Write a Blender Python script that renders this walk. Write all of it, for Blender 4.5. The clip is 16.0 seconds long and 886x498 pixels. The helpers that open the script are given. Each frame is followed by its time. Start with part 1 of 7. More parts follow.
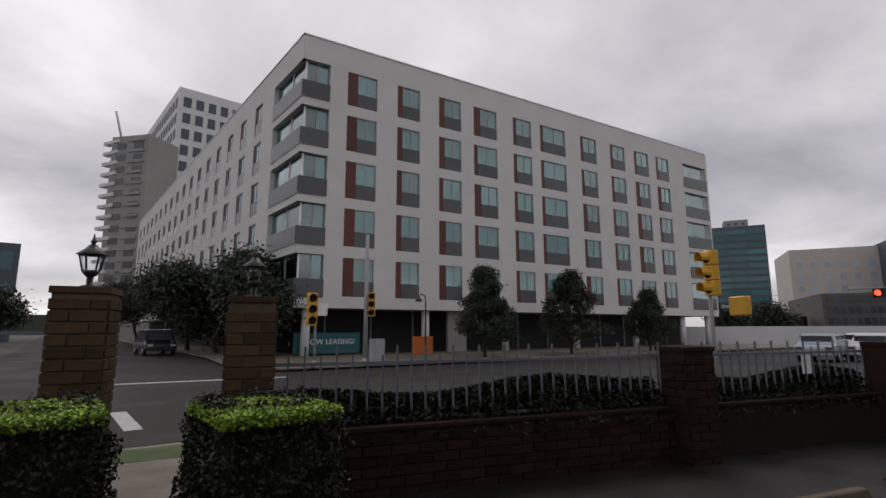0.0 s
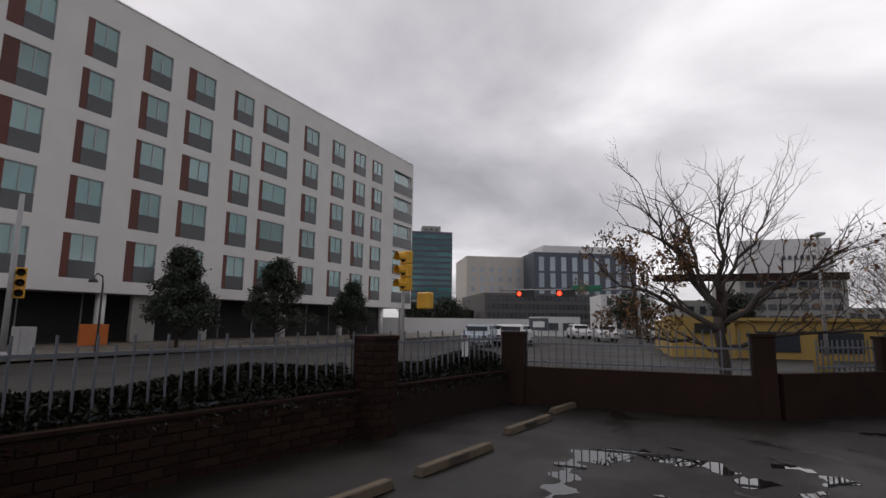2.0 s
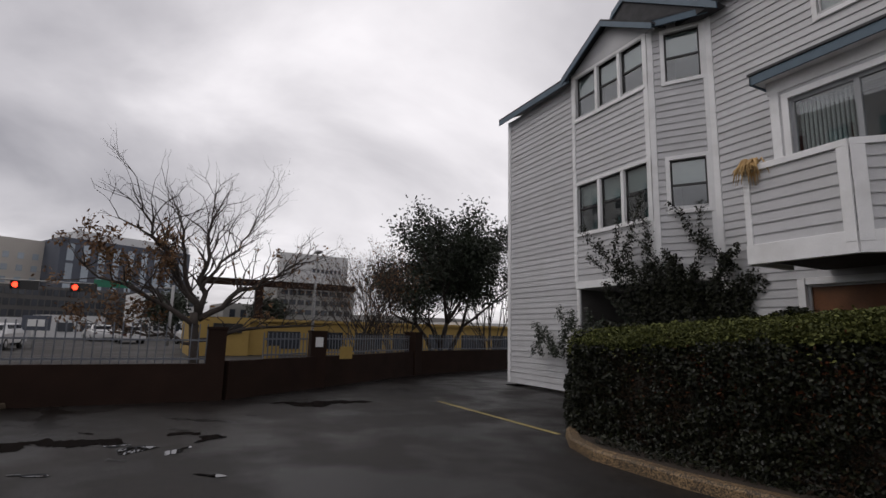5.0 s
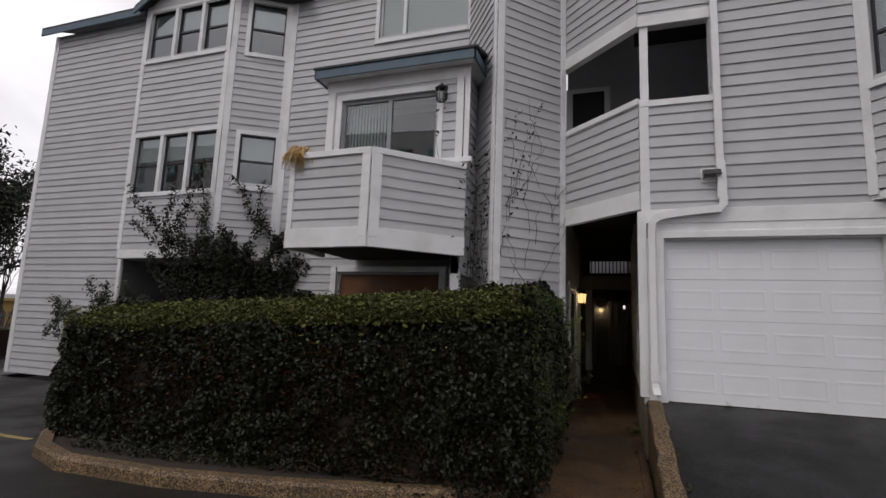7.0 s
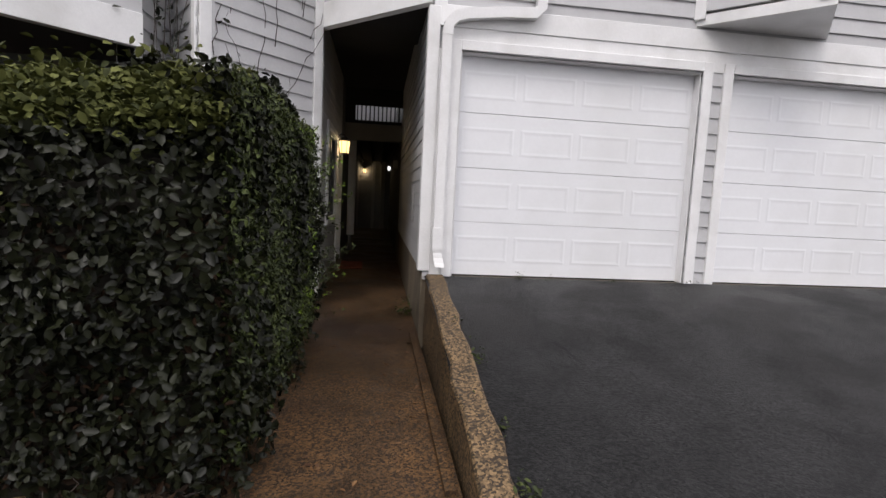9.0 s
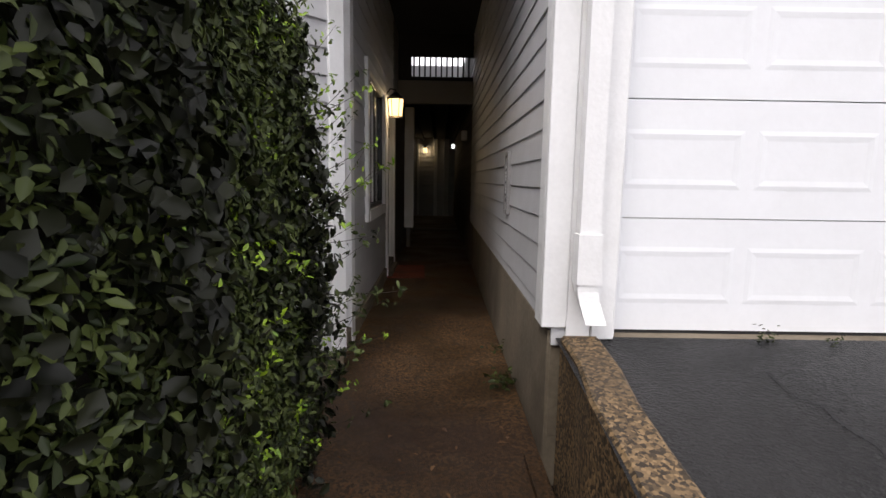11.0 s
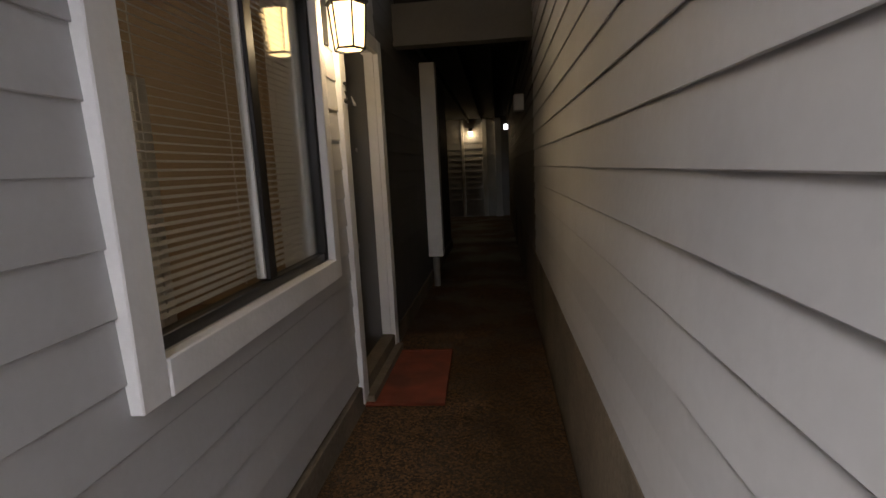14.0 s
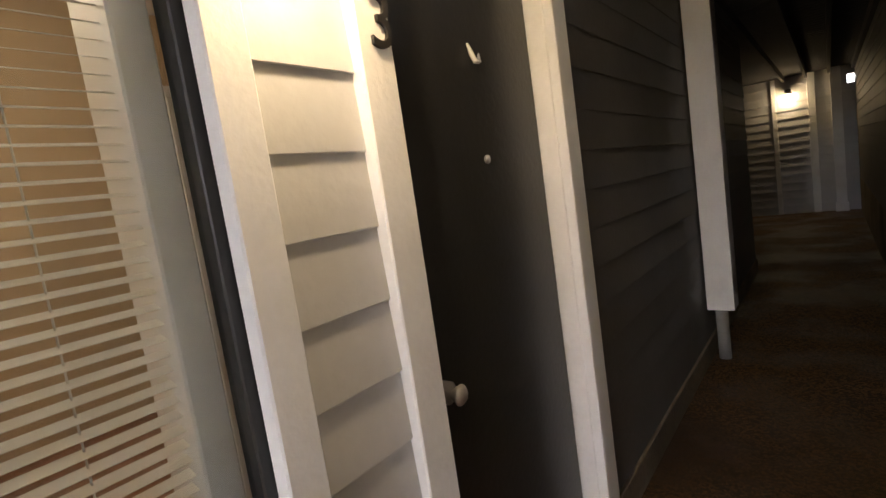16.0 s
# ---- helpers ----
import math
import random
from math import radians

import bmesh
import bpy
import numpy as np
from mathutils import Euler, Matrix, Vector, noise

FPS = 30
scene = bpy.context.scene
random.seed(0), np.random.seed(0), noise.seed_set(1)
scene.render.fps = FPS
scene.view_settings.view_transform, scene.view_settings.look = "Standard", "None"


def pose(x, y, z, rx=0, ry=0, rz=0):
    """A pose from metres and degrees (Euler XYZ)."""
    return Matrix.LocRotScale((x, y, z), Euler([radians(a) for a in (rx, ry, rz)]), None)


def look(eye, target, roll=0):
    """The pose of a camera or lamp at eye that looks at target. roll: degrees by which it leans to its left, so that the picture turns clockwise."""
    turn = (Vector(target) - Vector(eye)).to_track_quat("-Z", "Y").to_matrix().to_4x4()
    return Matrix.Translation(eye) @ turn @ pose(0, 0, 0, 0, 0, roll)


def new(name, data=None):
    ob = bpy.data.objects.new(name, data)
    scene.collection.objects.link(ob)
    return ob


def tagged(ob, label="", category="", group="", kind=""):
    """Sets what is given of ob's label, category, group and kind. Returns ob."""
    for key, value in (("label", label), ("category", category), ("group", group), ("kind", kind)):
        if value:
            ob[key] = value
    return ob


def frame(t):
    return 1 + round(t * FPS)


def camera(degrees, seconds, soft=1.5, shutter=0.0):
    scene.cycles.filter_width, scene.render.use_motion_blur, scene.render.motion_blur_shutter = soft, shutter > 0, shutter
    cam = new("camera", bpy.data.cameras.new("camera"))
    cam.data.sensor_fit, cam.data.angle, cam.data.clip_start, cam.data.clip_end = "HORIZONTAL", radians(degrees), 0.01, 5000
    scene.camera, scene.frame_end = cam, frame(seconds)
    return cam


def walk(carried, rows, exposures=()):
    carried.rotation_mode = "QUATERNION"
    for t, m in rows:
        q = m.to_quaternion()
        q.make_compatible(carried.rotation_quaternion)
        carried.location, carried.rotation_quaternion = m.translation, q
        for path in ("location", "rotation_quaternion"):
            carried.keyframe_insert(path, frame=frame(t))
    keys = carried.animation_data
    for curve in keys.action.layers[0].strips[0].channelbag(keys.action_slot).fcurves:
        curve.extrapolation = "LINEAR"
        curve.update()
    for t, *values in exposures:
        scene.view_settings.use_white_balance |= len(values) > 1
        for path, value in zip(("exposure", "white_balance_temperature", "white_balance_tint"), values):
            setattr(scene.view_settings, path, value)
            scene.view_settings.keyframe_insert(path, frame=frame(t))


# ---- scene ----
cam = camera(82.4, 16.0)
PATH = [
    (0, (-1.652, -9.832, 0.971), (-2.864, -11.392, 1.287), -0.1),
    (0.5, (-1.621, -9.811, 0.972), (-3.019, -11.21, 1.268), 0.1),
    (1, (-1.551, -9.784, 0.97), (-3.138, -10.968, 1.253), 0.3),
    (1.5, (-1.524, -9.744, 0.983), (-3.265, -10.687, 1.262), 0.6),
    (2, (-1.545, -9.7, 0.979), (-3.403, -10.386, 1.259), 0.7),
    (2.5, (-1.556, -9.651, 0.976), (-3.494, -10.063, 1.25), 1.0),
    (3, (-1.554, -9.652, 0.974), (-3.534, -9.743, 1.244), 1.4),
    (3.2, (-1.606, -9.659, 0.971), (-3.587, -9.623, 1.24), 1.7),
    (5.3, (-0.411, -7.989, 0.8), (-2.091, -6.955, 1.131), 1.7),
    (5.5, (-0.388, -7.935, 0.798), (-1.999, -6.798, 1.133), 2.1),
    (6, (-0.406, -7.82, 0.808), (-1.746, -6.374, 1.143), 2.6),
    (6.5, (-0.383, -7.578, 0.826), (-1.39, -5.88, 1.147), 2.2),
    (7, (-0.302, -7.203, 0.861), (-0.955, -5.335, 1.15), 2.2),
    (7.5, (-0.282, -6.626, 0.756), (-0.619, -4.671, 1.009), 1.9),
    (8, (-0.291, -6.041, 0.777), (-0.407, -4.047, 0.875), 2.4),
    (8.5, (-0.418, -5.37, 0.729), (-0.332, -3.375, 0.618), 3.0),
    (9, (-0.439, -4.788, 0.706), (-0.179, -2.815, 0.51), 2.9),
    (9.2, (-0.433, -4.549, 0.697), (-0.124, -2.584, 0.485), 2.7),
    (11.3, (-0.505, -1.761, 0.653), (-0.532, 0.22, 0.38), 0.1),
    (11.5, (-0.473, -1.481, 0.657), (-0.514, 0.499, 0.382), -0.3),
    (12, (-0.419, -0.826, 0.657), (-0.465, 1.153, 0.369), -0.1),
    (12.5, (-0.394, -0.199, 0.686), (-0.428, 1.778, 0.387), -0.7),
    (13, (-0.394, 0.357, 0.709), (-0.418, 2.333, 0.4), -1.1),
    (13.5, (-0.36, 0.912, 0.725), (-0.44, 2.886, 0.413), -1.8),
    (14, (-0.33, 1.409, 0.786), (-0.553, 3.372, 0.47), -2.8),
    (14.5, (-0.334, 1.96, 0.822), (-0.776, 3.887, 0.52), -4.3),
    (15, (-0.348, 2.478, 0.848), (-1.011, 4.342, 0.551), -5.3),
    (15.5, (-0.376, 2.994, 0.852), (-1.337, 4.725, 0.576), -6.5),
    (16, (-0.428, 3.394, 0.855), (-1.653, 4.959, 0.63), -8.4),
]
walk(cam, [(t, look(eye, target, roll)) for t, eye, target, roll in PATH],
     exposures=[(t, stops, 6500, 14) for t, stops in ((0, 0.0), (3.2, 0.0), (5.3, -0.08), (7, 0.2), (8.0, 0.55), (8.5, 0.95), (9.2, 1.1), (11.5, 1.5), (12.0, 1.38), (12.5, 1.38), (13.5, 1.85), (14.0, 2.5), (14.5, 2.75), (15, 3.55), (15.5, 4.05), (16, 4.2))])

# ---- world and sun: a heavy overcast ----
world = bpy.data.worlds.new("world")
scene.world = world
world.use_nodes = True
wn, wl = world.node_tree.nodes, world.node_tree.links
bg = wn["Background"]
sky = wn.new("ShaderNodeTexSky")
sky.sky_type = 'NISHITA'
sky.sun_disc = False
sky.sun_elevation = radians(38)
sky.sun_rotation = radians(200)
gam = wn.new("ShaderNodeMixRGB")
gam.blend_type = 'MULTIPLY'
gam.inputs[0].default_value = 1.0
gam.inputs[2].default_value = (0.10, 0.10, 0.10, 1)
wl.new(sky.outputs[0], gam.inputs[1])
tc = wn.new("ShaderNodeTexCoord")
sep = wn.new("ShaderNodeSeparateXYZ")
wl.new(tc.outputs["Generated"], sep.inputs[0])
zz = wn.new("ShaderNodeMath")
zz.operation = 'ADD'
wl.new(sep.outputs[2], zz.inputs[0])
zz.inputs[1].default_value = 0.16
com = wn.new("ShaderNodeCombineXYZ")
for i in (0, 1):
    dv = wn.new("ShaderNodeMath")
    dv.operation = 'DIVIDE'
    wl.new(sep.outputs[i], dv.inputs[0])
    wl.new(zz.outputs[0], dv.inputs[1])
    wl.new(dv.outputs[0], com.inputs[i])
cl = wn.new("ShaderNodeTexNoise")
cl.inputs["Scale"].default_value = 0.62
cl.inputs["Detail"].default_value = 7
cl.inputs["Roughness"].default_value = 0.5
cl.inputs["Distortion"].default_value = 0.35
wl.new(com.outputs[0], cl.inputs["Vector"])
ramp = wn.new("ShaderNodeValToRGB")
ramp.color_ramp.elements[0].position = 0.32
ramp.color_ramp.elements[0].color = (0.37, 0.365, 0.385, 1)
ramp.color_ramp.elements[1].position = 0.68
ramp.color_ramp.elements[1].color = (1.10, 1.085, 1.09, 1)
mid = ramp.color_ramp.elements.new(0.5)
mid.color = (0.67, 0.66, 0.675, 1)
wl.new(cl.outputs["Fac"], ramp.inputs[0])
mx = wn.new("ShaderNodeMixRGB")
mx.inputs[0].default_value = 0.93
wl.new(gam.outputs[0], mx.inputs[1])
wl.new(ramp.outputs[0], mx.inputs[2])
wl.new(mx.outputs[0], bg.inputs[0])
bg.inputs[1].default_value = 1.0

sun = new("sun", bpy.data.lights.new("sun", 'SUN'))
sun.data.energy = 0.6
sun.data.angle = radians(25)
sun.data.color = (1.0, 0.96, 0.9)
sun.matrix_world = look((0, 0, 30), (14, 20, 0))


# ---- materials ----
def mat(name, color, rough=0.7, var=0.25, scale=6.0, fine=60.0, bump=0.15, metal=0.0, spec=0.5, rand=0.0,
        emit=None, power=0.0, stain=None, stain_amount=0.0, rough2=None, pebble=0.0, pebble_mix=0.8):
    m = bpy.data.materials.new(name)
    m.use_nodes = True
    n, l = m.node_tree.nodes, m.node_tree.links
    b = n["Principled BSDF"]
    b.inputs["Roughness"].default_value = rough
    b.inputs["Metallic"].default_value = metal
    b.inputs["Specular IOR Level"].default_value = spec
    co = n.new("ShaderNodeTexCoord")
    big = n.new("ShaderNodeTexNoise")
    big.inputs["Scale"].default_value = scale
    big.inputs["Detail"].default_value = 5
    l.new(co.outputs["Object"], big.inputs["Vector"])
    small = n.new("ShaderNodeTexNoise")
    small.inputs["Scale"].default_value = fine
    small.inputs["Detail"].default_value = 3
    l.new(co.outputs["Object"], small.inputs["Vector"])
    add = n.new("ShaderNodeMath")
    add.operation = 'MULTIPLY_ADD'
    l.new(small.outputs["Fac"], add.inputs[0])
    add.inputs[1].default_value = 0.5
    l.new(big.outputs["Fac"], add.inputs[2])
    rp = n.new("ShaderNodeMapRange")
    rp.inputs[1].default_value, rp.inputs[2].default_value = 0.45, 1.05
    rp.inputs[3].default_value, rp.inputs[4].default_value = 1 - var, 1 + var
    l.new(add.outputs[0], rp.inputs[0])
    value = rp.outputs[0]
    if rand:
        info = n.new("ShaderNodeObjectInfo")
        rr = n.new("ShaderNodeMapRange")
        rr.inputs[3].default_value, rr.inputs[4].default_value = 1 - rand, 1 + rand
        l.new(info.outputs["Random"], rr.inputs[0])
        mu = n.new("ShaderNodeMath")
        mu.operation = 'MULTIPLY'
        l.new(value, mu.inputs[0])
        l.new(rr.outputs[0], mu.inputs[1])
        value = mu.outputs[0]
    if pebble:
        vo = n.new("ShaderNodeTexVoronoi")
        vo.inputs["Scale"].default_value = pebble
        l.new(co.outputs["Object"], vo.inputs["Vector"])
        sp = n.new("ShaderNodeSeparateColor")
        l.new(vo.outputs["Color"], sp.inputs[0])
        pm = n.new("ShaderNodeMapRange")
        pm.inputs[1].default_value, pm.inputs[2].default_value = 0.25, 1.0
        pm.inputs[3].default_value, pm.inputs[4].default_value = 1 - pebble_mix, 1 + pebble_mix * 1.9
        l.new(sp.outputs[0], pm.inputs[0])
        mu2 = n.new("ShaderNodeMath")
        mu2.operation = 'MULTIPLY'
        l.new(value, mu2.inputs[0])
        l.new(pm.outputs[0], mu2.inputs[1])
        value = mu2.outputs[0]
    mix = n.new("ShaderNodeMixRGB")
    mix.blend_type = 'MULTIPLY'
    mix.inputs[0].default_value = 1
    mix.inputs[1].default_value = (*color, 1)
    l.new(value, mix.inputs[2])
    out = mix.outputs[0]
    if stain:
        sn = n.new("ShaderNodeTexNoise")
        sn.inputs["Scale"].default_value = scale * 0.4
        sn.inputs["Detail"].default_value = 8
        l.new(co.outputs["Object"], sn.inputs["Vector"])
        sr = n.new("ShaderNodeMapRange")
        sr.inputs[1].default_value, sr.inputs[2].default_value = 0.5, 0.68
        sr.inputs[4].default_value = stain_amount
        l.new(sn.outputs["Fac"], sr.inputs[0])
        sm = n.new("ShaderNodeMixRGB")
        l.new(sr.outputs[0], sm.inputs[0])
        l.new(out, sm.inputs[1])
        sm.inputs[2].default_value = (*stain, 1)
        out = sm.outputs[0]
    l.new(out, b.inputs["Base Color"])
    if rough2 is not None:
        r2 = n.new("ShaderNodeMapRange")
        r2.inputs[1].default_value, r2.inputs[2].default_value = 0.42, 0.6
        r2.inputs[3].default_value, r2.inputs[4].default_value = rough, rough2
        l.new(big.outputs["Fac"], r2.inputs[0])
        l.new(r2.outputs[0], b.inputs["Roughness"])
    if bump:
        bp = n.new("ShaderNodeBump")
        bp.inputs["Strength"].default_value = bump
        bp.inputs["Distance"].default_value = 0.01
        l.new(small.outputs["Fac"], bp.inputs["Height"])
        l.new(bp.outputs[0], b.inputs["Normal"])
    if emit:
        b.inputs["Emission Color"].default_value = (*emit, 1)
        b.inputs["Emission Strength"].default_value = power
    return m


def glass(name, tint=(0.9, 0.95, 0.95), rough=0.02, gloss=0.06):
    m = bpy.data.materials.new(name)
    m.use_nodes = True
    n, l = m.node_tree.nodes, m.node_tree.links
    n.remove(n["Principled BSDF"])
    tr = n.new("ShaderNodeBsdfTransparent")
    tr.inputs[0].default_value = (*tint, 1)
    gl = n.new("ShaderNodeBsdfGlossy")
    gl.inputs["Roughness"].default_value = rough
    lw = n.new("ShaderNodeLayerWeight")
    pw = n.new("ShaderNodeMath")
    pw.operation = 'POWER'
    l.new(lw.outputs["Facing"], pw.inputs[0])
    pw.inputs[1].default_value = 3.2
    fr = n.new("ShaderNodeMath")
    fr.operation = 'MULTIPLY_ADD'
    l.new(pw.outputs[0], fr.inputs[0])
    fr.inputs[1].default_value = 0.75
    fr.inputs[2].default_value = gloss
    ms = n.new("ShaderNodeMixShader")
    l.new(fr.outputs[0], ms.inputs[0])
    l.new(tr.outputs[0], ms.inputs[1])
    l.new(gl.outputs[0], ms.inputs[2])
    l.new(ms.outputs[0], n["Material Output"].inputs[0])
    return m


M = {
    "siding": mat("grey_siding_paint", (0.50, 0.50, 0.51), 0.55, 0.07, 3.0, 35, 0.12, rand=0.05, stain=(0.40, 0.40, 0.385), stain_amount=0.25),
    # charcoal siding; also carries shade under the bay and deep in the passage
    "sidingdark": mat("charcoal_and_shade_siding", (0.13, 0.125, 0.12), 0.6, 0.12, 3.0, 35, 0.12, rand=0.08),
    "trim": mat("white_trim_paint", (0.82, 0.82, 0.82), 0.5, 0.06, 4.0, 50, 0.15, stain=(0.5, 0.49, 0.46), stain_amount=0.35),
    "fascia": mat("blue_grey_fascia_paint", (0.075, 0.12, 0.16), 0.5, 0.15, 4, 50, 0.15),
    "shingle": mat("dark_roof_shingle", (0.05, 0.05, 0.052), 0.9, 0.35, 5, 90, 0.5, rand=0.2),
    "garage": mat("white_garage_door_paint", (0.80, 0.81, 0.83), 0.4, 0.03, 2.5, 30, 0.05, stain=(0.66, 0.66, 0.65), stain_amount=0.3),
    "white": mat("white_stucco", (0.58, 0.57, 0.555), 0.8, 0.05, 0.7, 25, 0.1, stain=(0.49, 0.48, 0.465), stain_amount=0.3),
    "red": mat("oxide_red_panel", (0.085, 0.020, 0.011), 0.6, 0.15, 2, 30, 0.05, rand=0.2),
    "balcony": mat("smoked_balcony_panel", (0.055, 0.06, 0.065), 0.25, 0.12, 2, 30, 0.0, rand=0.15),
    "alu": mat("window_aluminium", (0.30, 0.31, 0.32), 0.4, 0.1, 3, 40, 0.0),
    "darkframe": mat("dark_bronze_frame", (0.018, 0.017, 0.016), 0.35, 0.2, 4, 60, 0.05),
    "curtain": mat("pale_green_curtain", (0.30, 0.36, 0.35), 0.9, 0.12, 2, 30, 0.0, rand=0.3),
    "blind": mat("white_blind", (0.72, 0.71, 0.68), 0.5, 0.05, 3, 30, 0.0),
    # near-black that stands for the shade of unlit rooms and undersides
    "dark": mat("near_black_unlit", (0.02, 0.02, 0.022), 0.9, 0.2, 3, 30, 0.0),
    "asphalt": mat("wet_asphalt", (0.0125, 0.0108, 0.0097), 0.36, 0.4, 0.8, 70, 0.6, stain=(0.021, 0.0175, 0.015), stain_amount=0.6, spec=0.25, rough2=0.65, pebble=70.0, pebble_mix=0.45),
    "drive": mat("new_black_asphalt", (0.0075, 0.0073, 0.0075), 0.6, 0.5, 1.2, 90, 1.0, spec=0.3, stain=(0.024, 0.0225, 0.022), stain_amount=0.75, rough2=0.45, pebble=75.0, pebble_mix=0.95),
    "road": mat("road_asphalt", (0.026, 0.023, 0.021), 0.65, 0.25, 0.4, 50, 0.3, spec=0.25, rough2=0.8),
    "ground": mat("far_ground", (0.07, 0.068, 0.06), 0.9, 0.3, 0.05, 3, 0.2),
    "water": mat("puddle_water", (0.012, 0.012, 0.012), 0.015, 0.1, 1, 8, 0.0, spec=1.0),
    # wet silt colour, also used to paint one dark reflection
    "wetdark": mat("dark_silt_and_reflection", (0.006, 0.005, 0.004), 0.3, 0.4, 3, 60, 0.4, spec=0.3),
    "pierbrick": mat("olive_brown_brick", (0.062, 0.040, 0.022), 0.85, 0.3, 8, 80, 0.5, spec=0.15, rand=0.3),
    "piermortar": mat("tan_mortar", (0.10, 0.078, 0.052), 0.95, 0.25, 8, 80, 0.5, spec=0.15),
    "concrete": mat("stained_concrete", (0.15, 0.13, 0.105), 0.7, 0.3, 2.5, 60, 0.4, stain=(0.09, 0.065, 0.04), stain_amount=0.7),
    "aggregate": mat("exposed_aggregate_path", (0.072, 0.037, 0.0125), 0.5, 0.6, 1.6, 160, 0.7, stain=(0.030, 0.014, 0.006), stain_amount=0.85, rough2=0.85, pebble=90.0, pebble_mix=0.65),
    "stucco": mat("stained_foundation", (0.19, 0.155, 0.11), 0.85, 0.35, 2.2, 40, 0.4, stain=(0.06, 0.045, 0.028), stain_amount=0.8),
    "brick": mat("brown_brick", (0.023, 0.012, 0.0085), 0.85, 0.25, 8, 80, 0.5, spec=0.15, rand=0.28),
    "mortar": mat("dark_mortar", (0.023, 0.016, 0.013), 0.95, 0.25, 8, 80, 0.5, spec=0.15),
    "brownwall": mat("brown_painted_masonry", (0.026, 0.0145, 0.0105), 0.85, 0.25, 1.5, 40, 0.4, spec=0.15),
    "iron": mat("grey_iron_fence", (0.115, 0.125, 0.145), 0.5, 0.15, 5, 50, 0.1),
    "blackiron": mat("black_iron", (0.015, 0.015, 0.015), 0.45, 0.2, 5, 50, 0.1),
    # leaf colour darkened because the hedge sides get less sky light
    "leaf": mat("shade_dark_leaf", (0.030, 0.052, 0.018), 0.42, 0.45, 2.0, 25, 0.0, spec=0.22),
    # paler leaf colour for the sky light on the hedge top
    "leaf_top": mat("top_lit_olive_leaf", (0.05, 0.06, 0.02), 0.7, 0.4, 2.0, 25, 0.0, spec=0.14),
    "garagegrey": mat("dark_garage_concrete", (0.10, 0.095, 0.09), 0.85, 0.15, 0.3, 5, 0.0),
    "leaf_lime": mat("lime_new_leaf", (0.17, 0.27, 0.035), 0.45, 0.35, 2.0, 25, 0.0),
    "leaf_green": mat("glossy_green_leaf", (0.03, 0.06, 0.02), 0.45, 0.4, 2.0, 25, 0.0, spec=0.22),
    "leaf_rust": mat("rust_brown_leaf", (0.05, 0.02, 0.01), 0.8, 0.4, 2.0, 25, 0.0, spec=0.1),
    "leaf_brown": mat("withered_brown_leaf", (0.03, 0.018, 0.01), 0.8, 0.4, 2.0, 25, 0.0, spec=0.1),
    "leaf_tree": mat("live_oak_leaf", (0.035, 0.055, 0.025), 0.5, 0.4, 1.0, 10, 0.0),
    "leaf_dead": mat("russet_dead_leaf", (0.14, 0.065, 0.028), 0.7, 0.4, 2, 20, 0.0),
    # core colour stands for the shade between the leaves
    "hedgecore": mat("hedge_core_shade", (0.020, 0.017, 0.012), 0.95, 0.4, 8, 60, 0.3),
    "bark": mat("dark_bark", (0.05, 0.04, 0.034), 0.9, 0.35, 5, 50, 0.6),
    "yellow": mat("signal_yellow", (0.62, 0.33, 0.02), 0.45, 0.08, 4, 40, 0.0),
    "ochre": mat("ochre_stucco", (0.33, 0.22, 0.06), 0.8, 0.12, 0.8, 20, 0.15),
    "galv": mat("galvanised_pole", (0.30, 0.30, 0.30), 0.5, 0.12, 4, 40, 0.05),
    "glassteal": mat("teal_curtain_wall", (0.035, 0.13, 0.14), 0.12, 0.15, 0.1, 2, 0.0, rand=0.35),
    "glassdark": mat("dark_far_glazing", (0.035, 0.04, 0.05), 0.15, 0.15, 0.1, 2, 0.0, rand=0.35),
    "glasspale": mat("pale_far_glazing", (0.33, 0.38, 0.43), 0.15, 0.15, 0.1, 2, 0.0, rand=0.2),
    "beige": mat("beige_precast", (0.48, 0.45, 0.41), 0.85, 0.06, 0.2, 4, 0.0),
    "navy": mat("slate_blue_panel", (0.07, 0.08, 0.105), 0.6, 0.1, 0.2, 4, 0.0),
    "offwhite": mat("pale_cladding", (0.60, 0.60, 0.60), 0.7, 0.06, 0.3, 5, 0.0),
    "precast": mat("grey_precast", (0.27, 0.265, 0.25), 0.85, 0.12, 0.3, 5, 0.05),
    "lamp_glow": mat("lit_lantern_glass", (0.9, 0.7, 0.4), 0.3, 0.05, 5, 30, 0.0, emit=(1.0, 0.66, 0.26), power=1.1),
    "red_glow": mat("red_signal_lens", (0.6, 0.02, 0.01), 0.3, 0.05, 5, 30, 0.0, emit=(1.0, 0.05, 0.02), power=4.0),
    "teal_banner": mat("teal_banner", (0.02, 0.10, 0.11), 0.7, 0.1, 2, 20, 0.0),
    "letters": mat("white_lettering", (0.75, 0.75, 0.74), 0.6, 0.05, 3, 30, 0.0),
    "beigewall": mat("warm_room_paint", (0.42, 0.30, 0.18), 0.8, 0.08, 1, 20, 0.05),
    "woodfloor": mat("brown_wood_floor", (0.17, 0.07, 0.03), 0.4, 0.3, 3, 40, 0.1),
    "door": mat("charcoal_door_paint", (0.022, 0.022, 0.023), 0.35, 0.15, 3, 50, 0.1),
    "mat": mat("rust_red_doormat", (0.22, 0.05, 0.022), 0.95, 0.3, 8, 120, 0.6, stain=(0.09, 0.03, 0.015), stain_amount=0.7),
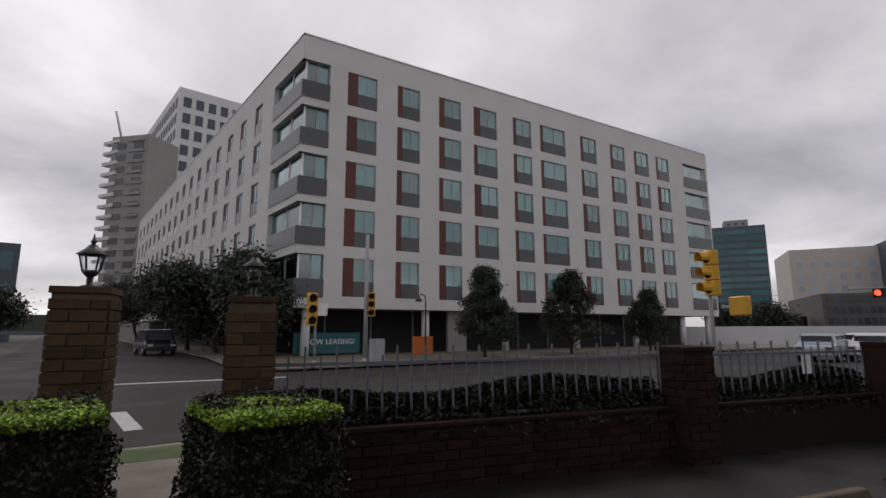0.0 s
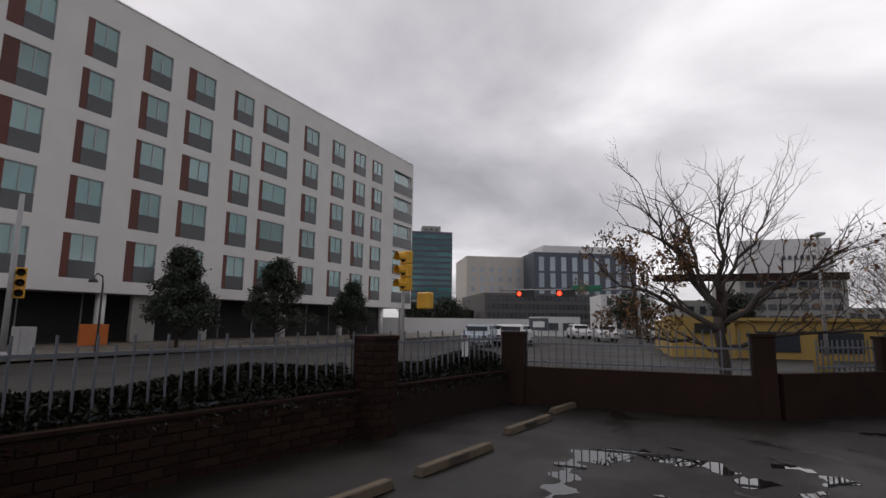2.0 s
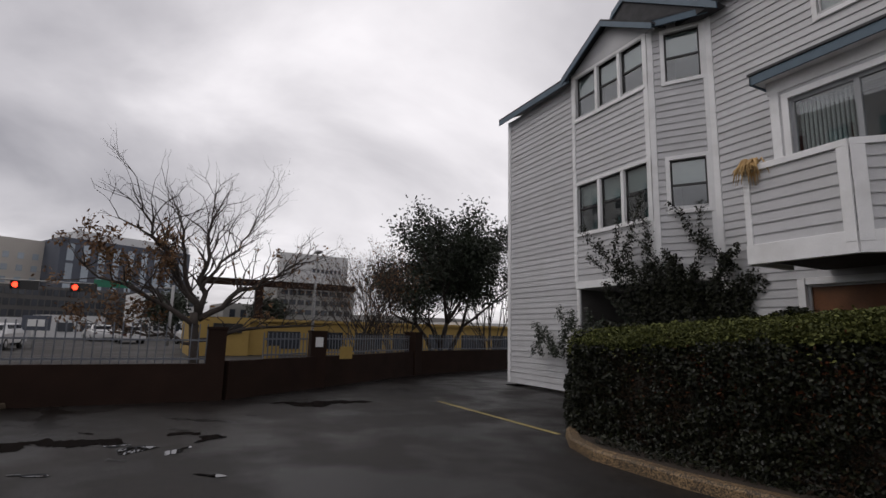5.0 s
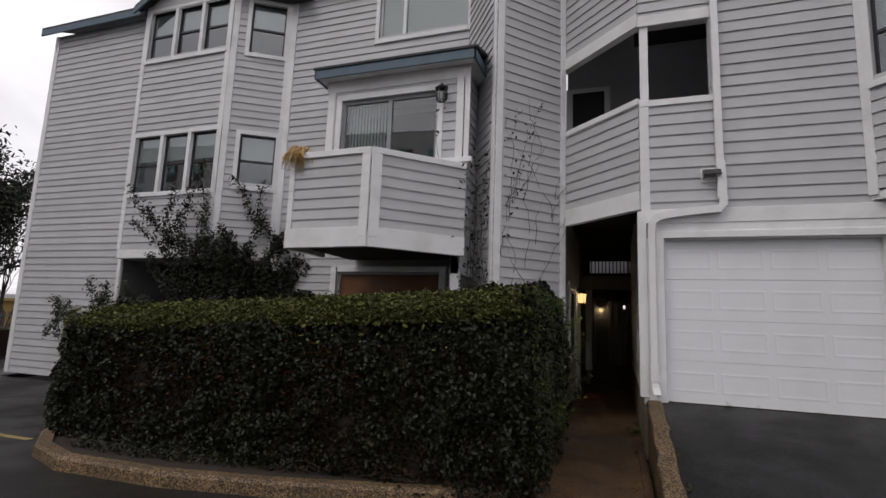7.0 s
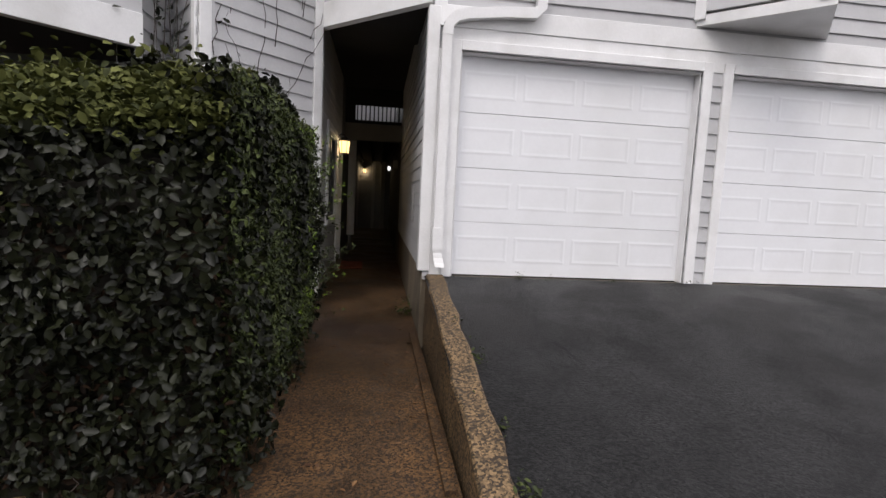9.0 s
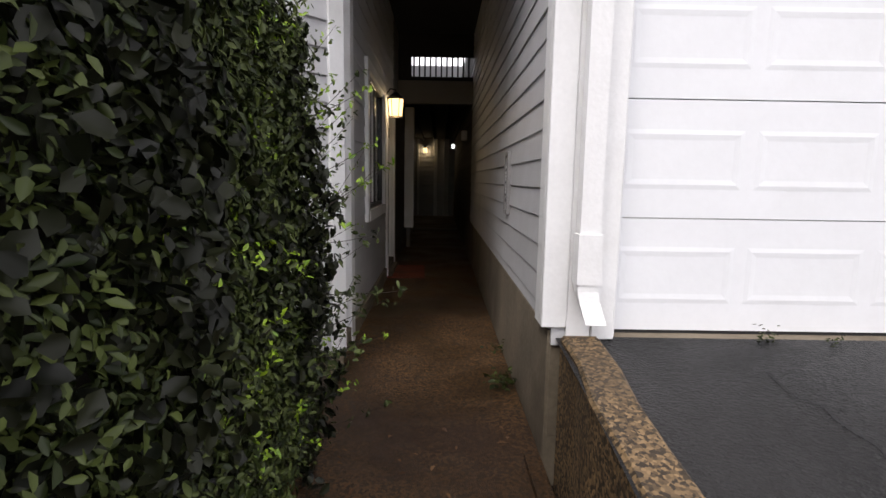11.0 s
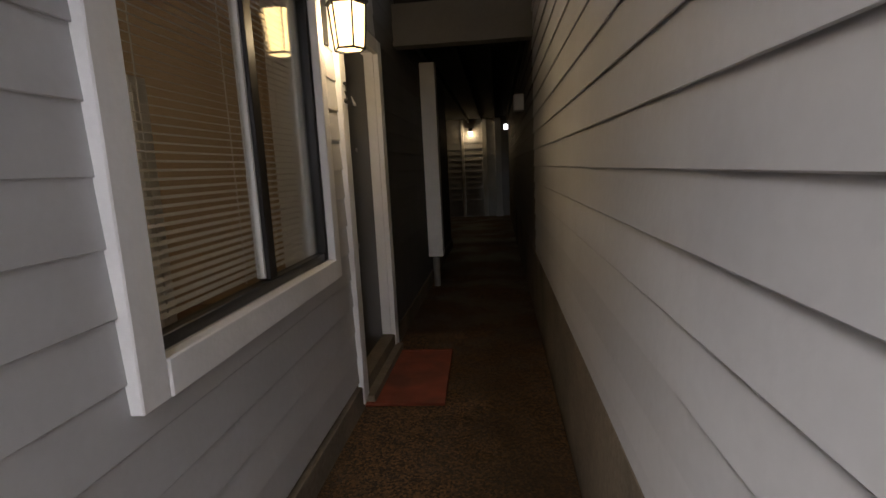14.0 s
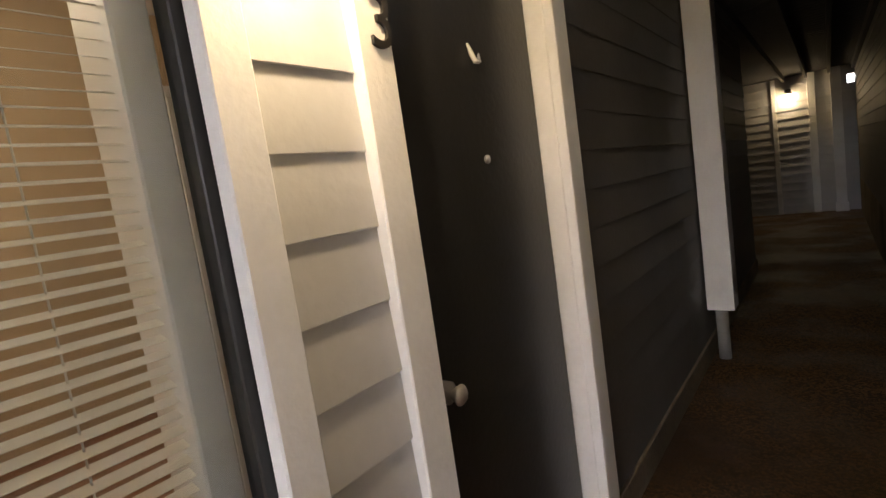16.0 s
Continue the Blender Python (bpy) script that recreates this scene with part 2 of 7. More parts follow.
    "kerbpaint": mat("worn_kerb", (0.12, 0.078, 0.038), 0.7, 0.35, 3, 60, 0.5, stain=(0.05, 0.033, 0.016), stain_amount=0.6, pebble=85.0, pebble_mix=0.75),
    "stop": mat("tan_wheel_stop", (0.10, 0.075, 0.048), 0.85, 0.2, 4, 60, 0.4, stain=(0.06, 0.045, 0.03), stain_amount=0.7),
    "straw": mat("dried_straw", (0.42, 0.27, 0.11), 0.8, 0.3, 6, 40, 0.0),
    "carblack": mat("black_car_paint", (0.012, 0.012, 0.014), 0.2, 0.1, 1, 10, 0.0),
    "carwhite": mat("white_car_paint", (0.6, 0.6, 0.6), 0.25, 0.05, 1, 10, 0.0),
    "rubber": mat("tyre_rubber", (0.02, 0.02, 0.02), 0.8, 0.2, 5, 40, 0.1),
    "orange": mat("orange_barrier_board", (0.5, 0.13, 0.02), 0.6, 0.1, 3, 30, 0.0),
    "sign_green": mat("green_street_sign", (0.01, 0.16, 0.09), 0.5, 0.08, 3, 30, 0.0),
    "line": mat("worn_yellow_line", (0.28, 0.22, 0.08), 0.8, 0.4, 6, 60, 0.2),
    "whiteline": mat("worn_white_line", (0.42, 0.42, 0.41), 0.8, 0.3, 6, 60, 0.1),
    "grass": mat("short_grass", (0.05, 0.075, 0.02), 0.9, 0.4, 3, 60, 0.5),
    "soil": mat("wet_soil", (0.028, 0.019, 0.012), 0.85, 0.4, 4, 60, 0.8),
    "ivory": mat("ivory_plastic", (0.5, 0.48, 0.42), 0.5, 0.1, 5, 50, 0.0),
    "grille": mat("brushed_box_metal", (0.42, 0.41, 0.40), 0.4, 0.15, 6, 60, 0.05, metal=0.6),
}
G_WIN = glass("window_glass", (0.90, 0.92, 0.92))
G_FAR = glass("tinted_apartment_glass", (0.66, 0.86, 0.86), 0.04, 0.14)
G_HOUSE = glass("house_window_glass", (0.75, 0.8, 0.8), 0.02, 0.16)


# ---- building helpers ----
def mesh_object(name, verts, faces, material, parent=None, label="", smooth=False):
    me = bpy.data.meshes.new(name)
    me.from_pydata(verts, [], faces)
    me.materials.append(M[material] if isinstance(material, str) else material)
    if smooth:
        me.polygons.foreach_set("use_smooth", [True] * len(me.polygons))
    ob = new(name, me)
    if parent:
        ob.parent = parent
    if label:
        tagged(ob, label)
    return ob


def share(name, me, m, parent=None, label=""):
    ob = new(name, me)
    if parent:
        ob.parent = parent
    ob.matrix_basis = m
    if label:
        tagged(ob, label)
    return ob


def part(name, bm, material, parent=None, label="", bevel=0.0):
    if bevel:
        bmesh.ops.bevel(bm, geom=list(bm.edges), offset=bevel, segments=1, affect='EDGES', clamp_overlap=True)
    me = bpy.data.meshes.new(name)
    bm.normal_update()
    bm.to_mesh(me)
    bm.free()
    me.materials.append(M[material] if isinstance(material, str) else material)
    ob = new(name, me)
    if parent:
        ob.parent = parent
    if label:
        tagged(ob, label)
    return ob


BOX_F = [(0, 1, 2, 3), (7, 6, 5, 4), (0, 4, 5, 1), (1, 5, 6, 2), (2, 6, 7, 3), (3, 7, 4, 0)]


def box_geo(a, b, z0, z1, t0, t1):
    """A box along the plan line a-b, from offset t0 to t1 on its right-hand side."""
    dx, dy = b[0] - a[0], b[1] - a[1]
    L = math.hypot(dx, dy) or 1
    nx, ny = dy / L, -dx / L
    p = [(a[0] + nx * t1, a[1] + ny * t1), (b[0] + nx * t1, b[1] + ny * t1), (b[0] + nx * t0, b[1] + ny * t0), (a[0] + nx * t0, a[1] + ny * t0)]
    return [(x, y, z0) for x, y in p][::-1] + [(x, y, z1) for x, y in p][::-1], BOX_F


def slab(name, a, b, z0, z1, t0, t1, material, parent=None, label="", bevel=0.004):
    v, f = box_geo(a, b, z0, z1, t0, t1)
    bm = bmesh.new()
    vs = [bm.verts.new(c) for c in v]
    for q in f:
        bm.faces.new([vs[i] for i in q])
    bmesh.ops.recalc_face_normals(bm, faces=bm.faces)
    return part(name, bm, material, parent, label, bevel)


def box(name, x0, x1, y0, y1, z0, z1, material, parent=None, label="", bevel=0.004):
    return slab(name, (x0, y0), (x1, y0), z0, z1, -(y1 - y0), 0, material, parent, label, bevel)


def boxes_mesh(name, items, material, parent=None, label=""):
    """One mesh of several boxes, each given as for box_geo."""
    V, F = [], []
    for it in items:
        v, f = box_geo(*it)
        F += [tuple(i + len(V) for i in q) for q in f]
        V += v
    ob = mesh_object(name, V, F, material, parent, label)
    bm = bmesh.new()
    bm.from_mesh(ob.data)
    bmesh.ops.recalc_face_normals(bm, faces=bm.faces)
    bm.to_mesh(ob.data)
    bm.free()
    return ob


def empty(name, label="", category="", group="", kind=""):
    return tagged(new(name), label, category, group, kind)


def along(a, b, s):
    L = math.hypot(b[0] - a[0], b[1] - a[1])
    return (a[0] + (b[0] - a[0]) * s / L, a[1] + (b[1] - a[1]) * s / L)


def length(a, b):
    return math.hypot(b[0] - a[0], b[1] - a[1])


def wall_cells(L, z0, z1, holes):
    """Rectangles of a wall that are left round its holes (s0, s1, za, zb)."""
    xs = sorted({0, L, *[min(max(h[0], 0), L) for h in holes], *[min(max(h[1], 0), L) for h in holes]})
    out = []
    for s0, s1 in zip(xs, xs[1:]):
        if s1 - s0 < 1e-4:
            continue
        mid_s = (s0 + s1) / 2
        cuts = sorted((max(h[2], z0), min(h[3], z1)) for h in holes if h[0] < mid_s < h[1] and h[3] > z0 and h[2] < z1)
        z = z0
        for c0, c1 in cuts:
            if c0 > z + 1e-4:
                out.append((s0, s1, z, c0))
            z = max(z, c1)
        if z < z1 - 1e-4:
            out.append((s0, s1, z, z1))
    return out


EXPO = 0.155


def lap_wall(name, a, b, z0, z1, holes=(), label="", thick=0.14, material="siding", expo=EXPO, butt=0.022, first=None):
    """A framed wall with lapped boards on its right-hand side; each board is a piece."""
    L = length(a, b)
    items = [(along(a, b, s0), along(a, b, s1), za, zb, -thick, 0) for s0, s1, za, zb in wall_cells(L, z0, z1, holes)]
    wall = boxes_mesh(name, items, material)
    tagged(wall, label or "grey painted lap siding wall", "wall", kind="structure")
    ux, uy = (b[0] - a[0]) / L, (b[1] - a[1]) / L
    nx, ny = uy, -ux
    z = z0
    while z < z1 - 0.02:
        zt = min(z + (first if first and z == z0 else expo), z1)
        zm = (z + zt) / 2
        gaps = sorted((h[0], h[1]) for h in holes if h[2] < zm < h[3])
        s = 0
        runs = []
        for g0, g1 in gaps + [(L, L)]:
            if g0 - s > 0.03:
                runs.append((s, min(g0, L)))
            s = max(s, g1)
        for s0, s1 in runs:
            jig = random.uniform(-0.0015, 0.0015)
            pts = []
            for s_ in (s0, s1):
                bx, by = a[0] + ux * s_, a[1] + uy * s_
                for t_, z_ in ((0.001, z + 0.007), (butt + jig - 0.002, z), (butt + jig, z + 0.003), (0.003, zt + 0.008), (0.001, zt + 0.008)):
                    pts.append((bx + nx * t_, by + ny * t_, z_))
            mesh_object("board", pts, [(0, 1, 2, 3, 4), (9, 8, 7, 6, 5), (2, 7, 8, 3), (1, 6, 7, 2), (0, 5, 6, 1), (4, 3, 8, 9)], material, wall)
        z = zt
    return wall


def tube_geo(pts, radii, sides=5):
    """Verts and faces of a tapered tube along pts."""
    V, F = [], []
    for i, p in enumerate(pts):
        p = Vector(p)
        q = Vector(pts[min(i + 1, len(pts) - 1)]) - Vector(pts[max(i - 1, 0)])
        q.normalize()
        ax = q.cross(Vector((0.31, 0.17, 0.93)))
        if ax.length < 0.05:
            ax = q.cross(Vector((1, 0, 0)))
        ax.normalize()
        ay = q.cross(ax)
        for k in range(sides):
            t = 2 * math.pi * k / sides
            V.append(tuple(p + (ax * math.cos(t) + ay * math.sin(t)) * radii[i]))
    for i in range(len(pts) - 1):
        for k in range(sides):
            k2 = (k + 1) % sides
            F.append((i * sides + k, i * sides + k2, (i + 1) * sides + k2, (i + 1) * sides + k))
    F.append(tuple(range(sides))[::-1])
    F.append(tuple((len(pts) - 1) * sides + k for k in range(sides)))
    return V, F


def tube(name, pts, r, material, parent=None, label="", sides=10):
    radii = r if isinstance(r, (list, tuple)) else [r] * len(pts)
    V, F = tube_geo(pts, radii, sides)
    return mesh_object(name, V, F, material, parent, label, smooth=True)


def tubes(name, lines, material, parent=None, label="", sides=4):
    V, F = [], []
    for pts, radii in lines:
        v, f = tube_geo(pts, radii, sides)
        F += [tuple(i + len(V) for i in q) for q in f]
        V += v
    return mesh_object(name, V, F, material, parent, label, smooth=True)


def leaves_mesh(name, centres, normals, size, material, parent=None, label="", jitter=0.7, seed=1, aspect=0.42):
    """Many small folded leaves, each of four corners, at the given places."""
    rng = np.random.default_rng(seed)
    c = np.asarray(centres, float)
    n = len(c)
    nor = np.asarray(normals, float) + rng.normal(0, jitter, (n, 3))
    nor /= np.linalg.norm(nor, axis=1)[:, None] + 1e-9
    r = rng.normal(0, 1, (n, 3))
    u = np.cross(nor, r)
    u /= np.linalg.norm(u, axis=1)[:, None] + 1e-9
    v = np.cross(nor, u)
    s = (size * rng.uniform(0.55, 1.25, n))[:, None]
    w = s * aspect
    lift = nor * s * 0.22
    V = np.stack([c - u * s, c + u * s - lift * 0.6, c - u * s * 0.35 + v * w + lift, c + u * s * 0.40 + v * w * 0.8 + lift * 0.5,
                  c - u * s * 0.35 - v * w + lift, c + u * s * 0.40 - v * w * 0.8 + lift * 0.5], 1).reshape(-1, 3)
    me = bpy.data.meshes.new(name)
    me.vertices.add(6 * n)
    me.vertices.foreach_set("co", V.astype(np.float32).ravel())
    idx = (np.arange(n)[:, None] * 6 + np.array([0, 1, 3, 2, 0, 4, 5, 1])).astype(np.int32)
    me.loops.add(8 * n)
    me.loops.foreach_set("vertex_index", idx.ravel())
    me.polygons.add(2 * n)
    me.polygons.foreach_set("loop_start", np.arange(0, 8 * n, 4, dtype=np.int32))
    me.update(calc_edges=True)
    me.validate()
    me.materials.append(M[material])
    ob = new(name, me)
    if parent:
        ob.parent = parent
    if label:
        tagged(ob, label)
    return ob


def leaf_material(m, dark, light):
    """Varies a leaf material from leaf to leaf."""
    n, l = m.node_tree.nodes, m.node_tree.links
    geo = n.new("ShaderNodeNewGeometry")
    mixn = n.new("ShaderNodeMixRGB")
    mixn.inputs[1].default_value = (*dark, 1)
    mixn.inputs[2].default_value = (*light, 1)
    l.new(geo.outputs["Random Per Island"], mixn.inputs[0])
    b = n["Principled BSDF"]
    l.new(mixn.outputs[0], b.inputs["Base Color"])


# side leaves near-black, top leaves pale: side and top light put into colour
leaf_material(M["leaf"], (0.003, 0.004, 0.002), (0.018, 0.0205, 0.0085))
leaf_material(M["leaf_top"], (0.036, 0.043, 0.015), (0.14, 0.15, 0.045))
leaf_material(M["leaf_lime"], (0.10, 0.19, 0.012), (0.30, 0.45, 0.024))
leaf_material(M["leaf_green"], (0.012, 0.019, 0.006), (0.075, 0.095, 0.025))
leaf_material(M["leaf_rust"], (0.020, 0.009, 0.005), (0.095, 0.034, 0.016))
leaf_material(M["leaf_brown"], (0.007, 0.0045, 0.003), (0.032, 0.018, 0.010))
leaf_material(M["leaf_tree"], (0.010, 0.016, 0.008), (0.032, 0.044, 0.022))
leaf_material(M["leaf_dead"], (0.08, 0.035, 0.015), (0.22, 0.12, 0.05))


# ---- ground, lot, drive, path ----
LOT, PATHZ = -0.70, -0.60
ground = mesh_object("ground", [(-900, -900, -0.80), (900, -900, -0.80), (900, 900, -0.80), (-900, 900, -0.80)], [(0, 1, 2, 3)], "ground")
tagged(ground, "dull grey-brown flat ground reaching the horizon", "ground", kind="structure")


def sheet(name, pts, z, material, label, category):
    bm = bmesh.new()
    lo = [bm.verts.new((x, y, z - 0.06)) for x, y in pts]
    hi = [bm.verts.new((x, y, z)) for x, y in pts]
    bm.faces.new(hi)
    for i in range(len(pts)):
        j = (i + 1) % len(pts)
        bm.faces.new((lo[i], lo[j], hi[j], hi[i]))
    bmesh.ops.recalc_face_normals(bm, faces=bm.faces)
    return tagged(part(name, bm, material), label, category, kind="structure")


sheet("lot", [(9, -16.8), (-2.2, -15.6), (-4.2, -14.62), (-8.4, -13.35), (-12.3, -12.1), (-12.45, -7.2), (-17.3, -0.4), (-19.3, 4.6), (-19.3, 8), (-13.7, 8), (-13.7, 0.7), (-6.5, 0.7), (-0.02, -2.6), (9, -3.9)],
      LOT, "asphalt", "wet dark asphalt parking lot with stains", "parking lot")
sheet("road", [(60, -38), (60, -19.5), (-4, -19.0), (-13, -16.9), (-17.5, -15.0), (-17.5, -8), (-30, 12), (-140, 30), (-140, -34), (-63, -27), (-16, -31), (-9, -31.5), (-13, -42), (-13, -200), (-1, -200), (0.5, -38)],
      -0.76, "road", "wide grey asphalt street and crossing", "road")
sheet("pavement_far", [(-12.6, -200), (-9.6, -44), (-8.2, -33), (-9.6, -31.2), (-16.5, -30.6), (-63, -26.6), (-64, -35.4), (-16.6, -44.7), (-16.6, -200)], -0.62, "concrete",
      "grey concrete pavement with kerb before the white flats", "pavement")
sheet("pavement_near", [(12, -18.9), (-4, -18.4), (-13, -16.3), (-17, -14.6), (-13.6, -13.0), (-8.4, -14.6), (-4.2, -16.2), (12, -16.95)], -0.66, "concrete", "worn concrete pavement beside the street", "pavement")

# drive rising to the garages
nx_, ny_ = 14, 10
V, F = [], []
for j in range(ny_ + 1):
    y = -4.3 + 4.3 * j / ny_
    k = j / ny_
    z = LOT + 0.006 + (-0.035 - LOT) * (k * k * (3 - 2 * k) * 0.45 + k * 0.55)
    for i in range(nx_ + 1):
        V.append((0.02 + (9 - 0.02) * i / nx_, y, z))
for j in range(ny_):
    for i in range(nx_):
        a0 = j * (nx_ + 1) + i
        F.append((a0, a0 + 1, a0 + nx_ + 2, a0 + nx_ + 1))
tagged(mesh_object("driveway", V, F, "drive", smooth=True), "black new asphalt drive sloping up to garages", "driveway", kind="structure")

sheet("path", [(-1.12, -3.25), (-0.02, -3.25), (-0.02, 16.6), (-2.2, 16.6), (-2.2, 10.2), (-1.3, 10.2), (-1.3, 1.3), (-1.12, 0.9)], PATHZ, "aggregate", "wet brown exposed aggregate concrete path", "path")
sheet("planting_bed", [(-6.45, -2.95), (-5.6, -3.38), (-3.4, -3.2), (-1.5, -2.6), (-1.13, -2.55), (-1.13, 1.0), (-2.1, 0.2), (-2.5, 1.2), (-13.4, 0.9), (-6.7, 0.6)], LOT + 0.10, "soil", "wet brown soil under the hedge", "bed")
kerb_line = [(-7.05, -2.2), (-6.75, -2.75), (-6.15, -3.2), (-5.5, -3.42), (-4.3, -3.38), (-3.2, -3.16), (-2.2, -2.86), (-1.5, -2.62), (-1.13, -2.6)]
bm = bmesh.new()
rings = []
for i, (x, y) in enumerate(kerb_line):
    x0, y0 = kerb_line[max(i - 1, 0)]
    x1, y1 = kerb_line[min(i + 1, len(kerb_line) - 1)]
    L = math.hypot(x1 - x0, y1 - y0)
    px_, py_ = (y1 - y0) / L, -(x1 - x0) / L
    rings.append([bm.verts.new((x + px_ * t, y + py_ * t, z)) for t, z in ((0.10, LOT - 0.02), (0.085, LOT + 0.10), (0.06, LOT + 0.13), (-0.06, LOT + 0.13), (-0.08, LOT - 0.02))])
for r0, r1 in zip(rings, rings[1:]):
    for k in range(4):
        bm.faces.new((r0[k], r0[k + 1], r1[k + 1], r1[k]))
bmesh.ops.recalc_face_normals(bm, faces=bm.faces)
bed_kerb = tagged(part("kerb", bm, "kerbpaint"), "worn tan concrete kerb round the hedge bed", "kerb", kind="structure")
# retaining kerb between path and drive
V, F = [], []
N = 12
for i in range(N + 1):
    k = i / N
    y = -0.06 - 2.98 * k
    xk = 0.115 - 0.02 * k + 0.012 * math.sin(i * 2.1)
    zt = -0.02 - 0.48 * k ** 1.1
    w = 0.082 + 0.006 * math.sin(i * 3.3)
    V += [(xk - w, y, -0.75), (xk - w, y, zt), (xk - w + 0.012, y, zt + 0.012), (xk + w - 0.012, y, zt + 0.012), (xk + w, y, zt), (xk + w, y, -0.75)]
for i in range(N):
    for k in range(5):
        F.append((i * 6 + k, i * 6 + k + 1, i * 6 + k + 7, i * 6 + k + 6))
F += [(0, 1, 2, 3, 4, 5), tuple(N * 6 + k for k in range(6))[::-1]]
tagged(mesh_object("retaining_kerb", V, F, "kerbpaint"), "crumbling tan pebble concrete retaining kerb beside path", "kerb", kind="structure")
boxes_mesh("gutter_edging", [((-0.1, -2.7), (-0.1, -0.02), -0.72, -0.57, 0.0, 0.05)], "aggregate")
tagged(bpy.data.objects["gutter_edging"], "narrow dark concrete edging along the path", "edging", kind="structure")


def ribbon(name, a, b, w, z, material, label, seed, category="puddle"):
    """A ragged flat patch of half-width w along the line a-b."""
    rng = random.Random(seed)
    L = length(a, b) + w
    ux, uy = (b[0] - a[0]) / length(a, b), (b[1] - a[1]) / length(a, b)
    n = max(14, int(L / 0.035))
    ph = [rng.uniform(0, 6.28) for _ in range(8)]
    left, right = [], []
    for i in range(n + 1):
        k = i / n
        end = min(1.0, 4.5 * min(k, 1 - k) + 0.04)
        st = -w / 2 + L * k
        for side, row, o in ((1, left, 0), (-1, right, 4)):
            q = 0.62 + 0.30 * math.sin(st * 5 / max(w, 0.1) * 0.5 + ph[o]) + 0.18 * math.sin(st * 13 + ph[o + 1]) + rng.uniform(-0.16, 0.16)
            off = side * w * end * max(q, 0.06) + 0.25 * w * math.sin(st * 4 + ph[3])
            row.append((a[0] + ux * st - uy * off, a[1] + uy * st + ux * off, z))
    V = left + right
    F = [(i, i + 1, n + 2 + i, n + 1 + i) for i in range(n)]
    return tagged(mesh_object(name, V, F, material), label, category)


PZ = LOT + 0.004
for i, (pa, pb, w) in enumerate([((-9.0, -9.75), (-8.25, -10.3), 0.42), ((-8.3, -10.36), (-6.65, -10.52), 0.18), ((-8.75, -9.55), (-8.5, -8.72), 0.34), ((-8.1, -8.6), (-8.05, -8.38), 0.24),
                                 ((-8.95, -8.08), (-8.75, -7.86), 0.18), ((-8.62, -7.62), (-8.25, -7.82), 0.17), ((-7.95, -7.95), (-7.6, -8.15), 0.11), ((-11.42, -6.2), (-11.2, -4.6), 0.46),
                                 ((-7.2, -9.55), (-7.05, -9.2), 0.07), ((-9.4, -9.3), (-9.25, -9.1), 0.03), ((-10.2, -7.0), (-10.1, -6.85), 0.03), ((-6.6, -7.9), (-6.4, -7.6), 0.05)]):
    ribbon("puddle", pa, pb, w, PZ + 0.0005 * i, "water", "shallow still rain puddle on wet asphalt", 10 + i)
# the first long patch paints a dark reflection; the rest are wet silt
for i, (pa, pb, w) in enumerate([((-12.2, -10.05), (-9.6, -9.8), 0.30), ((-10.4, -8.3), (-9.7, -7.3), 0.16), ((-10.0, -7.7), (-9.5, -7.2), 0.10), ((-9.4, -8.2), (-9.1, -7.9), 0.07), ((-7.65, -8.75), (-7.45, -8.6), 0.07), ((-11.7, -6.6), (-11.75, -5.6), 0.2)]):
    ribbon("wet_patch", pa, pb, w, LOT + 0.002 + 0.0003 * i, "wetdark", "dark wet patch on asphalt, silt and painted reflection", 60 + i, "stain")

# ---- grey house: walls ----
A0, A1 = (-13.6, 0.80), (-10.40, 0.80)
B0, B1, B2 = (-10.40, 0.66), (-7.94, 0.66), (-6.93, 1.30)
C1 = (-2.90, 1.30)
D1 = (-2.05, 0.02)
E1 = (-1.115, 1.03)
EAVE = 7.62
lap_wall("wall_left", A0, A1, -0.62, EAVE)
bayw = [(0.12, 2.38, 3.36, 4.62), (0.12, 2.38, 6.42, 7.60)]
lap_wall("wall_bay_front", B0, B1, 2.14, 7.80, bayw)
bays = [(0.36, 1.06, 3.46, 4.56), (0.36, 1.06, 6.36, 7.52)]
lap_wall("wall_bay_side", B1, B2, 2.14, 7.80, bays)
lap_wall("wall_bay_return", (-10.40, 1.9), (-10.40, 0.66), 2.14, 7.8)
lap_wall("wall_middle", B2, C1, -0.62, 7.80, [(2.12, 4.0, 6.45, 7.72), (1.6, 3.6, -0.62, 1.75)])
lap_wall("wall_pier_side", C1, D1, -0.62, 8.6)
lap_wall("wall_pier_face", D1, E1, -0.45, 8.6)
lap_wall("wall_left_end", (-13.6, 10), (-13.6, 0.8), -0.62, EAVE)
# under the bay: siding coloured darker to carry the shade
lap_wall("wall_under_bay", (-10.4, 4.4), (-6.93, 4.4), -0.62, 2.1, material="sidingdark", label="lap siding under the bay, coloured dark for shade")
lap_wall("wall_under_bay_left", (-10.40, 0.81), (-10.40, 4.4), -0.62, 2.1, material="sidingdark", label="lap siding under the bay, coloured dark for shade")
lap_wall("wall_under_bay_right", (-6.93, 4.4), (-6.93, 1.31), -0.62, 2.1, material="sidingdark", label="lap siding under the bay, coloured dark for shade")
# soffit coloured near-black to carry the shade under the bay
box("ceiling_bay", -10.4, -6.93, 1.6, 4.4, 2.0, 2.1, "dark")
tagged(bpy.data.objects["ceiling_bay"], "soffit under the bay, near-black for its shade", "ceiling", kind="structure")
slab("bay_floor", B0, B1, 1.96, 2.14, -1.5, 0.03, "trim")
slab("bay_floor_side", B1, B2, 1.96, 2.14, -0.9, 0.03, "trim")
for nm in ("bay_floor", "bay_floor_side"):
    tagged(bpy.data.objects[nm], "white painted fascia under the bay window", "fascia", kind="structure")
